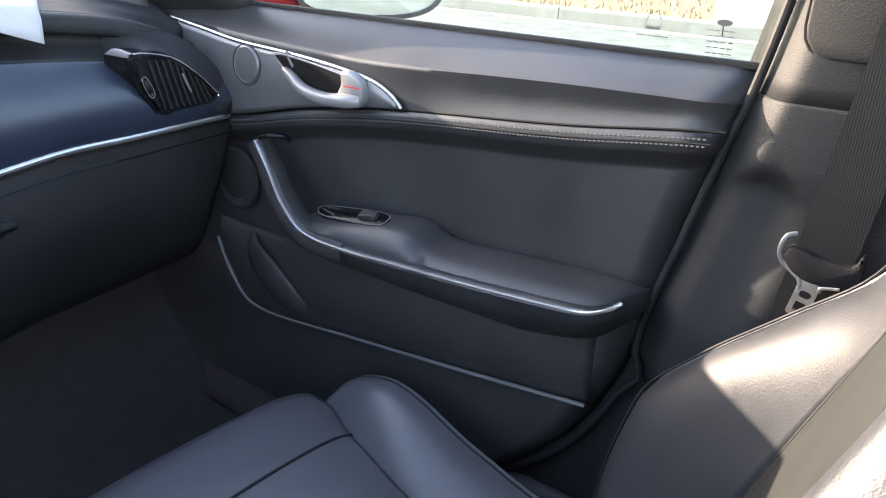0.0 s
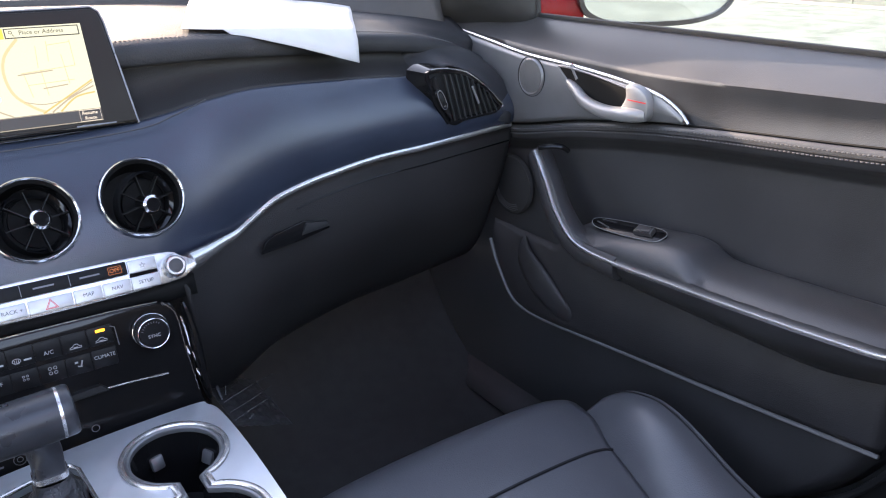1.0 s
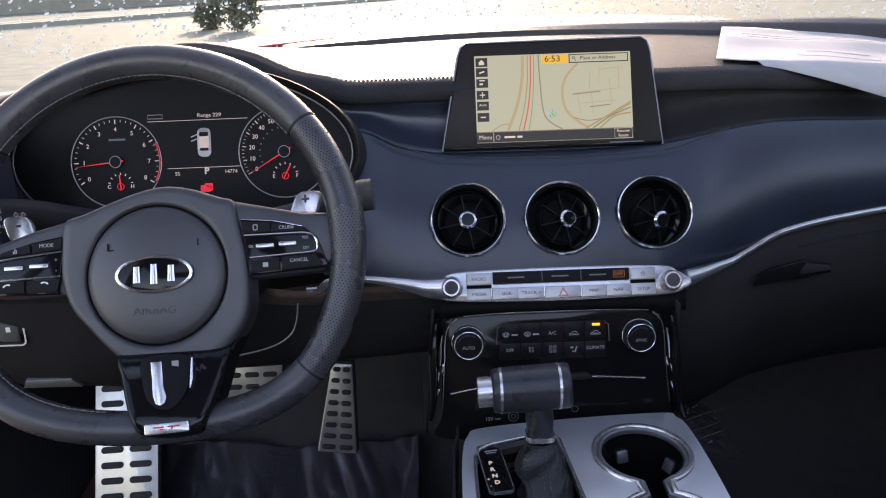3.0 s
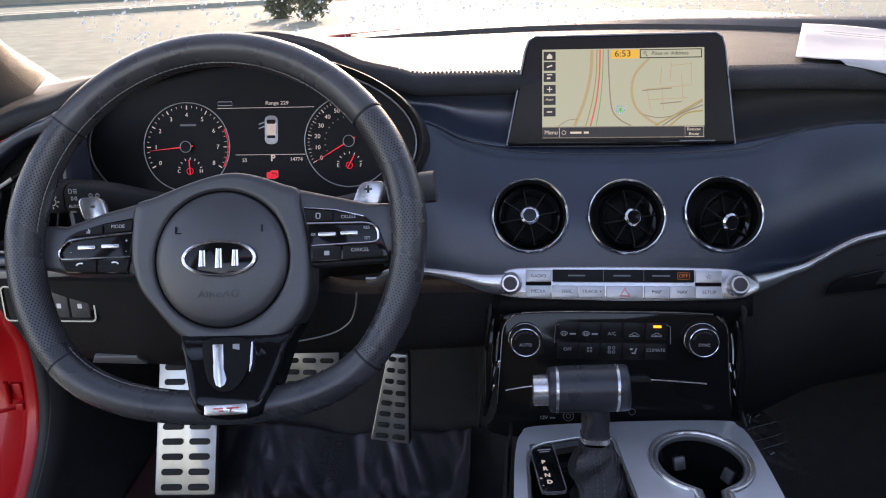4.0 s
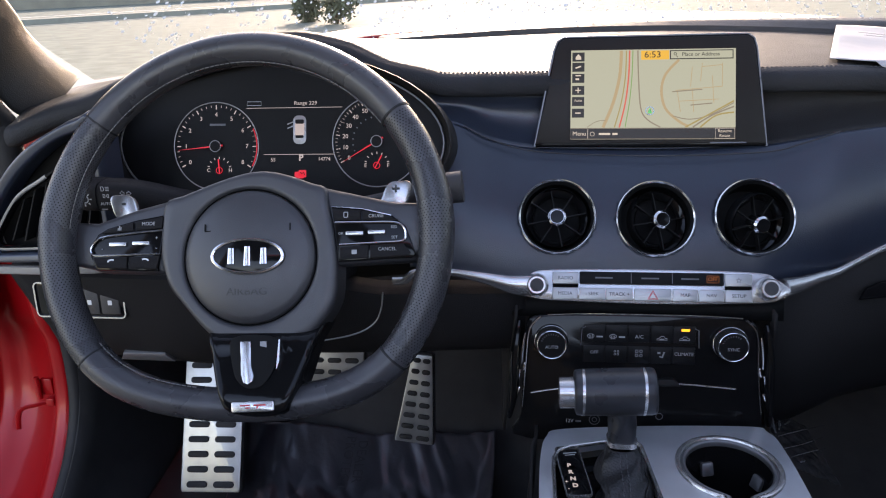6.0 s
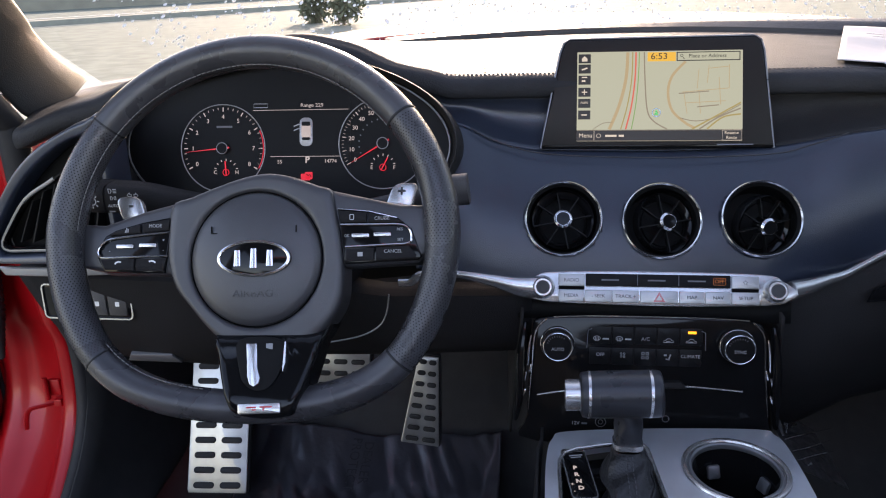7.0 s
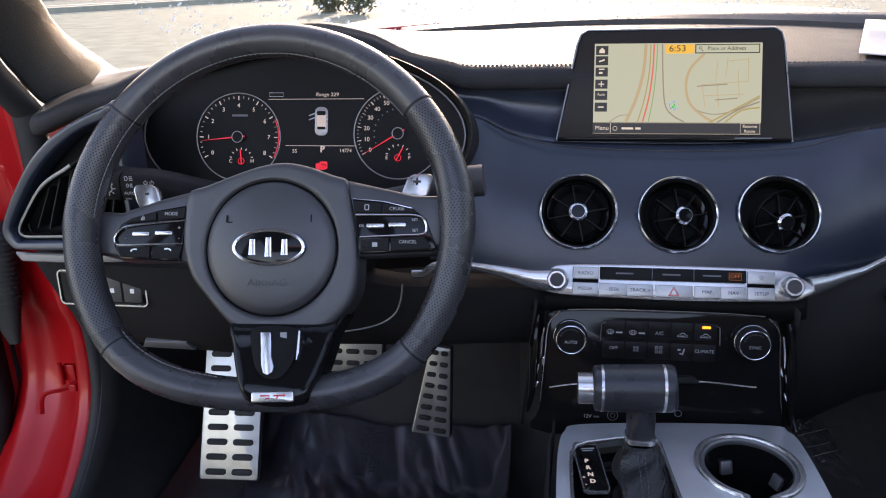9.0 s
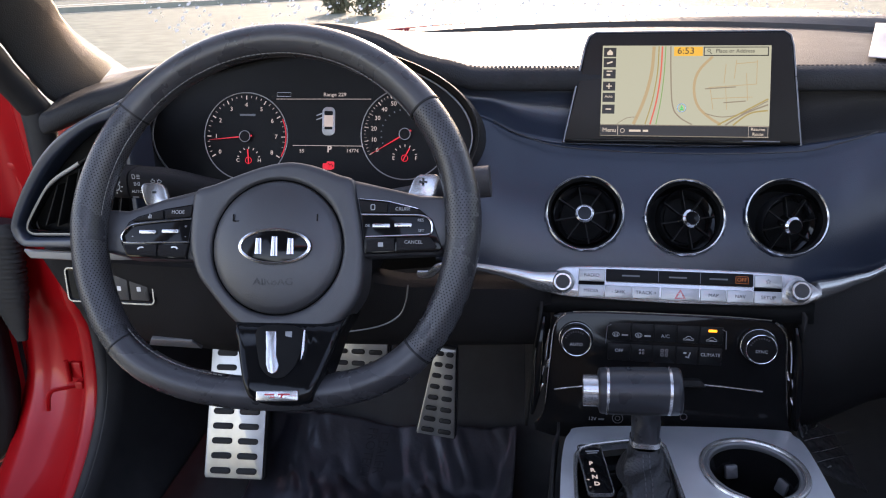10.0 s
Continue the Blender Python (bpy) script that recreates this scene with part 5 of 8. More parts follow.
part("spoke_blade", over_rim(plate([(0.0340, -0.0870), (0.0352, -0.0870), (0.0352, -0.1040), (0.0338, -0.1110), (0.0334, -0.1100)], 0.0030, 0, 0.0212)), M_SATIN, spoke)
bdm = Matrix.Translation((0.0165, -0.1402, 0)) @ Matrix.Rotation(radians(2.4), 4, "Z")
bd = part("badge", moved(plate(rrect(0.0352, 0.0086, 0.0016, 4), 0.0028, 0.0008, 0.0312), bdm), M_SATIN, sw, "small silver badge with a red mark")
part("badge_mark", moved(join(bar((-0.010, 0.0012), (-0.002, 0.0012), 0.0011, 0.0003, 0.0340), bar((-0.0055, -0.0008), (-0.002, -0.0008), 0.0010, 0.0003, 0.0340), bar((0.001, 0.0012), (0.011, 0.0012), 0.0011, 0.0003, 0.0340), bar((0.0035, -0.0014), (0.0050, 0.0010), 0.0012, 0.0003, 0.0340)), bdm), M_REDPR, bd)


def smooth_loop(pts, n=4):
    return [(p.x, p.y) for p in spline([(*q, 0) for q in pts], n)]


def switch_pod(outline, loop, rockers, buttons):
    pod = part("switch_pod", plate(outline, 0.0045, 0.0012, 0.0055), M_GLOSS, sw, "black switch pod")
    part("chrome_loop", sweep([(u, v, 0.0112) for u, v in smooth_loop(loop)], oval(0.0010, 0.0011, 8)), M_CHROME, pod, "chrome loop round the rockers")
    for u0, u1, v in rockers:
        part("rocker", rbox(u1 - u0, 0.0036, 0.0026, 0.0010, 0.0008, (u0 + u1) / 2, v, 0.0098), M_SATIN, pod, "silver rocker bar")
    for o in buttons:
        part("button", plate(inset(o, 0.0004), 0.0020, 0.0006, 0.0098), M_KNEE, pod)
    return pod


pod = switch_pod([(-0.0728, 0.0200), (-0.1000, 0.0158), (-0.1250, 0.0092), (-0.1340, 0.0040), (-0.1405, -0.0080), (-0.1400, -0.0150), (-0.1340, -0.0262), (-0.1300, -0.0275), (-0.0785, -0.0285)],
                 [(-0.0742, 0.0066), (-0.0945, 0.0050), (-0.1230, 0.0022), (-0.1330, -0.0008), (-0.1388, -0.0080), (-0.1372, -0.0135), (-0.1300, -0.0146), (-0.1144, -0.0144), (-0.0758, -0.0136)],
                 ((-0.1223, -0.1066, -0.0050), (-0.1013, -0.0857, -0.0043)),
                 ([(-0.0740, 0.0185), (-0.0992, 0.0146), (-0.0985, 0.0066), (-0.0748, 0.0084)], [(-0.1012, 0.0143), (-0.1240, 0.0082), (-0.1290, 0.0040), (-0.1005, 0.0064)],
                  [(-0.0762, -0.0152), (-0.1038, -0.0158), (-0.1038, -0.0268), (-0.0785, -0.0272)], [(-0.1055, -0.0158), (-0.1365, -0.0158), (-0.1325, -0.0255), (-0.1055, -0.0266)]))
part("lettering", words("MODE", 0.0042, -0.0871, 0.0123, 0.0119), M_PODPR, pod)
part("symbol", join(*[bar((-0.1131 + a * 0.0012, 0.0070), (-0.1131 + a * 0.0012, 0.0070 + h), 0.0007, 0.0002, 0.0118) for a, h in ((-1, 0.002), (0, 0.004), (1, 0.003))]), M_PODPR, pod)
for u, v, t in ((-0.1193, -0.0206, 0.5), (-0.0895, -0.0202, -0.3)):
    part("symbol", stroke([(u + 0.0035 * math.cos(a + t), v + 0.0022 * math.sin(a + t)) for a in np.linspace(0.5, 2.6, 6)], 0.0013, 0.0002, 0.0118), M_WHITE, pod, "phone symbol")
for u in (-0.1290, -0.0800):
    part("symbol", join(words("+", 0.0046, u, 0.0000, 0.0104), words("-", 0.0046, u, -0.0085, 0.0104)), M_PODPR, pod)
pod = switch_pod([(0.0732, 0.0245), (0.1005, 0.0220), (0.1247, 0.0160), (0.1368, 0.0062), (0.1452, -0.0170), (0.1420, -0.0200), (0.0800, -0.0228)],
                 [(0.0768, 0.0103), (0.1059, 0.0100), (0.1270, 0.0096), (0.1348, 0.0060), (0.1371, -0.0010), (0.1340, -0.0062), (0.1159, -0.0072), (0.0808, -0.0086)],
                 ((0.0863, 0.1013, 0.0010), (0.1051, 0.1199, 0.0016)),
                 ([(0.0745, 0.0228), (0.0990, 0.0206), (0.0990, 0.0118), (0.0765, 0.0118)], [(0.1005, 0.0204), (0.1235, 0.0150), (0.1305, 0.0108), (0.1005, 0.0117)],
                  [(0.0812, -0.0102), (0.1055, -0.0090), (0.1055, -0.0204), (0.0812, -0.0214)], [(0.1070, -0.0089), (0.1350, -0.0078), (0.1415, -0.0160), (0.1395, -0.0190), (0.1070, -0.0203)]))
part("pod_line", sweep([(0.0736, 0.0242, 0.0102), (0.1005, 0.0216, 0.0102), (0.1247, 0.0156, 0.0102)], oval(0.0006, 0.0006, 6)), M_CHROME, pod, "thin bright upper edge")
part("lettering", words("CRUISE", 0.0040, 0.1120, 0.0151, 0.0119), M_PODPR, pod)
part("lettering", words("CANCEL", 0.0040, 0.1215, -0.0128, 0.0119), M_PODPR, pod)
part("lettering", join(words("RES", 0.0034, 0.1270, 0.0058, 0.0104), words("SET", 0.0034, 0.1275, -0.0030, 0.0104)), M_PODPR, pod)
part("symbol", frame_of(rrect(0.004, 0.005, 0.001, 3, 0.0863, 0.0166), 0.0007, 0.0002, 0.0118), M_PODPR, pod)
part("symbol", bar((0.0915, -0.0149), (0.0958, -0.0149), 0.0036, 0.0002, 0.0118), M_PODPR, pod)
part("symbol", words("OK", 0.0030, 0.0818, 0.0010, 0.0104), M_PODPR, pod)
for sgn, pu, pv in ((-1, -0.1275, 0.0325), (1, 0.1235, 0.0390)):
    pd = [(pu + p[0] + 0.35 * sgn * p[1], pv + p[1]) for p in rrect(0.024, 0.024, 0.007)]
    p = part("shift_paddle", plate(pd, 0.006, 0.002, -0.026), M_SATIN, sw, "silver shift paddle")
    part("lettering", words("+" if sgn > 0 else "-", 0.013, pu, pv + 0.004, -0.0196, bold=0.0004), M_INKP, p)

# ---------------------------------------------------------------- column, stalks, driver's side of the dash
col = thing("steering_column", "black plastic steering column shroud with two stalks", "steering column", (-0.379, -0.14, -0.06))
part("shroud", sweep(spline([(-0.379, -0.225, -0.046), (-0.379, -0.16, -0.074), (-0.379, -0.05, -0.115)], 6), oval(0.058, 0.048, 24, 2.6)), M_KNEE, col, smooth=60)
st = part("light_stalk", sweep(spline([(-0.420, -0.150, -0.034), (-0.465, -0.162, -0.0265), (-0.505, -0.170, -0.0180), (-0.540, -0.172, -0.0155)], 8), oval(0.018, 0.0140, 20, 3.6), scale=lambda t: 0.62 + 0.38 * min(1, t * 1.25)), M_KNEE, col, "black light stalk with white symbols", smooth=50)
part("stalk_knob", sweep([(-0.5395, -0.172, -0.0155), (-0.541, -0.172, -0.0155), (-0.556, -0.173, -0.0148), (-0.559, -0.173, -0.0146)], oval(0.0195, 0.0145, 20, 3.6), scale=lambda t: tab(t, (0, 0.06, 0.85, 1), (0.95, 1.0, 0.98, 0.86))), M_KNEE, st, "rotary light switch at the stalk's end", smooth=50)
sm = face_at(-0.5498, -0.1928, -0.0150, 0)
part("symbol", moved(join(ring(0.0036, 0.0010, 0.0005, 20), *[bar((0.0050 * math.cos(a), 0.0050 * math.sin(a)), (0.0070 * math.cos(a), 0.0070 * math.sin(a)), 0.0010, 0.0003) for a in np.linspace(0, 2 * math.pi, 8, endpoint=False)]), sm), M_PODPR, st, "sun symbol")
lamp = [(-0.0030, -0.0022), (-0.0005, -0.0022), (0.0005, 0.0), (-0.0005, 0.0022), (-0.0030, 0.0022)]
sc = face_at(-0.5290, -0.1912, -0.0150, 0)
part("symbol", moved(join(frame_of([(u - 0.001, v + 0.0098) for u, v in lamp], 0.0006, 0.0003), *[bar((0.0006, 0.0098 + d), (0.0040, 0.0098 + d), 0.0006, 0.0003) for d in (-0.0016, 0, 0.0016)]), sc), M_PODPR, st)
part("symbol", moved(join(*[frame_of([(sg * (u * 0.7 - 0.0008), v * 0.8 + 0.0028) for u, v in lamp][::sg], 0.0006, 0.0003) for sg in (1, -1)]), sc), M_PODPR, st)
part("lettering", moved(words("AUTO", 0.0040, -0.0008, -0.0048, 0.0003), sc), M_PODPR, st)
part("symbol", moved(bar((-0.006, -0.0102), (0.000, -0.0102), 0.0012, 0.0003), sc), M_GREYPR, st)
arrow = [(0.0012, 0.0011), (0.0030, 0.0011), (0.0030, 0.0026), (0.0060, 0.0), (0.0030, -0.0026), (0.0030, -0.0011), (0.0012, -0.0011)]
part("symbol", moved(join(frame_of(arrow[::-1], 0.0005, 0.0003), frame_of([(-u, v) for u, v in arrow], 0.0005, 0.0003)), face_at(-0.5095, -0.1905, -0.0095, 0, -4)), M_PODPR, st, "arrow symbols")
part("wiper_stalk", sweep(spline([(-0.335, -0.150, -0.040), (-0.270, -0.158, -0.026), (-0.206, -0.160, -0.012)], 8), oval(0.008, 0.009, 14, 2.8), scale=lambda t: 0.8 + 0.3 * t), M_PLASTIC, col, "black wiper stalk")
part("stalk_tip", sweep([(-0.209, -0.160, -0.012), (-0.195, -0.160, -0.0105)], oval(0.011, 0.0145, 14, 2.8)), M_PLASTIC, col)


def knee(u, v):
    x0 = -0.722 + 0.075 * v
    x = x0 + (-0.135 - x0) * u
    y = tab(v, (0, 0.1, 0.45, 0.8, 1), (-0.075, -0.100, -0.092, -0.060, 0.03))
    z = tab(v, (0, 0.1, 0.45, 0.8, 1), (-0.118, -0.128, -0.185, -0.228, -0.235)) - 0.026 * v * tab(u, (0, 0.30, 0.48, 1), (1, 1, 0, 0))
    y += 0.022 * tab(u, (0.55, 0.72), (0, 1)) * (1 - v)
    z -= 0.030 * tab(u, (0.55, 0.72), (0, 1)) * (1 - v) ** 2
    return Vector((x, y - 0.012 * math.sin(math.pi * u), z - 0.008 * math.sin(math.pi * u) * v))


kp = part("knee_panel", sheet(knee, 40, 20), M_KNEE, dash, "black knee panel below the wheel", solid=0.002)
part("driver_fascia", sheet(lambda u, v: Vector((-0.74 + 0.52 * u, -0.072 + 0.012 * v, -0.075 - 0.050 * v)), 20, 3), M_KNEE, dash, solid=0.002)
part("panel_line", sweep(spline([(-0.4027, -0.117, -0.2035), (-0.3606, -0.117, -0.1975), (-0.319, -0.117, -0.1879), (-0.2966, -0.117, -0.1746), (-0.288, -0.117, -0.1575), (-0.2849, -0.117, -0.1378)], 8), oval(0.0009, 0.0009, 6)), M_BEZEL, kp, "thin bright panel line")
kb = part("switch_block", moved(join(rbox(0.105, 0.040, 0.003, 0.006, 0.001)), face_at(-0.6345, -0.102, -0.1595, 4)), M_GLOSS, kp, "black switch block")
part("switch_border", moved(frame_of(rrect(0.107, 0.042, 0.006), 0.0018, 0.0045), face_at(-0.6345, -0.102, -0.1595, 4)), M_SATIN, kb, "silver border")
for u in (0.012, 0.036):
    sb = part("switch", moved(rbox(0.022, 0.032, 0.0045, 0.002, 0.001, u, 0.0), face_at(-0.6345, -0.102, -0.1595, 4)), M_PLASTIC, kb)
    part("symbol", moved(rbox(0.0048, 0.0055, 0.0003, 0.0008, 0, u, -0.002, 0.0045), face_at(-0.6345, -0.102, -0.1595, 4)), M_WHITE, sb)
part("bonnet_release", moved(plate([(-0.036, -0.006), (0.030, -0.007), (0.022, 0.007), (-0.030, 0.006)], 0.006, 0.002), face_at(-0.574, -0.083, -0.2365, -20)), M_BEZEL, kp, "grey bonnet release lever")
part("ignition_trim", sweep(spline([(-0.275, -0.110, -0.128), (-0.262, -0.112, -0.126), (-0.252, -0.112, -0.118), (-0.235, -0.108, -0.117)], 5), oval(0.0022, 0.0045, 8)), M_SATIN, dash)

vent_l = thing("side_air_vent", "black slatted side air vent in a grey shell", "air vent", m=face_at(-0.660, -0.120, -0.050, 4, -4))
so = spline([(0.098, 0.104, 0), (0.080, 0.104, 0), (0.0495, 0.091, 0), (0.0134, 0.0716, 0), (-0.0184, 0.044, 0), (-0.046, 0.0063, 0), (-0.063, -0.026, 0), (-0.0645, -0.042, 0), (-0.054, -0.0555, 0), (-0.0365, -0.058, 0), (0.030, -0.055, 0), (0.098, -0.052, 0), (0.102, 0.03, 0)], 5, True)
so = [(p.x, p.y) for p in so]
si = spline([(0.088, 0.086, 0), (0.076, 0.084, 0), (0.0527, 0.0759, 0), (0.0269, 0.0594, 0), (0.0033, 0.0395, 0), (-0.018, 0.0156, 0), (-0.0419, -0.0199, 0), (-0.0471, -0.0329, 0), (-0.0426, -0.0436, 0), (-0.030, -0.0440, 0), (0.030, -0.0400, 0), (0.086, -0.038, 0), (0.090, 0.03, 0)], 5, True)
si = [(p.x, p.y) for p in si]


def vent_band(u, v):
    """The rounded shell between the vent's outer edge and its opening."""
    k = int(round(u * len(so))) % len(so)
    a, b = so[k], si[k]
    return Vector((a[0] + (b[0] - a[0]) * v, a[1] + (b[1] - a[1]) * v, tab(v, (0, 0.12, 0.4, 0.8, 0.93, 1), (-0.020, 0.006, 0.0155, 0.0145, 0.010, -0.010))))


part("shell", sheet(vent_band, len(so), 16), M_DASH, vent_l, "rounded dark grey shell", smooth=70)
part("well", plate(inset(si, -0.003), 0.003, 0, -0.018), M_PIT, vent_l)
ri = spline([(0.080, 0.056, 0), (0.050, 0.050, 0), (0.0215, 0.0342, 0), (0.0005, 0.0224, 0), (-0.0142, 0.0096, 0), (-0.0341, -0.0164, 0), (-0.0442, -0.0328, 0), (-0.0398, -0.0402, 0), (-0.020, -0.0400, 0), (0.030, -0.0372, 0), (0.095, -0.035, 0)], 6)
part("rim", sweep([(p.x + 0.002, p.y + 0.0005, 0.003) for p in ri], oval(0.0026, 0.006, 10, 2.6)), M_GLOSS, vent_l, "glossy black rim")
part("bright_edge", sweep([(p.x + 0.001, p.y, 0.0075) for p in ri[10:]], oval(0.0022, 0.0016, 8)), M_BEZEL, vent_l, "satin grey edge round the slats")
for k in range(7):
    u = -0.028 + 0.0148 * k
    top = tab(u + 0.02, (-0.02, 0.0, 0.0215, 0.05, 0.08), (0.000, 0.020, 0.031, 0.046, 0.052))
    part("slat", plate([(u, -0.033), (u + 0.0022, -0.033), (u + 0.0242, top), (u + 0.022, top)], 0.014, 0.0008, -0.014), M_VANE, vent_l)
part("silver_trim", sweep([(-0.716, -0.124, -0.1115), (-0.707, -0.126, -0.1145), (-0.66, -0.126, -0.1148), (-0.60, -0.122, -0.1140), (-0.52, -0.110, -0.113)], oval(0.004, 0.0052, 10, 3), scale=lambda t: tab(t, (0, 0.25), (0.3, 1))), M_TRIM, dash, "satin silver trim line")

# ---------------------------------------------------------------- centre console
con = thing("centre_console", "centre console with a brushed silver top plate and two cup holders", "console", m=Matrix.Translation((0.0, -0.25, -0.284)))
out = spline([(-0.118, 0.060, 0), (-0.112, 0.086, 0), (-0.096, 0.100, 0), (0.0, 0.112, 0), (0.100, 0.117, 0), (0.114, 0.108, 0), (0.121, 0.085, 0), (0.123, 0.0, 0), (0.118, -0.15, 0), (0.110, -0.36, 0), (-0.120, -0.36, 0), (-0.122, -0.15, 0), (-0.121, 0.0, 0)], 5, True)
out = [(p.x, p.y) for p in out]
CUP = (0.0605, 0.0445)
cup_o = []
for a in np.linspace(-72, 252, 44):
    cup_o.append((CUP[0] + 0.0462 * math.cos(radians(a)), CUP[1] + 0.0475 * math.sin(radians(a))))
for a in np.linspace(108, 432, 44):
    cup_o.append((CUP[0] + 0.0462 * math.cos(radians(a)), CUP[1] - 0.108 + 0.0475 * math.sin(radians(a))))
boot_o = [(-0.1065, -0.17), (-0.1070, 0.030), (-0.1060, 0.048), (-0.1010, 0.060), (-0.0900, 0.0672), (-0.0600, 0.0765), (-0.0320, 0.0835), (-0.0235, 0.0820), (-0.0180, 0.0720), (-0.0145, 0.030), (-0.0100, -0.020), (-0.0085, -0.17)]
top = part("top_plate", holed(out, [cup_o, boot_o], 0.008), M_CONSOLE, con, "brushed silver plate")
part("cup_rim", sweep([(u, v, 0.009) for u, v in inset(cup_o, -0.001)], oval(0.0030, 0.0022, 8), closed=True), M_SATIN, con, "bright double rim of the cup holder")
part("cup_rim", sweep([(u, v, 0.006) for u, v in inset(cup_o, 0.004)], oval(0.0026, 0.0036, 8), closed=True), M_BEZEL, con)


def cup_wall(u, v):
    k = int(round(u * len(cup_o))) % len(cup_o)
    p = inset(cup_o, 0.004 + 0.004 * v)[k]
    return Vector((p[0], p[1], 0.006 - 0.075 * v))


part("cup_wall", sheet(cup_wall, len(cup_o), 6), M_GLOSS, con, "deep black cup holder")
part("cup_floor", plate(inset(cup_o, 0.007), 0.003, 0, -0.072), M_RUBBER, con)
for a in (105, 28, 200):
    m = Matrix.Translation((CUP[0] + 0.040 * math.cos(radians(a)), CUP[1] + 0.040 * math.sin(radians(a)), -0.022)) @ Matrix.Rotation(radians(a - 90), 4, "Z") @ Matrix.Rotation(radians(70), 4, "X")
    part("cup_tab", moved(rbox(0.013, 0.014, 0.004, 0.002, 0.0015), m), M_BEZEL, con, "grey gripping tab")
part("shift_border", sweep([(u, v, 0.009) for u, v in boot_o], oval(0.0020, 0.0018, 8), closed=True), M_SATIN, con, "bright border of the lever opening")
part("boot_floor", plate(inset(boot_o, -0.002), 0.003, 0, -0.012), M_GLOSS, con)
gm = Matrix.Translation((-0.0885, 0.028, 0.0070)) @ Matrix.Rotation(radians(7), 4, "Z")
gp = part("gear_display", moved(rbox(0.022, 0.074, 0.0025, 0.004, 0.001), gm), M_GLOSS, con, "black gear position display")
part("gear_border", moved(frame_of(rrect(0.0245, 0.0765, 0.005), 0.0010, 0.0032), gm), M_SATIN, gp)
PRND = ((-0.0919, 0.0353), (-0.0907, 0.0249), (-0.0890, 0.0148), (-0.0874, 0.0049), (-0.0954, 0.0098), (-0.0937, 0.0001))
for k, s in enumerate("PRND"):
    part("lettering", words(s, 0.0072, *PRND[k], 0.0098, bold=0.0003, turn=radians(3)), M_GAUGEW, gp)
part("lettering", words("+", 0.0062, *PRND[4], 0.0098), M_GAUGEW, gp)
part("lettering", words("-", 0.0062, *PRND[5], 0.0098), M_GAUGEW, gp)
part("print_bar", join(bar((-0.0965, 0.0545), (-0.0835, 0.0570), 0.0016, 0.0002, 0.0096), bar((-0.0950, 0.0515), (-0.0850, 0.0535), 0.0012, 0.0002, 0.0096)), M_PODPR, gp, "tiny unreadable print")


def con_side(sgn):
    def f(u, v):
        y = 0.115 - 0.46 * u
        x = sgn * ((0.119 if sgn > 0 else 0.126) + 0.004 * math.sin(math.pi * u)) * (0.97 if u < 0.05 else 1)
        return Vector((x + sgn * 0.030 * v**1.5, y, 0.002 - 0.33 * v))
    return sheet(f, 24, 10)


part("console_side", con_side(1), M_LOWER, con, "black console flank", solid=0.003)
part("console_side", con_side(-1), M_LOWER, con, "black console flank", solid=0.003)
part("armrest_lid", moved(rbox(0.235, 0.26, 0.09, 0.03, 0.02), Matrix.Translation((0, -0.50, -0.03))), M_LEATHER, con)

lev = thing("gear_lever", "black leather gear lever with a silver release button and collar", "gear lever", (-0.04, -0.21, -0.28))
GA, GB = Vector((-0.0885, -0.2015, -0.2010)), Vector((-0.0125, -0.2015, -0.1970))
M_GRIP = mat("smooth_black_grip_leather", (0.028, 0.029, 0.033), 0.30, spec=0.45, grain=("pebble", 1300), bump=0.10, vary=0.2, vary_scale=40, rough_vary=0.05)
part("grip", sweep([GA.lerp(GB, t) for t in (0, 0.015, 0.04, 0.08, 0.14, 0.22, 0.35, 0.5, 0.65, 0.78, 0.88, 0.94, 0.975, 0.993, 1)], oval(0.0215, 0.0212, 32, 2.15), scale=lambda t: tab(t, (0, 0.03, 0.08, 0.22, 0.5, 0.78, 0.9, 0.96, 1), (0.84, 0.92, 0.965, 1.0, 1.03, 1.02, 0.96, 0.86, 0.62))), M_GRIP, lev, "T-shaped leather grip", smooth=70)
for t, k in ((0.105, 1.020), (0.845, 1.032)):
    p = GA.lerp(GB, t)
    part("grip_band", sweep([p - Vector((0.0013, 0, 0)), p + Vector((0.0013, 0, 0))], oval(0.0215 * k, 0.0212 * k, 32, 2.15)), M_SATIN, lev, "thin silver band")
part("release_button", sweep([GA + Vector((-0.0145, 0, -0.0008)), GA + Vector((-0.0138, 0, -0.0008)), GA + Vector((-0.0120, 0, -0.0007)), GA + Vector((-0.006, 0, -0.0005)), GA + Vector((0.004, 0, 0))], oval(0.0142, 0.0142, 28, 2.3), scale=lambda t: tab(t, (0, 0.06, 0.2, 1), (0.80, 0.92, 1.0, 1.0))), M_SATIN, lev, "satin silver release button", smooth=50)
part("neck", sweep(spline([(-0.0430, -0.2015, -0.2120), (-0.0430, -0.202, -0.2200), (-0.0422, -0.203, -0.2330), (-0.0420, -0.2045, -0.2500)], 5), oval(0.0135, 0.0125, 20, 3.4), scale=lambda t: tab(t, (0, 0.15, 0.4, 1), (1.18, 1.03, 0.90, 0.96))), M_GRIP, lev, smooth=60)
part("collar", sweep([(-0.0420, -0.2045, -0.2478), (-0.0420, -0.205, -0.2530)], oval(0.0142, 0.0135, 24, 3.4)), M_SATIN, lev, "silver collar")


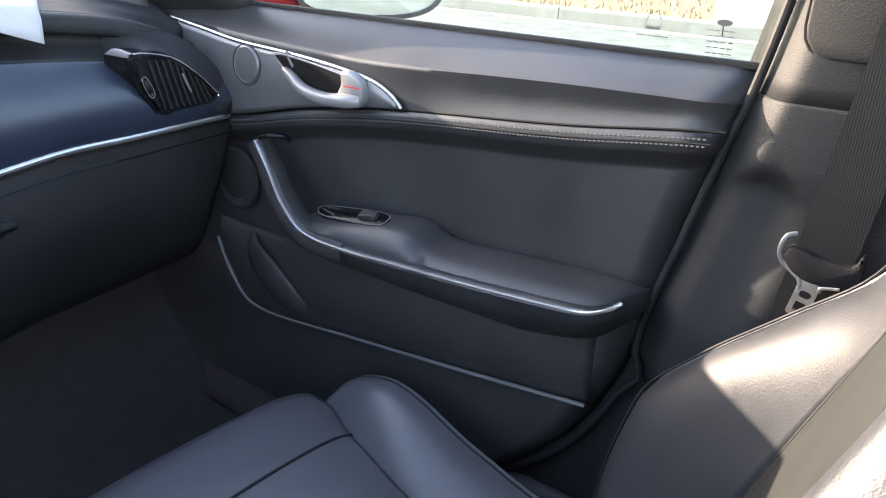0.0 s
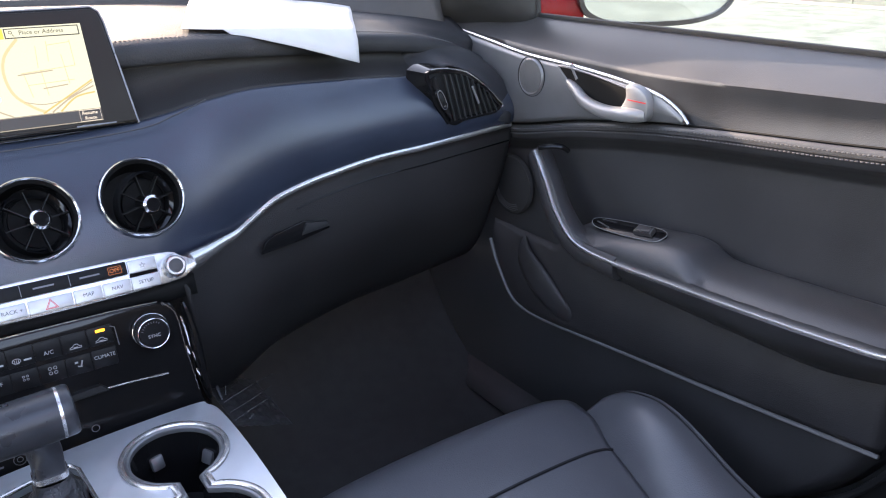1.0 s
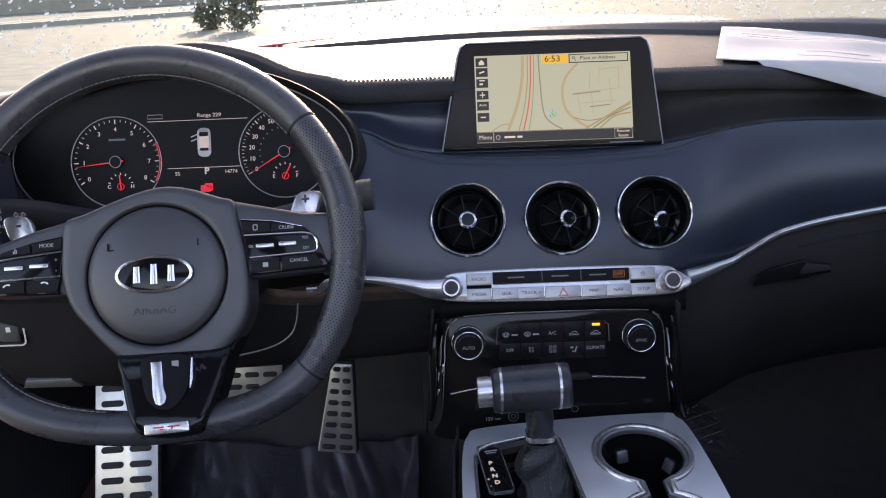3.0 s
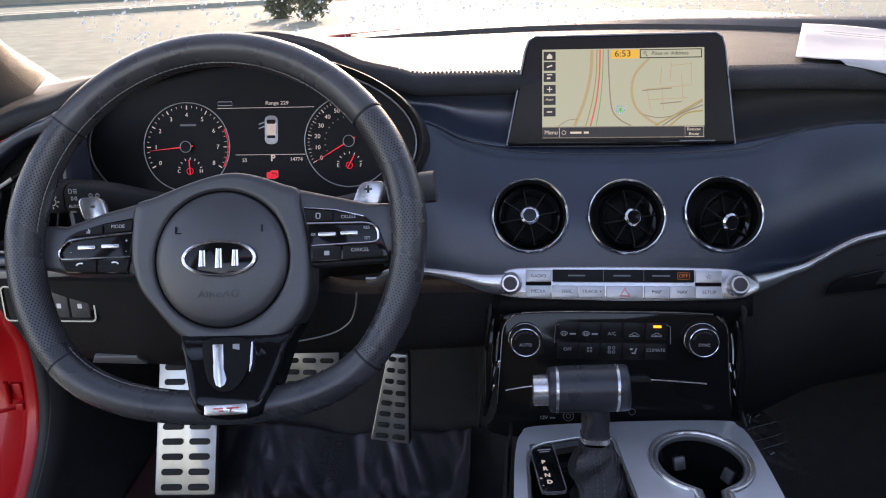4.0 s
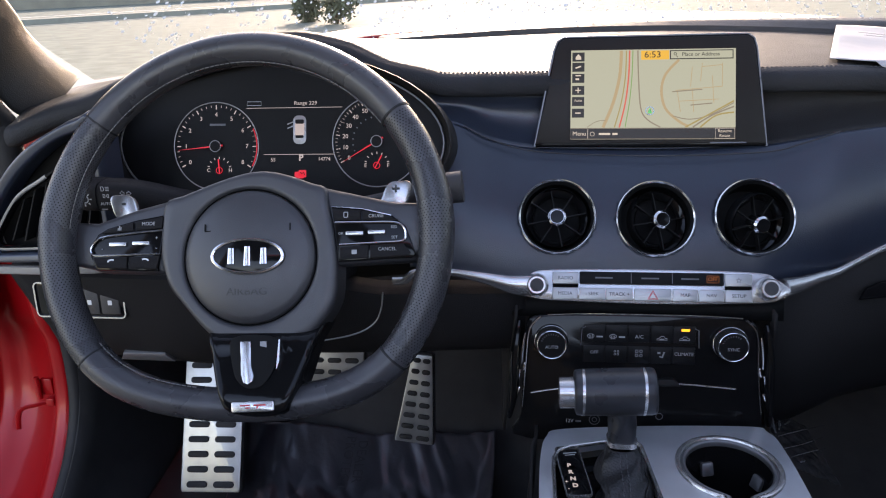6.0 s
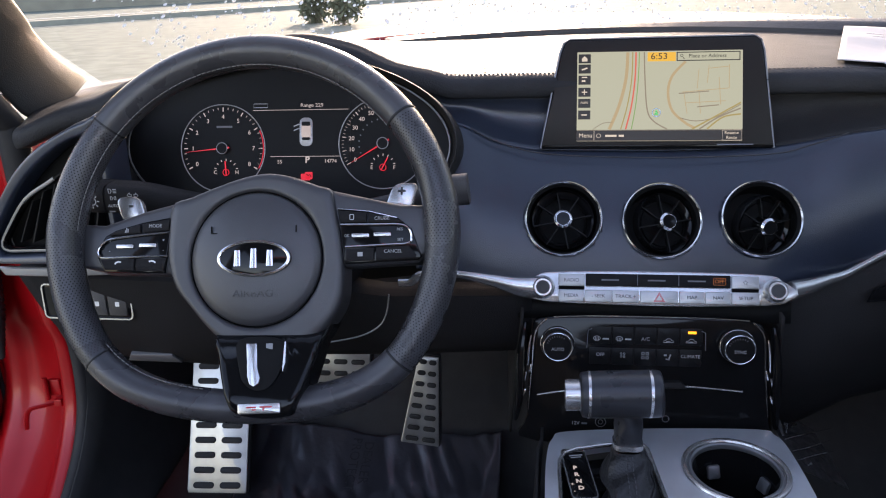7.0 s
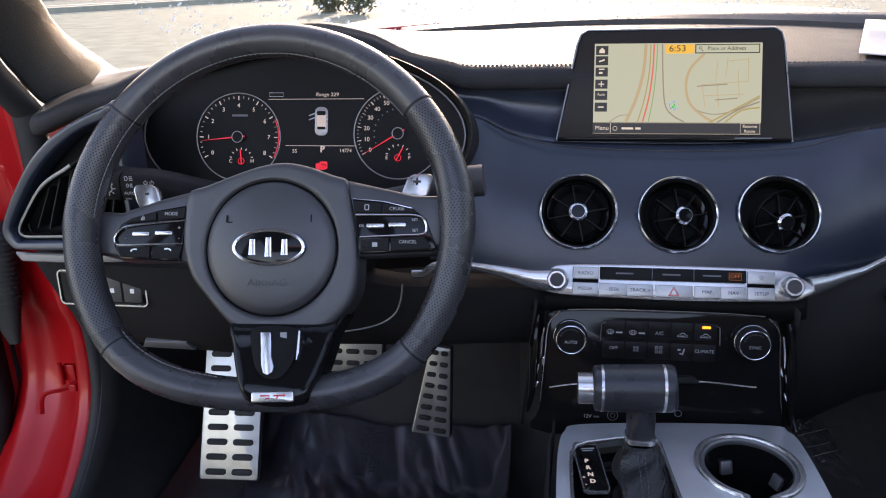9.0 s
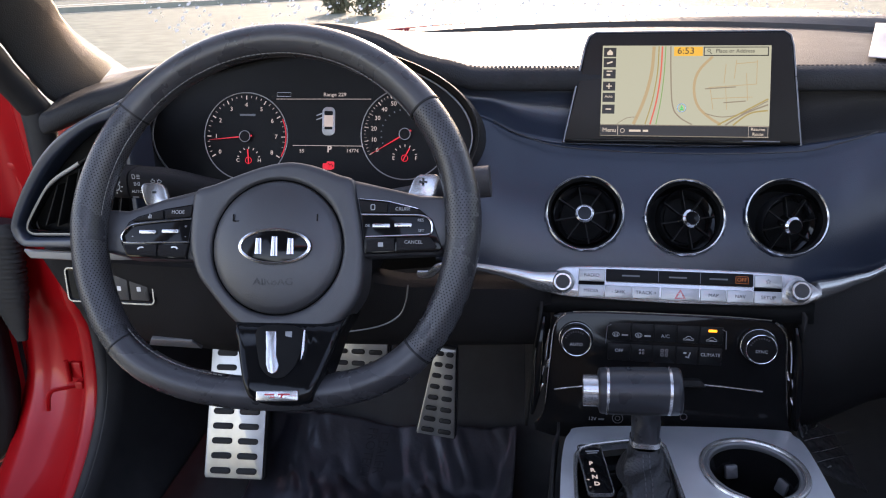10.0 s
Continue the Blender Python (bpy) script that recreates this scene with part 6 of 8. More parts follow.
def boot(u, v):
    a = 2 * math.pi * u
    wx = tab(v, (0, 0.12, 0.3, 0.5, 0.75, 1), (0.0135, 0.016, 0.019, 0.024, 0.022, 0.029)) * (1 + 0.30 * math.sin(3 * a + 11 * v) * v * (1.3 - v) + 0.10 * math.sin(7 * a - 17 * v) * v)
    wy = tab(v, (0, 0.25, 0.6, 1), (0.014, 0.021, 0.040, 0.080)) * (1 + 0.12 * math.sin(2 * a + 13 * v) * v)
    cy = tab(v, (0, 0.4, 1), (-0.207, -0.220, -0.278))
    c, s = math.cos(a), math.sin(a)
    p = 0.75
    return Vector((-0.0425 + 0.002 * v + wx * math.copysign(abs(c) ** p, c), cy + wy * math.copysign(abs(s) ** p, s), -0.2525 - 0.0415 * v + 0.012 * math.sin(17 * v + 3 * a) * v * (1 - v)))


part("boot", sheet(boot, 60, 40), M_BOOT, lev, "creased leather boot", smooth=60)
for dx in (-0.003, 0.003):
    part("boot_stitching", stitches([boot(0.75, v) + Vector((dx, -0.0012, 0.0005)) for v in np.linspace(0.03, 0.97, 30)], 0.003, 0.002, 0.0005, up=(0, -1, 0)), M_THREAD, lev, "grey stitching")

# ---------------------------------------------------------------- pedals
def pedal(name, label, m, w_top, w_bot, h, rows, cols):
    o = thing(name, label, "pedal", m=m)
    face = [(-w_bot / 2, -h / 2), (w_bot / 2, -h / 2), (w_top / 2, h / 2), (-w_top / 2, h / 2)]
    ol = []
    for i, p in enumerate(face):
        a, b = face[i - 1], face[(i + 1) % 4]
        for t in (0.06, 0.02):
            ol.append((p[0] + (a[0] - p[0]) * t, p[1] + (a[1] - p[1]) * t))
        for t in (0.02, 0.06):
            ol.append((p[0] + (b[0] - p[0]) * t, p[1] + (b[1] - p[1]) * t))
    part("backing", plate(inset(ol, -0.002), 0.012, 0, -0.014), M_RUBBER, o)
    part("plate", plate(ol, 0.003, 0.001), M_ALU, o, "brushed aluminium plate")
    for r in range(rows):
        v = -h / 2 + h * (r + 0.5) / rows
        w = w_bot + (w_top - w_bot) * (r + 0.5) / rows
        for c in range(cols):
            u = (-w / 2 + w * 0.05) + w * 0.9 * (c + 0.5) / cols
            part("rubber_pad", rbox(w * 0.9 / cols * 0.78, min(h / rows * 0.42, 0.010), 0.003, min(h / rows * 0.42, 0.010) * 0.48, 0.001, u, v, 0.0022), M_RUBBER, o)
    return o


pedal("footrest", "aluminium footrest with black rubber slots beside the sill", face_at(-0.612, 0.130, -0.460, 28, 3), 0.092, 0.092, 0.225, 10, 2)
pedal("brake_pedal", "aluminium brake pedal with black rubber slots", face_at(-0.401, 0.088, -0.341, 12), 0.086, 0.080, 0.068, 4, 3)
pedal("accelerator_pedal", "tall aluminium accelerator pedal with black rubber slots", face_at(-0.2905, 0.128, -0.415, 12, 0, -6), 0.030, 0.058, 0.136, 8, 2)

# ---------------------------------------------------------------- floor and flanks
def floor_z(x, y):
    base = tab(y, (-1.2, 0.10, 0.22, 0.42), (-0.62, -0.61, -0.54, -0.30))
    return base + 0.006 * math.sin(x * 9) * math.sin(y * 7)


alone("floor", sheet(lambda u, v: Vector((-0.77 + 1.49 * u, -1.75 + 2.19 * v, floor_z(-0.77 + 1.49 * u, -1.75 + 2.19 * v))), 40, 60), M_CARPET, "black carpeted car floor", "floor", kind="structure", solid=0.004)


def film(u, v):
    x, y = -0.60 + 0.42 * u, -0.45 + 0.66 * v
    n = noise.noise(Vector((x * 8, y * 8, 1.3))) * 0.014 + abs(noise.noise(Vector((x * 17 + 4, y * 7, 5.1)))) * 0.012
    n += max(0.0, abs(noise.noise(Vector((x * 34 + y * 14, y * 16, 8.2)))) - 0.15) * 0.010
    lift = 0.05 * (max(0, u - 0.88) / 0.12) ** 2 * max(0, 1 - abs(v - 0.80) * 4)
    return Vector((x, y, floor_z(x, y) + 0.016 + n + lift))


pr = thing("floor_protector", "creased dark plastic film over the driver's carpet", "floor film", (-0.40, 0.0, -0.60))
part("film", sheet(film, 130, 180), M_FILM, pr, smooth=80, solid=0.001)
M_DARKPR = mat("dark_film_print", (0.012, 0.012, 0.014), 0.4, vary=0.0)
for text, x, y in (("DEALER", -0.392, 0.150), ("PROTECT", -0.412, 0.146)):
    z = max(film((x + dx + 0.60) / 0.42, (y + dy + 0.45) / 0.66).z for dx in (-0.01, 0.01) for dy in (-0.04, 0.0, 0.04))
    part("lettering", moved(words(text, 0.022, 0, 0, 0, turn=radians(-90)), Matrix.Translation((x, y, z + 0.004)) @ Matrix.Rotation(radians(22), 4, "X")), M_DARKPR, pr, "dark printed words")


# ---------------------------------------------------------------- passenger door
def d_stitch(y):
    return tab(y, (-0.68, -0.64, -0.49, -0.26, -0.10, 0.05, 0.25), (0.003, 0.0, -0.019, -0.040, -0.064, -0.096, -0.120))


def d_shoulder(y):
    return tab(y, (-0.68, -0.50, -0.38, -0.28, -0.20, -0.10, 0.02, 0.15, 0.30), (0.028, 0.024, 0.019, 0.014, 0.012, 0.015, 0.020, 0.030, 0.042))


BELT = 0.056  # height of the door's upper edge


def d_trim(y):
    """Height of the silver line over the handle bezel."""
    return tab(y, (-0.268, -0.255, -0.221, -0.164, -0.081, 0.021, 0.12, 0.229, 0.30), (-0.036, -0.024, -0.009, 0.0, 0.007, 0.012, 0.024, 0.036, 0.040))


def d_rear(z):
    return tab(-z, (-0.08, 0.0, 0.12, 0.28, 0.40, 0.47, 0.60), (-0.672, -0.650, -0.618, -0.583, -0.530, -0.470, -0.30))


def door_x(y, z):
    """The panel's depth: shoulder, inward band, stitched roll, then the hollow above the armrest."""
    zs, zh = d_stitch(y), d_shoulder(y)
    if z >= zh:
        t = min(1, (z - zh) / max(BELT - zh, 0.006))
        return 0.688 + 0.062 * t - 0.003 * math.sin(math.pi * t)
    if z >= zs:
        t = (z - zs) / max(zh - zs, 0.01)
        return 0.688 + 0.004 * math.sin(math.pi * t) * tab(y, (-0.40, -0.22), (1, 0.2))
    d = zs - z
    return tab(d, (0.0, 0.004, 0.012, 0.020, 0.026, 0.045, 0.16, 0.25, 0.40, 0.60), (0.688, 0.684, 0.6825, 0.685, 0.693, 0.712, 0.712, 0.700, 0.698, 0.705))


def door_point(u, v):
    """Rows of the panel follow its shoulder and its stitched roll."""
    z = BELT
    for _ in range(3):  # the rear edge leans, so height and length settle together
        y = 0.32 + (d_rear(z) - 0.32) * u
        zs, zh = d_stitch(y), d_shoulder(y)
        z = tab(v, (0, 0.001), (BELT, BELT)) if v <= 0 else (
            BELT + (zh - BELT) * v / 0.14 if v < 0.14 else zh + (zs - zh) * (v - 0.14) / 0.12 if v < 0.26 else zs - 0.05 * (v - 0.26) / 0.24 if v < 0.50 else zs - 0.05 + (-0.634 - zs + 0.05) * (v - 0.50) / 0.50)
    x = door_x(y, z)
    edge = max(0, u - 0.965) / 0.035
    return Vector((x + 0.035 * edge**2, y, z))


door = thing("passenger_door", "closed black passenger door with a grey handle bezel, armrest and silver trim", "car door", (0.70, -0.2, -0.3))
part("door_panel", sheet(door_point, 110, 150), M_DOORPAD, door, "soft black door panel", solid=0.003, smooth=60)
for off in (-0.0060, -0.0130):
    row = [Vector((door_x(y, d_stitch(y) + off) - 0.0038, y, d_stitch(y) + off)) for y in np.linspace(0.10, -0.64, 130)]
    part("stitch_row", stitches(row, 0.0027, 0.0024, 0.0009, up=(-1, 0, 0)), M_THREAD, door, "grey thread stitching")["kind"] = "stuff"
part("stitch_seam", sweep([Vector((door_x(y, d_stitch(y) - 0.0105) - 0.0026, y, d_stitch(y) - 0.0105)) for y in np.linspace(0.10, -0.645, 80)], oval(0.0010, 0.0010, 6)), M_RUBBER, door)
part("panel_seam", sweep([Vector((door_x(y, d_stitch(y)) - 0.0022, y, d_stitch(y) + 0.001)) for y in np.linspace(0.10, -0.655, 80)], oval(0.0015, 0.0015, 6)), M_PIT, door)


def bezel_point(u, v):
    y = 0.27 - 0.532 * u
    lo, hi = d_stitch(y) + 0.004, d_trim(y) - 0.001
    return Vector((0.681 - 0.003 * math.sin(math.pi * v), y, lo + (hi - lo) * v))


bz = part("handle_bezel", sheet(bezel_point, 60, 12), M_BEZEL, door, "grey metallic bezel round the door handle", solid=0.004)
part("bezel_trim", sweep([Vector((0.680, y, d_trim(y))) for y in np.linspace(0.30, -0.268, 90)], oval(0.0024, 0.0030, 10)), M_SATIN, door, "satin silver line")


def on_door(y, z, x):
    """A frame on the door: u towards the back of the car, v up, w into the cabin."""
    return Matrix(((0, 0, -1, x), (-1, 0, 0, y), (0, 1, 0, z), (0, 0, 0, 1)))


tw = part("tweeter", moved(lathe([(0.0325, 0.0), (0.0315, 0.002), (0.030, 0.003)], 44), on_door(0.010, -0.017, 0.6773) @ Matrix.Diagonal((0.84, 0.84, 1, 1))), M_BEZEL, door, "round tweeter surround")
part("tweeter_ring", moved(ring(0.0245, 0.0020, 0.003, 48), on_door(0.010, -0.017, 0.6753)), M_BEZEL, tw)
part("tweeter_joint", moved(ring(0.0285, 0.0012, 0.002, 48), on_door(0.010, -0.017, 0.6763)), M_RUBBER, tw)
part("tweeter_grille", moved(lathe([(0.0236, 0.001), (0.0230, 0.002), (0.0001, 0.0035)], 40), on_door(0.010, -0.017, 0.6758)), M_TWEET, tw, "fine dark grille")
# handle well and lever
well_o = spline([(-0.026, 0.031, 0), (0.02, 0.029, 0), (0.075, 0.022, 0), (0.120, 0.013, 0), (0.133, -0.004, 0), (0.126, -0.014, 0), (0.060, -0.014, 0), (0.010, 0.0, 0), (-0.015, 0.018, 0)], 6, True)
well_o = [(p.x, p.y) for p in well_o]
hm = on_door(-0.079, -0.018, 0.679)
hw = on_door(-0.076, -0.025, 0.679)
part("handle_well", moved(join(plate(inset(well_o, 0.002), 0.0012, 0, 0.0034)), hw), M_PIT, bz, "dark hollow behind the handle")
part("well_rim", moved(sweep([(u, v, 0.0042) for u, v in well_o], oval(0.0014, 0.0014, 8), closed=True), hw), M_BEZEL, bz)
hl = spline([(-0.010, 0.006, 0.006), (0.010, -0.002, 0.010), (0.035, -0.014, 0.015), (0.070, -0.020, 0.017), (0.105, -0.019, 0.015), (0.134, -0.016, 0.009)], 8)
hd = part("door_handle", moved(sweep(hl, oval(0.0080, 0.0086, 16, 2.5), up=(0, 0, 1), scale=lambda t: tab(t, (0, 0.15, 0.5, 0.85, 1), (0.40, 0.72, 1.0, 1.15, 0.85))), hm), M_TRIM, door, "satin silver door handle", smooth=60)
part("handle_upright", moved(plate([(p.x, p.y) for p in spline([(0.086, -0.024, 0), (0.118, -0.026, 0), (0.136, -0.020, 0), (0.138, -0.002, 0), (0.130, 0.012, 0), (0.112, 0.019, 0), (0.099, 0.016, 0), (0.100, 0.002, 0), (0.094, -0.010, 0)], 4, True)], 0.012, 0.005, 0.002), hm), M_TRIM, hd)
part("lock_mark", moved(bar((0.106, 0.000), (0.135, 0.000), 0.0014, 0.0004, 0.014), hm), M_REDPR, hd, "red lock mark")
part("lock_rod", moved(sweep([(-0.008, 0.028, 0.003), (0.006, 0.010, 0.004)], oval(0.0028, 0.002, 8)), hm), M_BEZEL, bz)

# armrest: pad, sweeping pull handle, bright line, switch plate
AL = spline([(0.638, -0.050, -0.108), (0.628, -0.085, -0.140), (0.621, -0.118, -0.178), (0.619, -0.160, -0.207), (0.619, -0.230, -0.212), (0.620, -0.32, -0.208), (0.620, -0.42, -0.202), (0.620, -0.52, -0.1940), (0.623, -0.562, -0.1900), (0.632, -0.583, -0.184), (0.645, -0.592, -0.179)], 8)
part("arm_trim", sweep([p + Vector((0.0012, 0, -0.0022)) for p in AL], oval(0.0034, 0.0066, 12, 3), up=(-1, 0, 0)), M_SATIN, door, "bright trim sweeping from pull handle to armrest")


def arm_top(y):
    return tab(y, (-0.60, -0.57, -0.45, -0.352, -0.338, -0.318, -0.30, -0.25, -0.14, -0.10), (-0.178, -0.176, -0.182, -0.187, -0.185, -0.175, -0.173, -0.179, -0.200, -0.214))


def arm_section(y):
    zt, i = arm_top(y), min(range(len(AL)), key=lambda k: abs(AL[k].y - y) + (1 if AL[k].z > -0.15 and y < -0.2 else 0))
    zl = AL[i].z
    zb = tab(y, (-0.60, -0.55, -0.46, -0.25, -0.10), (-0.215, -0.246, -0.262, -0.264, -0.262))
    return [(0.714, zt - 0.012), (0.704, zt - 0.010), (0.698, zt - 0.001), (0.688, zt + 0.002), (0.655, zt), (0.634, zt - 0.006), (0.625, min(zt - 0.014, zl + 0.014)), (0.6215, zl + 0.006), (0.622, zl - 0.004), (0.626, zl - 0.018), (0.640, zb + 0.020), (0.662, zb + 0.003), (0.700, zb), (0.714, zb)]


ys = list(np.linspace(-0.125, -0.570, 48)) + [-0.580, -0.587, -0.593, -0.597, -0.600]
rows = []
for k, y in enumerate(ys):
    sq = {48: 0.96, 49: 0.88, 50: 0.74, 51: 0.52, 52: 0.20}.get(k, 1.0)
    sec = arm_section(y)
    cz = sum(z for _, z in sec) / len(sec)
    rows.append([Vector((0.714 + (x - 0.714) * sq, y, cz + (z - cz) * (0.5 + 0.5 * sq))) for x, z in sec])
nS = len(rows[0])
arm_geo = ([p for r in rows for p in r], [(i * nS + j, (i + 1) * nS + j, (i + 1) * nS + j + 1, i * nS + j + 1) for i in range(len(rows) - 1) for j in range(nS - 1)] + [tuple(range(nS)), tuple(range((len(rows) - 1) * nS, len(rows) * nS))])
ar = part("armrest", arm_geo, M_DOORPAD, door, "padded black armrest", smooth=50)
part("pull_handle", sweep([p + Vector((0.017, 0.012, -0.010)) for p in AL[:34]], oval(0.017, 0.020, 14, 2.6), up=(-1, 0, 0), scale=lambda t: 0.85 + 0.25 * t), M_PLASTIC, door, "black pull handle", smooth=60)
part("pull_cap", sweep(spline([(0.640, -0.052, -0.104), (0.652, -0.064, -0.101), (0.664, -0.074, -0.102), (0.672, -0.079, -0.108)], 6), oval(0.007, 0.0035, 10, 2.5)), M_GLOSS, door, "glossy cap over the pull handle")
swm = Matrix.Translation((0.656, -0.212, -0.1832)) @ (Matrix.Rotation(radians(-7), 4, "X") @ Matrix.Rotation(radians(-24), 4, "Y") @ Matrix(((0, 1, 0, 0), (-1, 0, 0, 0), (0, 0, 1, 0), (0, 0, 0, 1))))
so2 = spline([(-0.062, 0.002, 0), (-0.046, 0.011, 0), (0.03, 0.0135, 0), (0.056, 0.010, 0), (0.061, 0.0, 0), (0.046, -0.012, 0), (-0.038, -0.010, 0)], 5, True)
swp = part("switch_plate", moved(plate([(p.x, p.y) for p in so2], 0.004, 0.0015), swm), M_GLOSS, ar, "glossy window switch plate")
part("switch_rim", moved(sweep([(p.x, p.y, 0.003) for p in so2], oval(0.0007, 0.0007, 6), closed=True), swm), M_LIP, swp)
part("window_switch", moved(plate([(0.018, -0.007), (0.046, -0.006), (0.044, 0.006), (0.018, 0.007)], 0.007, 0.002, 0.003), swm), M_PLASTIC, swp)
part("switch_edge", moved(join(bar((0.022, -0.0055), (0.043, -0.0045), 0.0022, 0.0005, 0.010), bar((0.043, -0.005), (0.041, 0.004), 0.0018, 0.0005, 0.010), bar((-0.052, 0.001), (-0.026, -0.006), 0.0022, 0.0012, 0.004), bar((-0.048, 0.007), (-0.022, 0.006), 0.0014, 0.0008, 0.004)), swm), M_CHROME, swp, "chrome switch edges")
# lower door: speaker, pocket lip
sk = on_door(0.070, -0.200, 0.700) @ Matrix.Diagonal((0.75, 0.75, 1, 1))
spk2 = part("door_speaker", moved(join(lathe([(0.066, 0.0), (0.064, 0.004), (0.058, 0.005)], 48), ring(0.061, 0.002, 0.003, 48, 0, 0, 0.004)), sk), M_PILLAR, door, "round door speaker grille")
part("speaker_dots", moved(join(*[plate([(r * math.cos(a) + 0.001 * math.cos(k * 1.57), r * math.sin(a) + 0.001 * math.sin(k * 1.57)) for k in range(4)], 0.001, 0, 0.005) for r in (0.044, 0.048, 0.052, 0.056) for a in np.linspace(2.4, 5.2, 46)]), sk), M_BEZEL, spk2)["kind"] = "stuff"
pk = spline([(0.690, 0.112, -0.305), (0.689, 0.090, -0.345), (0.689, 0.055, -0.388), (0.689, 0.020, -0.401), (0.690, -0.040, -0.401), (0.690, -0.20, -0.383), (0.690, -0.36, -0.366), (0.692, -0.552, -0.344)], 8)
part("pocket_lip", sweep(pk, oval(0.0032, 0.0026, 10)), M_LIP, door, "pale lip of the door pocket")


def pocket(u, v):
    p = pk[int(round(u * (len(pk) - 1)))]
    top = arm_section(min(max(p.y, -0.585), -0.125))[-2][1] + 0.004 if p.y < -0.05 else -0.27
    z = p.z + (top - p.z) * v
    b = math.sin(math.pi * min(max(u, 0), 1)) ** 0.4
    return Vector((0.699 - 0.011 * math.sin(math.pi * v) * b - 0.009 * (1 - v) * b, p.y, z))


part("pocket_panel", sheet(pocket, len(pk) - 1, 10), M_PLASTIC, door, "door pocket panel", solid=0.002)
part("pocket_bulge", sweep(spline([(0.694, 0.030, -0.276), (0.678, 0.010, -0.300), (0.676, -0.030, -0.330), (0.680, -0.075, -0.360), (0.694, -0.100, -0.378)], 8), oval(0.026, 0.0075, 16), up=(-1, 0, 0), scale=lambda t: 0.12 + 0.88 * math.sin(math.pi * t)), M_PLASTIC, door, "rounded pocket bulge catching the light", smooth=70)
part("belt_seal", sweep([Vector((0.752, y, BELT + 0.0025)) for y in np.linspace(0.085, -0.66, 40)], oval(0.0045, 0.0040, 10, 3)), M_RUBBER, door, "black window seal")
wg = part("window_pane", box(0.7545, 0.7575, -0.668, 0.27, 0.04, 0.46), M_TINT, door, "clear side window")
wg.visible_shadow = False
wp = on_door(-0.56, 0.096, 0.7538)
etch = mat("etched_glass_print", (0.10, 0.10, 0.10), 0.7, vary=0)
part("glass_print", moved(join(plate(oval(0.0080, 0.0032, 24), 0.0002), *[bar((-0.015 + 0.007 * j, -0.008 - 0.0055 * k), (-0.0095 + 0.007 * j, -0.008 - 0.0055 * k), 0.0010, 0.0002) for k in range(5) for j in range(4)]), Matrix.Translation((0.0, -0.055, 0.0)) @ wp), etch, door, "small etched glass mark")
part("glass_print", moved(join(stroke([(-0.004, 0.012), (-0.010, -0.004), (0.010, -0.004), (0.004, 0.012)], 0.0008), bar((-0.008, -0.006), (0.008, -0.006), 0.0026, 0.0002), bar((-0.018, -0.014), (0.018, -0.014), 0.0009, 0.0002)), Matrix.Translation((0.0, 0.018, -0.006)) @ wp), etch, door, "small etched glass mark")
part("inner_skin", box(0.738, 0.760, -0.70, 0.30, -0.62, 0.020), M_RUBBER, door)
part("outer_skin", box(0.765, 0.785, -0.66, 0.30, -0.62, 0.045), M_RED, door, "red painted outside")

# ---------------------------------------------------------------- door mirror outside
mr = thing("door_mirror", "red door mirror outside the side window", "wing mirror", (0.955, 0.06, 0.06))
mc = [(p[0], p[1]) for p in oval(0.147, 0.066, 40, 3.0)]
mm = Matrix.Translation((0.972, 0.040, 0.098)) @ Matrix.Rotation(radians(-18), 4, "Z") @ Matrix.Rotation(radians(96), 4, "X")
part("mirror_glass", moved(plate(inset(mc, 0.007), 0.003, 0, 0.004), mm), M_MIRROR, mr, "mirror glass")
part("mirror_rim", moved(frame_of(mc, 0.008, 0.010), mm), M_PLASTIC, mr, "black mirror rim")


def shell_pt(u, v):
    a, k = 2 * math.pi * u, math.cos(v * math.pi / 2)
    p = mc[int(round(u * 40)) % 40]
    return mm @ Vector((p[0] * (0.35 + 0.65 * k), p[1] * (0.3 + 0.7 * k), -0.11 * math.sin(v * math.pi / 2)))


part("mirror_shell", sheet(shell_pt, 40, 8), M_RED, mr, "red mirror shell", smooth=70)
part("mirror_foot", sweep([(0.77, 0.20, 0.060), (0.82, 0.17, 0.055), (0.88, 0.13, 0.055)], oval(0.055, 0.045, 16, 3)), M_RED, mr, "red mirror foot")

# ---------------------------------------------------------------- pillars
RF = spline([(0.606, 0.352, 0.045), (0.612, 0.336, 0.092), (0.644, 0.312, 0.112), (0.670, 0.270, 0.140), (0.695, 0.200, 0.180), (0.700, 0.060, 0.255), (0.680, -0.160, 0.360), (0.630, -0.420, 0.465)], 8)
RR = spline([(0.690, 0.258, 0.000), (0.700, 0.240, 0.028), (0.722, 0.165, 0.040), (0.744, 0.088, 0.046), (0.746, 0.084, 0.110), (0.738, 0.030, 0.220), (0.705, -0.180, 0.365), (0.655, -0.430, 0.455)], 8)


def pillar_right(u, v):
    k = int(round(u * (len(RF) - 1)))
    b = math.sin(math.pi * v) ** 0.7 * min(1, 0.25 + 2 * u)
    return RF[k].lerp(RR[k], v) + Vector((-0.020 * b, -0.022 * b, 0.006 * b))


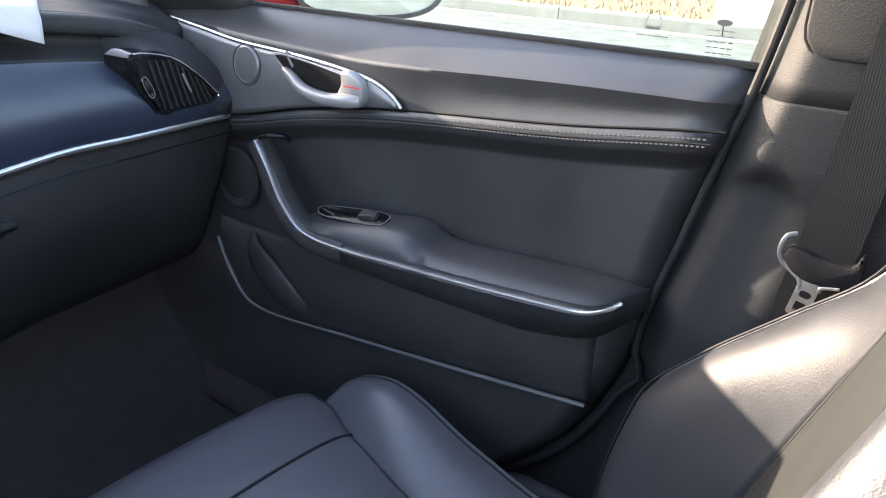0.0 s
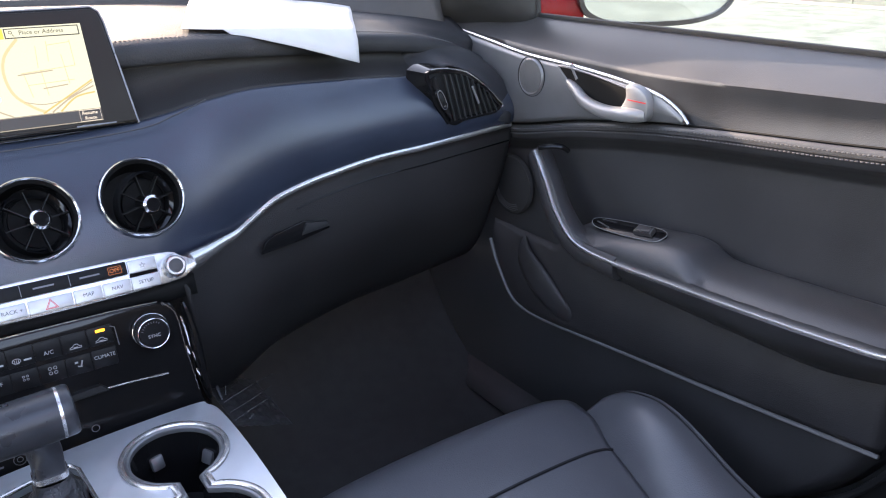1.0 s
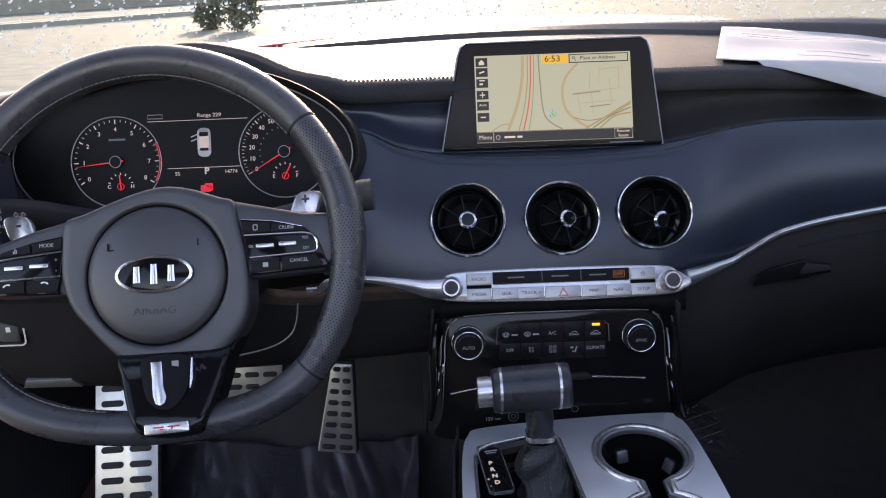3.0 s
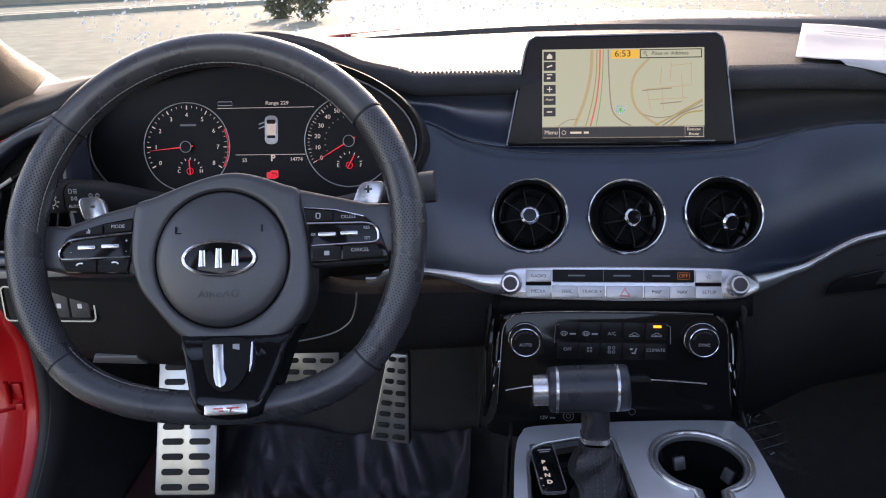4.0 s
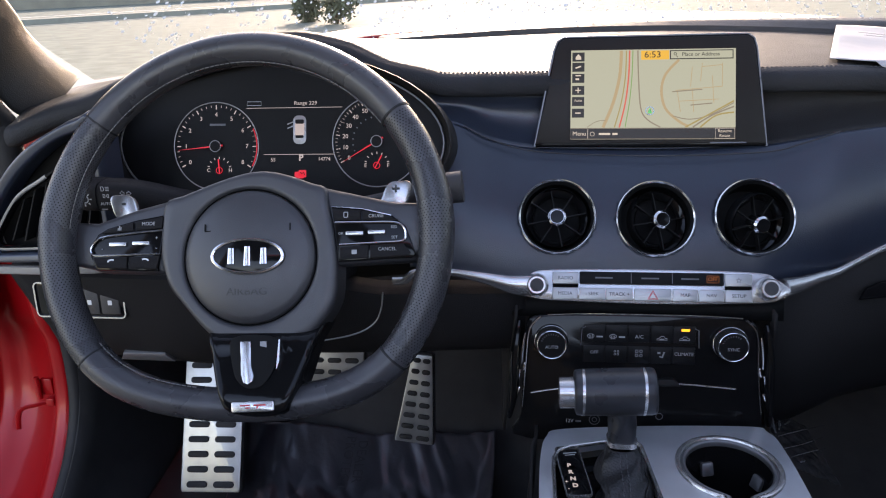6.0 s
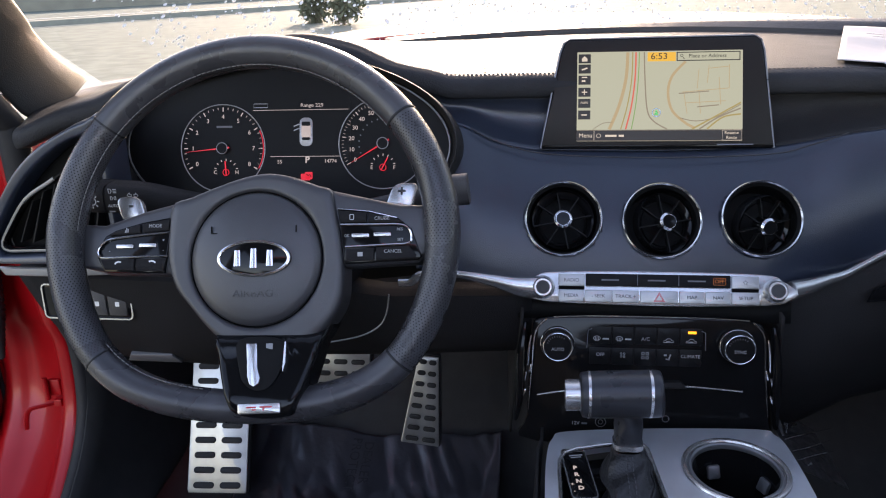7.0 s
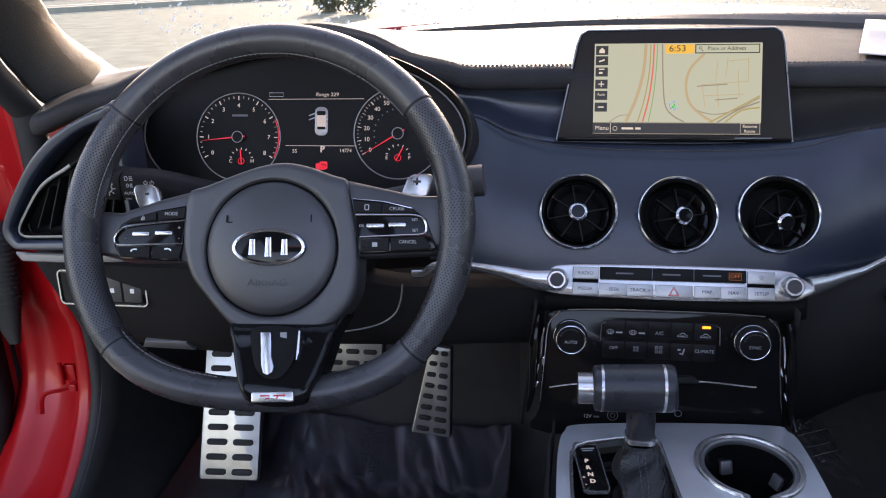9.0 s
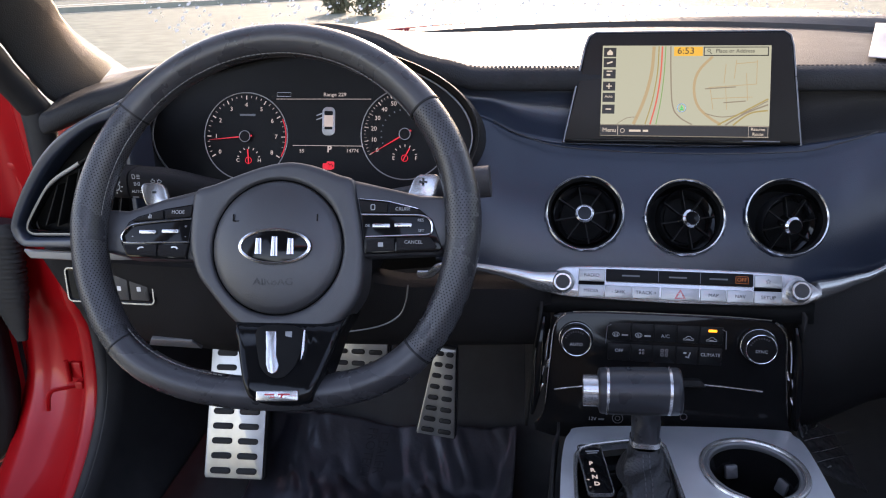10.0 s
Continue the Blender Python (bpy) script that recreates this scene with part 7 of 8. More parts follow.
alone("pillar_front_right", sheet(pillar_right, len(RF) - 1, 20), M_PILLAR, "grey grained windscreen pillar trim", "pillar trim", kind="structure", smooth=60, solid=0.003)
alone("pillar_seal_right", sweep([p + Vector((0.004, 0.002, 0)) for p in RR[24:]], oval(0.006, 0.006, 10), up=(1, 0, 0)), M_RUBBER, "black rubber seal at the front of the side window", "door seal", kind="structure", smooth=60)
PR = spline([(-0.742, 0.153, 0.056), (-0.745, 0.150, 0.062), (-0.745, 0.116, 0.082), (-0.744, 0.084, 0.102), (-0.738, 0.050, 0.126), (-0.728, 0.018, 0.152), (-0.695, -0.12, 0.255), (-0.65, -0.30, 0.375), (-0.60, -0.46, 0.47)], 8)
PL = spline([(-0.745, 0.038, 0.006), (-0.743, 0.038, 0.016), (-0.747, 0.011, 0.033), (-0.751, -0.010, 0.060), (-0.753, -0.027, 0.081), (-0.751, -0.055, 0.113), (-0.741, -0.157, 0.206), (-0.70, -0.32, 0.325), (-0.645, -0.49, 0.44)], 8)


def pillar_left(u, v):
    k = int(round(u * (len(PR) - 1)))
    p = PR[k].lerp(PL[k], v)
    b = math.sin(math.pi * v) ** 0.7
    return p + Vector((0.010 * b, -0.006 * b, 0.006 * b))


alone("pillar_front_left", sheet(pillar_left, len(PR) - 1, 20), M_PILLAR, "grey grained windscreen pillar trim", "pillar trim", kind="structure", smooth=60, solid=0.003)
alone("pillar_seal_left", sweep(spline([(-0.764, 0.012, -0.16), (-0.762, 0.006, -0.08), (-0.758, 0.000, 0.00)], 6) + [p + Vector((-0.012, -0.012, -0.008)) for p in PL[16:]], oval(0.017, 0.018, 12), up=(1, 0, 0)), M_RUBBER, "black rubber seal along the windscreen pillar", "door seal", kind="structure", smooth=60)


def bp_front(z):
    return tab(z, (-0.60, -0.29, -0.27, -0.11, -0.03, 0.045, 0.13, 0.47), (-0.62, -0.606, -0.597, -0.630, -0.650, -0.670, -0.686, -0.74))


def bpil(u, v, z0, z1, push):
    z = z0 + (z1 - z0) * v
    y = bp_front(z) + 0.002 - 0.206 * u + 0.028 * max(0, 1 - u / 0.05)
    x = tab(u, (0, 0.03, 0.08, 0.19, 0.5, 1), (0.772, 0.738, 0.714, 0.698, 0.700, 0.712))
    return Vector((x - push, y, z))


alone("pillar_centre_right", sheet(lambda u, v: bpil(u, v, 0.0368, 0.47, 0.0025), 30, 24), M_PILLAR, "grey grained centre pillar upper trim with a belt slot", "pillar trim", kind="structure", smooth=60, solid=0.003)


def lower_pillar(u, v):
    p = bpil(u, v, -0.30, 0.037, 0.005)
    side = math.exp(-(((u - 0.24) / 0.20) ** 4))
    step = 0.017 / (1 + math.exp((p.z + 0.034 + 0.5 * (u - 0.24) ** 2) / 0.005)) * tab(-p.z, (0.0, 0.06, 0.26), (1, 1, 0.0))
    return Vector((p.x + step * side, p.y, p.z))


alone("pillar_lower_right", sheet(lower_pillar, 50, 110), M_PILLAR, "grey grained centre pillar lower trim", "pillar trim", kind="structure", smooth=70, solid=0.003)
alone("belt_slot_cover", moved(rbox(0.12, 0.22, 0.006, 0.026, 0.003, 0.060, 0.110), on_door(-0.702, 0.077, 0.6985)), M_PILLAR, "grey belt guide cover on the centre pillar", "pillar trim", kind="structure", smooth=50)
cov = [(u + 0.060, v + 0.110) for u, v in rrect(0.122, 0.222, 0.027)]
alone("belt_cover_joint", moved(sweep([(u, v, 0.0015) for u, v in cov], oval(0.0016, 0.0016, 6), closed=True), on_door(-0.702, 0.077, 0.6975)), M_RUBBER, "dark joint round the belt guide cover", "pillar trim", kind="structure")
alone("door_seal", sweep([Vector((0.722, bp_front(z) + 0.006, z)) for z in np.linspace(0.46, -0.30, 50)] + [Vector((0.722, d_rear(z) - 0.012, z)) for z in np.linspace(-0.33, -0.60, 20)], oval(0.0048, 0.0048, 10), up=(-1, 0, 0)), M_RUBBER, "black rubber door seal", "door seal", kind="structure")
alone("sill_trim_right", sheet(lambda u, v: Vector((0.66 + 0.07 * v**0.6, -0.75 + 1.05 * u, -0.60 + 0.09 * v)), 20, 6), M_PLASTIC, "black sill trim", "sill", kind="structure", solid=0.003)
alone("wall_lower_right", sheet(lambda u, v: bpil(u, v, -0.62, -0.295, -0.012), 20, 8), M_LOWER, "dark lower centre pillar trim", "pillar trim", kind="structure", solid=0.003)

# ---------------------------------------------------------------- seat belt
sb = thing("seat_belt", "dark webbing seat belt with a steel tongue hanging at the pillar", "seat belt", (0.67, -0.77, -0.1))
web = spline([(0.690, -0.812, 0.36), (0.684, -0.787, 0.13), (0.676, -0.777, 0.03), (0.671, -0.764, -0.085), (0.674, -0.7595, -0.113), (0.676, -0.754, -0.166), (0.684, -0.735, -0.42)], 10)
part("webbing", sweep(web, [(-0.0006, -0.0245), (0.0006, -0.0245), (0.0006, 0.0245), (-0.0006, 0.0245)], up=(0, -1, 0)), M_WEB, sb, "dark webbing with fine lengthwise ribs")
tm = Matrix(((0, 0, -1, 0.670), (-1, 0, 0, 0), (0, 1, 0, 0), (0, 0, 0, 1)))
body = spline([(0.7385, -0.0825, 0), (0.7534, -0.0855, 0), (0.7650, -0.0885, 0), (0.7870, -0.0890, 0), (0.7933, -0.0775, 0), (0.7965, -0.0830, 0), (0.7970, -0.0975, 0), (0.7906, -0.1085, 0), (0.7673, -0.1130, 0), (0.7492, -0.1110, 0), (0.7374, -0.1030, 0), (0.7310, -0.0940, 0), (0.7330, -0.0860, 0)], 3, True)
tg = part("tongue_body", moved(plate([(p.x, p.y) for p in body][::-1], 0.012, 0.003, -0.003), tm), M_KNEE, sb, "black tongue body")
part("tongue_loop", moved(sweep(spline([(0.7385, -0.0712, 0.004), (0.7310, -0.0745, 0.006), (0.7275, -0.0870, 0.007), (0.7305, -0.0975, 0.006), (0.7374, -0.1030, 0.006), (0.7470, -0.1095, 0.007)], 6), oval(0.0024, 0.0016, 8)), tm), M_BEZEL, tg, "rounded grey shoulder")
part("tongue_shoulder", moved(sweep(spline([(0.7470, -0.1095, 0.007), (0.7500, -0.1150, 0.007), (0.7495, -0.1200, 0.007)], 5), oval(0.0020, 0.0014, 8)), tm), M_STEEL, tg)
part("tongue_shoulder", moved(sweep(spline([(0.7668, -0.1190, 0.007), (0.7690, -0.1140, 0.008), (0.7825, -0.1110, 0.008)], 5), oval(0.0018, 0.0012, 8)), tm), M_STEEL, tg)
lean = Matrix.Translation((0.7553, -0.1295, 0.004)) @ Matrix.Rotation(radians(-11), 4, "Z")
part("tongue_blade", moved(holed(rrect(0.0185, 0.0360, 0.003), [rrect(0.0105, 0.0068, 0.0032, 4, 0.0004, 0.0050), rrect(0.0092, 0.0090, 0.0012, 4, 0.0, -0.0078)], 0.003), tm @ lean), M_STEEL, tg, "steel tongue blade with two holes")

# ---------------------------------------------------------------- passenger seat
seat = thing("passenger_seat", "black leather sports seat with ribbed inserts, its backrest in the sun", "car seat", (0.375, -0.5, -0.55))
SX = 0.380


def seam_x(y):
    return tab(-y, (0.15, 0.243, 0.313, 0.469, 0.72), (0.205, 0.198, 0.168, 0.138, 0.130))


def crown(y):
    """Height of the cushion's middle."""
    return tab(-y, (0.17, 0.19, 0.22, 0.30, 0.45, 0.72), (-0.440, -0.418, -0.409, -0.410, -0.436, -0.490))


def cushion(u, v):
    """The middle of the cushion: u across from -1 to 1, v from front to back."""
    y = -0.176 - 0.54 * v
    return Vector((SX + seam_x(y) * u, y + 0.006 * (1 - u * u), crown(y) - 0.010 * abs(u) ** 8 + 0.004 * math.cos(u * 1.5)))


def bolster(sgn, u, v):
    """A side roll of the cushion: u from the seam outwards, v from its rounded front end to the back."""
    y = -0.236 - 0.486 * v
    a, b = seam_x(y), 0.276
    nose = math.sqrt(max(0.0, 1 - max(0.0, 1 - v / 0.20) ** 2))
    roll = math.sin(math.pi * tab(u, (0, 0.45, 0.75, 1.0), (0.0, 0.42, 0.62, 0.86))) ** 0.8
    rise = tab(v, (0, 0.1, 0.25, 0.45, 0.64, 1), (0.040, 0.050, 0.058, 0.046, 0.038, 0.050))
    drop = 0.075 * tab(u, (0.62, 1.0), (0, 1)) ** 1.6
    x = a + (b - a) * u * (0.45 + 0.55 * nose)
    return Vector((SX + sgn * x, y - 0.020 * u * (1 - nose), crown(y) - 0.014 + rise * roll * (0.35 + 0.65 * nose) - drop))


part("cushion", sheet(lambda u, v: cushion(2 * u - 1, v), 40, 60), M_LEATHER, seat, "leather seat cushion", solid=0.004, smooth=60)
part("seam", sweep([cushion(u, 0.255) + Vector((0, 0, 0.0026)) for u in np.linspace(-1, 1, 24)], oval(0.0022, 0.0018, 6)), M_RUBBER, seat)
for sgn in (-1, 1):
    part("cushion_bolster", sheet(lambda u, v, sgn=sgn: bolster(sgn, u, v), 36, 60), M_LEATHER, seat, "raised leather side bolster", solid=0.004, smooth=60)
    part("seam", sweep([bolster(sgn, 0.0, v) + Vector((0, 0, 0.0030)) for v in np.linspace(0.0, 1, 40)], oval(0.0016, 0.0016, 6)), M_RUBBER, seat)
    part("bolster_piping", sweep([bolster(sgn, 0.66, v) + Vector((0, 0, 0.0036)) for v in np.linspace(0.0, 1, 50)], oval(0.0022, 0.0020, 8)), M_LEATHER, seat, "leather piping")
    part("bolster_groove", sweep([bolster(sgn, 0.615, v) + Vector((0, 0, 0.0026)) for v in np.linspace(0.0, 1, 50)], oval(0.0012, 0.0012, 6)), M_RUBBER, seat)
    part("cushion_side", sheet(lambda u, v, sgn=sgn: bolster(sgn, 1.0, u) + Vector((-sgn * 0.01 * v, 0, -0.12 * v)), 30, 4), M_PLASTIC, seat, "black seat side shield", solid=0.004)
part("cushion_front", sheet(lambda u, v: cushion(2 * u - 1, 0.0) + Vector((0, -0.03 * v + 0.010 * math.sin(math.pi * v), -0.14 * v)), 40, 6), M_LEATHER, seat, solid=0.004)
part("seat_base", box(SX - 0.20, SX + 0.20, -0.62, -0.26, -0.60, -0.53), M_LOWER, seat)


def back(u, v):
    """u across, v from the cushion up to the shoulder."""
    z = -0.44 + 0.66 * v
    x = -0.262 + 0.524 * u
    wide = tab(z, (-0.44, -0.25, -0.10, 0.05, 0.22), (0.97, 1.0, 0.86, 0.62, 0.50))
    d = abs(x)
    y0 = -0.712 - 0.33 * (z + 0.44)
    bol = max(0.0, min(1.0, (d - 0.135) / 0.10))
    rise = tab(z, (-0.44, -0.33, -0.26, -0.19, -0.12, -0.06, 0.03), (0.100, 0.125, 0.130, 0.100, 0.056, 0.020, 0.008))
    y = y0 + rise * math.sin(bol * math.pi / 2) ** 1.2 - 0.06 * max(0, (d - 0.235) / 0.027) ** 2 * 0.5
    return Vector((SX + x * wide, y, z))


part("backrest", sheet(lambda u, v: back(0.235 + 0.53 * u, v), 30, 50), M_PERF, seat, "ribbed leather backrest insert", solid=0.004, smooth=60)
for a, b in ((0.0, 0.235), (0.765, 1.0)):
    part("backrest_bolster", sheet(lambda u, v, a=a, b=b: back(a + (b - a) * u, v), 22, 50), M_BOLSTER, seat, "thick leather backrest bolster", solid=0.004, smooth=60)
for u in (0.235, 0.765):
    part("seam", sweep([back(u, v) + Vector((0, 0.001, 0)) for v in np.linspace(0, 1, 50)], oval(0.0022, 0.0018, 6)), M_RUBBER, seat)
part("piping", sweep([back(0.975, v) + Vector((0.004, 0.004, 0.003)) for v in np.linspace(0, 1, 60)], oval(0.0026, 0.0026, 8)), M_LEATHER, seat, "leather piping")
part("piping_groove", sweep([back(0.950, v) + Vector((0.001, 0.0045, 0.002)) for v in np.linspace(0, 1, 60)], oval(0.0014, 0.0014, 6)), M_RUBBER, seat)
part("back_shell", sheet(lambda u, v: back(u, v) + Vector((0, -0.10 - 0.03 * math.sin(math.pi * u), 0)), 24, 20), M_PLASTIC, seat, solid=0.004)
part("back_side", sheet(lambda u, v: back(1.0, v).lerp(back(1.0, v) + Vector((0, -0.10, 0)), u), 4, 30), M_LEATHER, seat, solid=0.004)

# ---------------------------------------------------------------- paper on the dash
def sheet_of_paper(u, v):
    """u along the long side, v from the far edge to the near one; the near right corner droops over the edge."""
    n = Vector((0.198 + 0.214 * u, tab(u, (0, 0.23, 0.47, 0.75, 1), (0.064, 0.046, 0.034, 0.036, 0.046)), tab(u, (0, 0.23, 0.47, 0.75, 1), (0.076, 0.069, 0.056, 0.040, 0.022))))
    f = Vector((0.288 + 0.252 * u, 0.30, 0.095 - 0.020 * u))
    p = n.lerp(f, 1 - v)

    def rest(x, y):
        return pad_z(x) + 0.0085 + (cowl_z(x) - pad_z(x)) * max(0, (y - pad_y(x)) / (cowl_y(x) - pad_y(x)))

    e = pad_y(p.x) + 0.014
    if n.y < e and p.y < e:
        t = (p.y - n.y) / (e - n.y)
        z = n.z + (rest(p.x, e) - n.z) * math.sin(t * math.pi / 2)
    else:
        t = max(0.0, (p.y - e) / (f.y - e))
        z = rest(p.x, p.y) + max(0.0, f.z - rest(f.x, f.y)) * t * t
    fold = 0.005 * max(0, 1 - abs(v - 0.36) / 0.2) * (0.3 + 0.7 * u)
    return Vector((p.x, p.y - (0.004 if z < rest(p.x, e) - 0.01 else 0), z + fold + 0.001 * math.sin(9 * u + 4 * v)))


pt = thing("paper_sheet", "folded white printed paper sheet lying on the dash top", "paper", (0.35, 0.17, 0.08))
part("page", sheet(sheet_of_paper, 30, 30), M_PAPER, pt, smooth=60, solid=0.0004)
M_FAINT = mat("faint_grey_print", (0.20, 0.20, 0.23), 0.8, vary=0.0)
for u0, u1, v0, w in ((0.46, 0.60, 0.60, 0.0022), (0.62, 0.82, 0.615, 0.0022), (0.12, 0.80, 0.22, 0.0010), (0.15, 0.86, 0.30, 0.0010), (0.40, 0.88, 0.74, 0.0010)):
    part("print_line", sweep([sheet_of_paper(u, v0 + 0.05 * u) + Vector((0, 0, 0.0006)) for u in np.linspace(u0, u1, 14)], [(-w / 2, 0), (w / 2, 0), (w / 2, 0.0002), (-w / 2, 0.0002)]), M_FAINT, pt)

# ---------------------------------------------------------------- driver's doorway and open door
jamb = [(-0.775, 0.000, 0.06), (-0.778, 0.020, -0.10), (-0.780, 0.030, -0.24), (-0.780, 0.046, -0.30), (-0.780, 0.034, -0.397), (-0.780, -0.021, -0.475), (-0.778, -0.11, -0.525), (-0.775, -0.30, -0.55), (-0.775, -0.70, -0.56)]
js = spline(jamb, 8)


def jamb_skin(u, v):
    """Painted channel of the doorway, from the seal outwards."""
    flat = max(0.0, u - 0.6) / 0.4
    dx = tab(v, (0, 0.08, 0.25, 0.6, 0.85, 1), (0.004, -0.012, -0.034, -0.085, -0.120, -0.150))
    dy = tab(v, (0, 0.08, 0.25, 0.6, 0.85, 1), (0.000, -0.004, 0.022, 0.040, 0.030, 0.055)) * (1 - 0.7 * flat)
    dz = -0.05 * v * max(0, u - 0.55) - 0.020 * math.sin(math.pi * v) * flat
    return js[int(round(u * (len(js) - 1)))] + Vector((dx, dy, dz))


alone("door_jamb", sheet(jamb_skin, len(js) - 1, 30), M_RED, "glossy red painted door jamb", "door jamb", kind="structure", solid=0.003, smooth=60)
alone("body_side_left", join(box(-0.90, -0.865, 0.10, 1.2, -0.70, -0.02)), M_RED, "red front wing behind the open door", "car body", kind="structure")
alone("body_side_right", box(0.79, 0.81, -2.6, -0.70, -0.66, 0.035), M_RED, "red car flank behind the passenger door", "car body", kind="structure")
alone("rocker_left", sweep([(-0.835, 0.10, -0.585), (-0.835, -0.3, -0.60), (-0.835, -0.9, -0.60)], oval(0.045, 0.06, 16, 2.6), up=(0, 0, 1)), M_RED, "red painted sill below the doorway", "sill", kind="structure")
alone("door_seal_left", sweep([p + Vector((0.010, 0.002, 0)) for p in js], oval(0.009, 0.010, 10), up=(1, 0, 0)), M_RUBBER, "black rubber doorway seal", "door seal", kind="structure", smooth=60)
KS = js[14:]
alone("kick_panel_left", sheet(lambda u, v: KS[int(round(u * (len(KS) - 1)))] + Vector((0.018 + 0.055 * math.sin(v * 1.5), 0.40 * v, 0.01 - 0.02 * v)), len(KS) - 1, 10), M_RUBBER, "dark kick panel beside the footrest", "trim panel", kind="structure", solid=0.003, smooth=60)
alone("footwell_clip", moved(rbox(0.050, 0.020, 0.010, 0.008, 0.004), Matrix.Translation((0.714, 0.385, -0.395)) @ Matrix.Rotation(radians(-90), 4, "Y") @ Matrix.Rotation(radians(70), 4, "Z")), M_PILLAR, "small grey clip on the passenger kick panel", "trim clip", smooth=50)
alone("kick_panel_right", sheet(lambda u, v: Vector((0.716, 0.10 + 0.32 * u, -0.62 + 0.55 * v)), 10, 10), M_LOWER, "dark kick panel in the passenger footwell", "trim panel", kind="structure", solid=0.003)
dd = thing("driver_door", "open red driver's door with a black inner panel", "car door", (-0.86, 0.10, -0.3))
DA = radians(62)
dm = Matrix(((-math.sin(DA), 0, math.cos(DA), -0.890), (-math.cos(DA), 0, -math.sin(DA), 0.070), (0, 1, 0, 0), (0, 0, 0, 1)))
edge = spline([(0.016, 0.040, 0), (0.014, -0.15, 0), (0.014, -0.385, 0), (0.019, -0.443, 0), (0.035, -0.500, 0), (0.060, -0.530, 0), (0.100, -0.552, 0), (0.20, -0.565, 0), (0.60, -0.570, 0), (1.02, -0.565, 0), (1.06, -0.50, 0), (1.07, -0.2, 0), (1.06, 0.040, 0), (0.5, 0.046, 0)], 5, True)
edge = [(p.x, p.y) for p in edge]
part("door_shell", moved(plate(edge, 0.085, 0.012, -0.110), dm), M_RED, dd, "red door shell", smooth=50)
part("inner_panel", moved(plate(inset(edge, 0.022), 0.050, 0.014, -0.026), dm), M_KNEE, dd, "black inner door panel", smooth=50)
part("seal", moved(sweep([(u, v, -0.028) for u, v in inset(edge, 0.012)], oval(0.004, 0.005, 8), closed=True), dm), M_RUBBER, dd)
part("outer_seal", moved(sweep([(u - 0.006, v - 0.002, -0.045) for u, v in edge[:32]], oval(0.008, 0.008, 8)), dm), M_RUBBER, dd, "black rubber strip at the door edge")
part("window_frame", moved(sweep(spline([(0.03, 0.03, -0.05), (0.16, 0.15, -0.055), (0.42, 0.36, -0.09), (0.7, 0.45, -0.12)], 8), oval(0.022, 0.016, 10), up=(0, 0, 1)), dm), M_RED, dd, "red window frame")
hg = thing("hinge_assembly", "red painted hinge and check strap in the doorway", "hinge", (-0.83, 0.04, -0.36))
part("hinge_leaf", moved(rbox(0.018, 0.026, 0.006, 0.003, 0.0015), Matrix.Translation((-0.815, 0.052, -0.366)) @ Matrix.Rotation(radians(90), 4, "X")), M_RED, hg)
part("hinge_leaf", moved(rbox(0.012, 0.012, 0.012, 0.003, 0.0015), Matrix.Translation((-0.806, 0.046, -0.384)) @ Matrix.Rotation(radians(90), 4, "X")), M_RED, hg)
part("hinge_pin", sweep([(-0.824, 0.042, -0.382), (-0.824, 0.042, -0.348)], oval(0.0035, 0.0035, 10), up=(0, 1, 0)), M_RED, hg)
part("check_strap", sweep(spline([(-0.808, 0.046, -0.388), (-0.826, 0.034, -0.388), (-0.846, 0.024, -0.392), (-0.852, 0.020, -0.420)], 5), oval(0.0022, 0.0034, 8)), M_RED, hg)
# black rubber boot, shaped to fill the shaded gap between jamb and door too
gt = thing("gap_shade_gaiter", "ribbed black rubber gaiter, also standing for the shade between jamb and door", "rubber gaiter", (-0.87, 0.03, -0.25))
rib = [Vector((-0.880 - 0.004 * math.sin(3 * t), 0.036, -0.135 - 0.180 * t)) for t in np.linspace(0, 1, 60)]
part("mounting_flange", moved(rbox(0.036, 0.030, 0.010, 0.006, 0.002), Matrix.Translation((-0.862, 0.072, -0.150)) @ Matrix.Rotation(radians(90), 4, "X")), M_RUBBER, gt)
part("gaiter", sweep(rib, oval(0.034, 0.018, 18, 2.4), up=(0, 1, 0), scale=lambda t: tab(t, (0, 0.1, 0.55, 0.8, 1), (0.8, 1.0, 0.85, 0.55, 0.25)) * (1 + 0.05 * math.sin(150 * t))), M_RUBBER, gt, smooth=70)
uh = thing("upper_hinge", "red painted upper door hinge in the doorway", "hinge", (-0.84, 0.05, -0.07))
part("hinge_leaf", moved(rbox(0.030, 0.009, 0.012, 0.003, 0.0015), Matrix.Translation((-0.842, 0.064, -0.063)) @ Matrix.Rotation(radians(90), 4, "X")), M_RED, uh)
part("hinge_post", moved(rbox(0.008, 0.042, 0.012, 0.003, 0.0015), Matrix.Translation((-0.846, 0.066, -0.086)) @ Matrix.Rotation(radians(90), 4, "X")), M_RED, uh)

# ---------------------------------------------------------------- shell of the cabin behind and above
def liner(x0, x1, y0, y1):
    return sheet(lambda u, v: (lambda x: Vector((x, y0 + (y1 - y0) * v, 0.50 + 0.02 * math.cos(x * 2.18))))(x0 + (x1 - x0) * u), 8, 6)


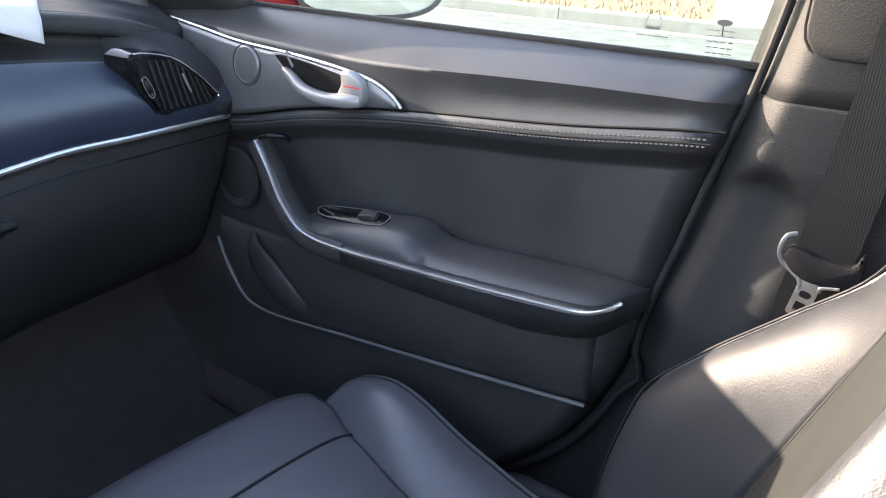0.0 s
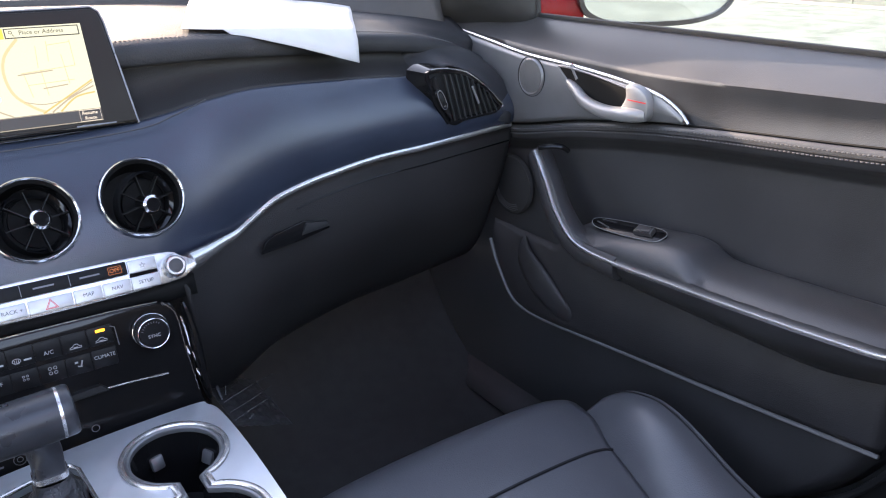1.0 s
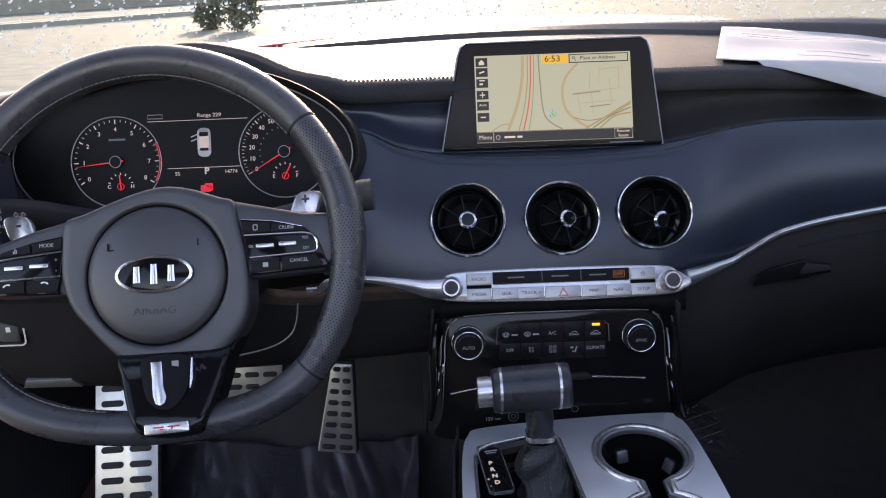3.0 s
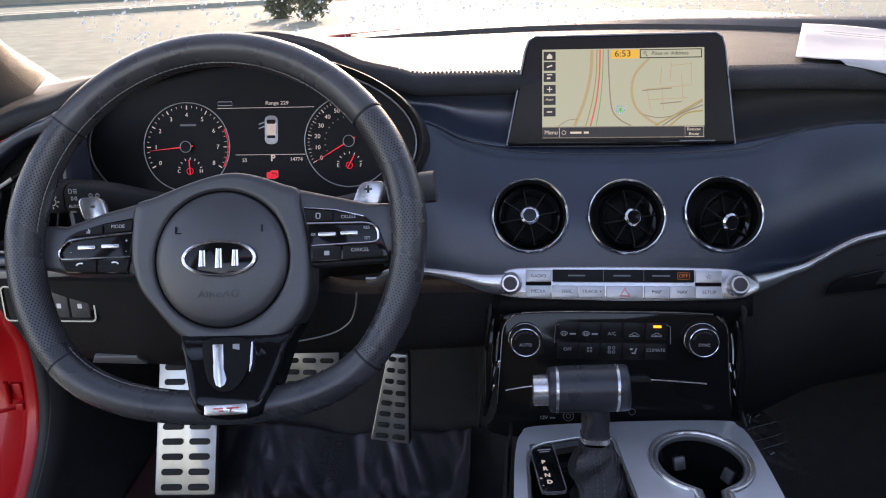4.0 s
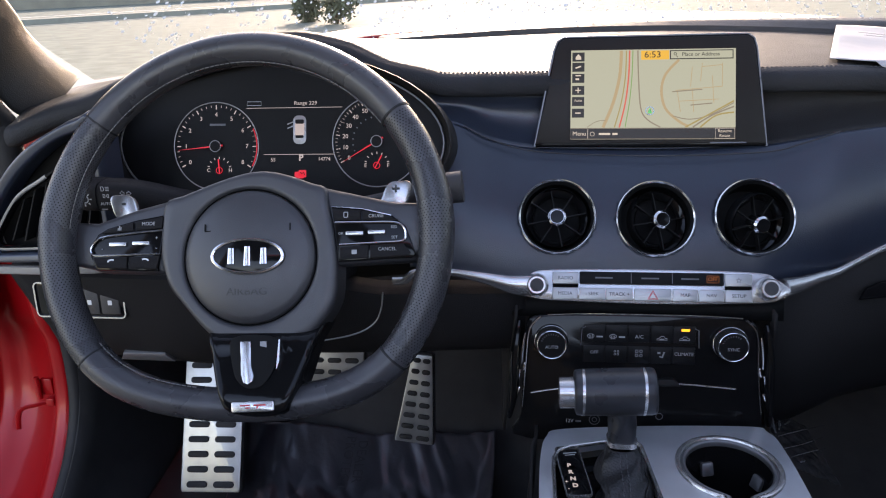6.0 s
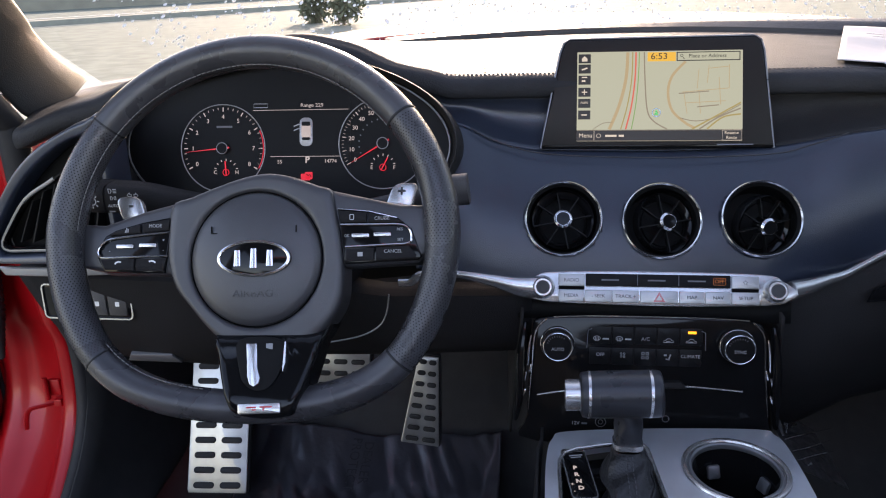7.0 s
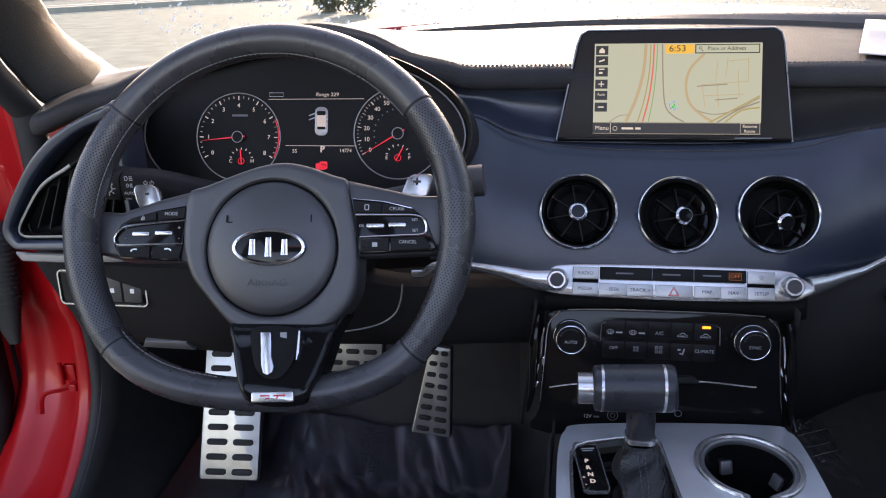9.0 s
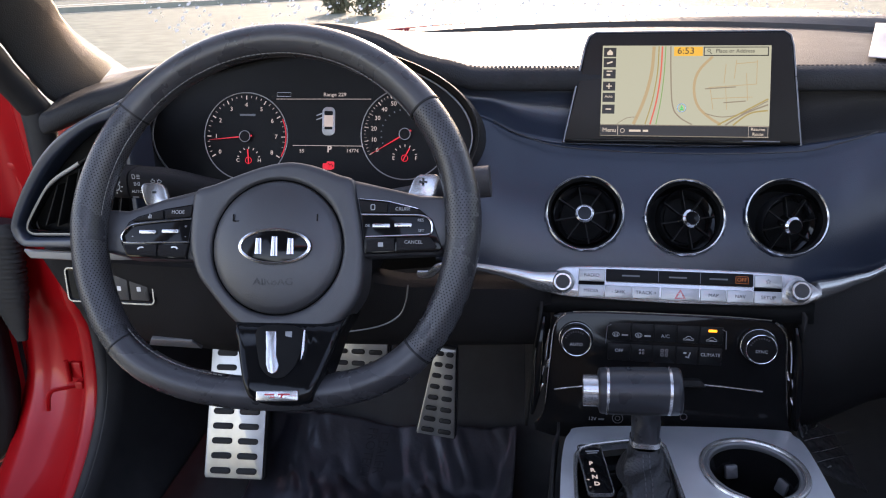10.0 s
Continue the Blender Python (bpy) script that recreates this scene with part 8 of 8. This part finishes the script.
RX, RY0, RY1 = 0.45, -0.52, -1.35  # unseen roof opening, added to let sky light into the cabin
alone("ceiling", join(liner(-0.72, 0.72, -0.40, RY0), liner(-0.72, 0.72, RY1, -1.75), liner(-0.72, -RX, RY0, RY1), liner(RX, 0.72, RY0, RY1)), M_HEAD, "grey fabric headliner with an unseen opening added to let in sky light", "ceiling", kind="structure", solid=0.02)
# unseen wall, raised to keep bright sky out of the gloss panel's reflection
alone("wall_rear", box(-0.76, 0.76, -1.78, -1.74, -0.62, 0.22), M_LOWER, "unseen dark wall closing the cabin's rear, raised to darken reflections", "wall", kind="structure")
alone("wall_rear_right", box(0.735, 0.765, -1.74, -0.90, -0.62, 0.07), M_LOWER, "dark rear door", "wall", kind="structure")
alone("wall_rear_left", box(-0.765, -0.735, -1.74, -0.80, -0.62, 0.07), M_LOWER, "dark rear door", "wall", kind="structure")
alone("pillar_centre_left", box(-0.765, -0.725, -0.86, -0.74, -0.62, 0.50), M_PILLAR, "grey centre pillar trim", "pillar trim", kind="structure")
# the roof carries the same added light opening as the headliner
alone("roof", join(box(-0.74, 0.74, RY0, -0.38, 0.545, 0.565), box(-0.74, 0.74, -1.78, RY1, 0.545, 0.565), box(-0.74, -RX, RY1, RY0, 0.545, 0.565), box(RX, 0.74, RY1, RY0, 0.545, 0.565)), M_RED, "red roof panel with the same added light opening", "car body", kind="structure")
alone("bulkhead", sheet(lambda u, v: (lambda x: Vector((x, max(cowl_y(x), 0.14) + 0.035, -0.32 + (cowl_z(x) + 0.285) * v)))(-0.77 + 1.5 * u), 24, 4), M_LOWER, "dark bulkhead behind the dash", "wall", kind="structure", solid=0.01)
alone("windscreen", sheet(lambda u, v: (lambda x: Vector((x * (1 - 0.10 * v), cowl_y(x) + 0.01 - 0.80 * v - 0.03 * v * (x / 0.6) ** 2, cowl_z(x) + 0.004 + foot_rise(x) * (1 - v) + 0.41 * v)))(-0.745 + 1.49 * u), 30, 14), M_GLASS, "dusty windscreen", "windscreen", kind="structure", smooth=80)
spots = []
for k in range(1500):
    u, v = random.random(), random.random() * 0.30
    x = -0.66 + 1.22 * u
    p = Vector((x * (1 - 0.10 * v), cowl_y(x) + 0.007 - 0.80 * v - 0.03 * v * (x / 0.6) ** 2, cowl_z(x) + 0.004 + foot_rise(x) * (1 - v) + 0.41 * v))
    r = random.uniform(0.0006, 0.0026)
    s = random.uniform(1.0, 2.2)
    m = Matrix.Translation(p) @ Matrix.Rotation(radians(27), 4, "X")
    spots.append(moved(plate([(r * math.cos(a), r * s * math.sin(a)) for a in np.linspace(0, 5.24, 6)], 0.0003), m))
tagged(alone("water_spots", join(*spots), M_DROP, "dried pale water spots on the windscreen", "water spots"), kind="stuff")


def bonnet(u, v):
    x = -0.80 + 1.60 * u
    d = abs(x) / 0.8
    return Vector((x, cowl_y(x * 0.78) + 0.07 + (1.15 - 0.25 * d * d) * v, cowl_z(x * 0.78) - 0.001 + 0.022 * math.sin(min(1, v * 2.2) * math.pi / 2) - 0.16 * v * v - 0.05 * d**4))


alone("bonnet", sheet(bonnet, 40, 24), M_RED, "red car bonnet beyond the windscreen", "car bonnet", smooth=80, solid=0.004)

# ---------------------------------------------------------------- outside
GZ = -0.92
alone("ground", box(-600, 600, -600, 600, GZ - 0.3, GZ), M_ASPHALT, "pale sunlit asphalt", "ground", kind="structure", smooth=0)
kb2 = thing("kerb", "pale concrete kerb along the road", "kerb", (13.2, 0, GZ), kind="structure")
for k in range(-4, 8):
    part("kerb_stone", plate([(13.0, 3.02 * k), (13.35, 3.02 * k), (13.35, 3.02 * k + 3.0), (13.0, 3.02 * k + 3.0)], 0.24, 0.04, GZ), M_CONC, kb2, smooth=20)
part("gutter", plate([(12.4, -12), (12.99, -12), (12.99, 24), (12.4, 24)], 0.02, 0.005, GZ), M_CONC, kb2)
alone("verge", box(13.35, 60, -40, 60, GZ, GZ + 0.21), M_GRASS, "dry tan verge behind the kerb", "grass", kind="stuff")
blades = []
for k in range(2600):
    x, y = 13.5 + random.random() ** 1.5 * 12, -4 + 26 * random.random()
    h, a = random.uniform(0.05, 0.16), random.uniform(0, 6.28)
    c, s = math.cos(a) * 0.02, math.sin(a) * 0.02
    n = 3 * k
    blades.append(([(x - c, y - s, GZ + 0.20), (x + c, y + s, GZ + 0.16), (x + random.uniform(-0.06, 0.06), y + random.uniform(-0.06, 0.06), GZ + 0.21 + h)], [(0, 1, 2)]))
alone("dry_grass", join(*blades), M_BLADE, "dry tan grass tufts", "grass", kind="stuff", smooth=0)
bx = thing("utility_box", "white painted utility box behind the kerb", "utility box", (13.9, 2.6, GZ))
part("cabinet", plate([(13.5, 1.6), (14.4, 1.6), (14.4, 3.35), (13.5, 3.35)], 1.5, 0.03, GZ + 0.19), M_POST, bx, smooth=20)
part("lid", plate([(13.45, 1.55), (14.45, 1.55), (14.45, 3.4), (13.45, 3.4)], 0.06, 0.02, GZ + 1.69), M_POST, bx, smooth=20)
KL = Matrix.Translation((-13.88, 19.46, 0)) @ Matrix.Rotation(radians(-34.7), 4, "Z")
alone("kerb_left", moved(box(-0.45, 0.0, -22, 45, GZ, GZ + 0.16), KL), M_CONC, "pale kerb along the far side of the lot", "kerb", kind="structure")
alone("kerb_gutter_left", moved(box(0.0, 0.5, -22, 45, GZ, GZ + 0.01), KL), M_CONC, "pale gutter below the kerb", "kerb", kind="structure")
alone("road_line", moved(box(-5.6, -5.4, -22, 45, GZ + 0.004, GZ + 0.008), KL), M_PAINTLINE, "white painted road line", "road line", kind="structure")
alone("far_wall", moved(box(-14.3, -14, -40, 60, GZ, GZ + 1.6), KL), M_FENCE, "long pale wall across the road", "wall", kind="structure")


def shrub(px, py, h, seed):
    r = random.Random(seed)
    o = thing("shrub", "small dark green shrub by the road", "shrub", (px, py, GZ))
    stems = []
    tips = []
    for k in range(7):
        a, l = r.uniform(0, 6.28), r.uniform(0.5, 1.0) * h
        top = Vector((px + math.cos(a) * l * 0.35, py + math.sin(a) * l * 0.35, GZ + l))
        stems.append(sweep([Vector((px, py, GZ)), Vector((px, py, GZ + l * 0.5)).lerp(top, 0.4), top], oval(0.03, 0.03, 6), up=(0, 1, 0), scale=lambda t: 1 - 0.7 * t))
        tips.append(top)
    part("stems", join(*stems), M_BARK, o)
    leaves = []
    for k in range(900):
        c = tips[r.randrange(len(tips))] + Vector((r.gauss(0, 0.17), r.gauss(0, 0.17), r.gauss(-0.1, 0.22))) * h
        d = Vector((r.uniform(-1, 1), r.uniform(-1, 1), r.uniform(-1, 1))) * 0.09
        e = d.cross(Vector((r.uniform(-1, 1), r.uniform(-1, 1), r.uniform(-1, 1)))).normalized() * 0.035
        leaves.append(([c - d, c + e, c + d, c - e], [(0, 1, 2, 3)]))
    part("leaves", join(*leaves), M_LEAF, o, smooth=0)["kind"] = "stuff"


shrub(-4.6, 17.6, 0.78, 3)
shrub(-5.6, 18.6, 0.6, 4)
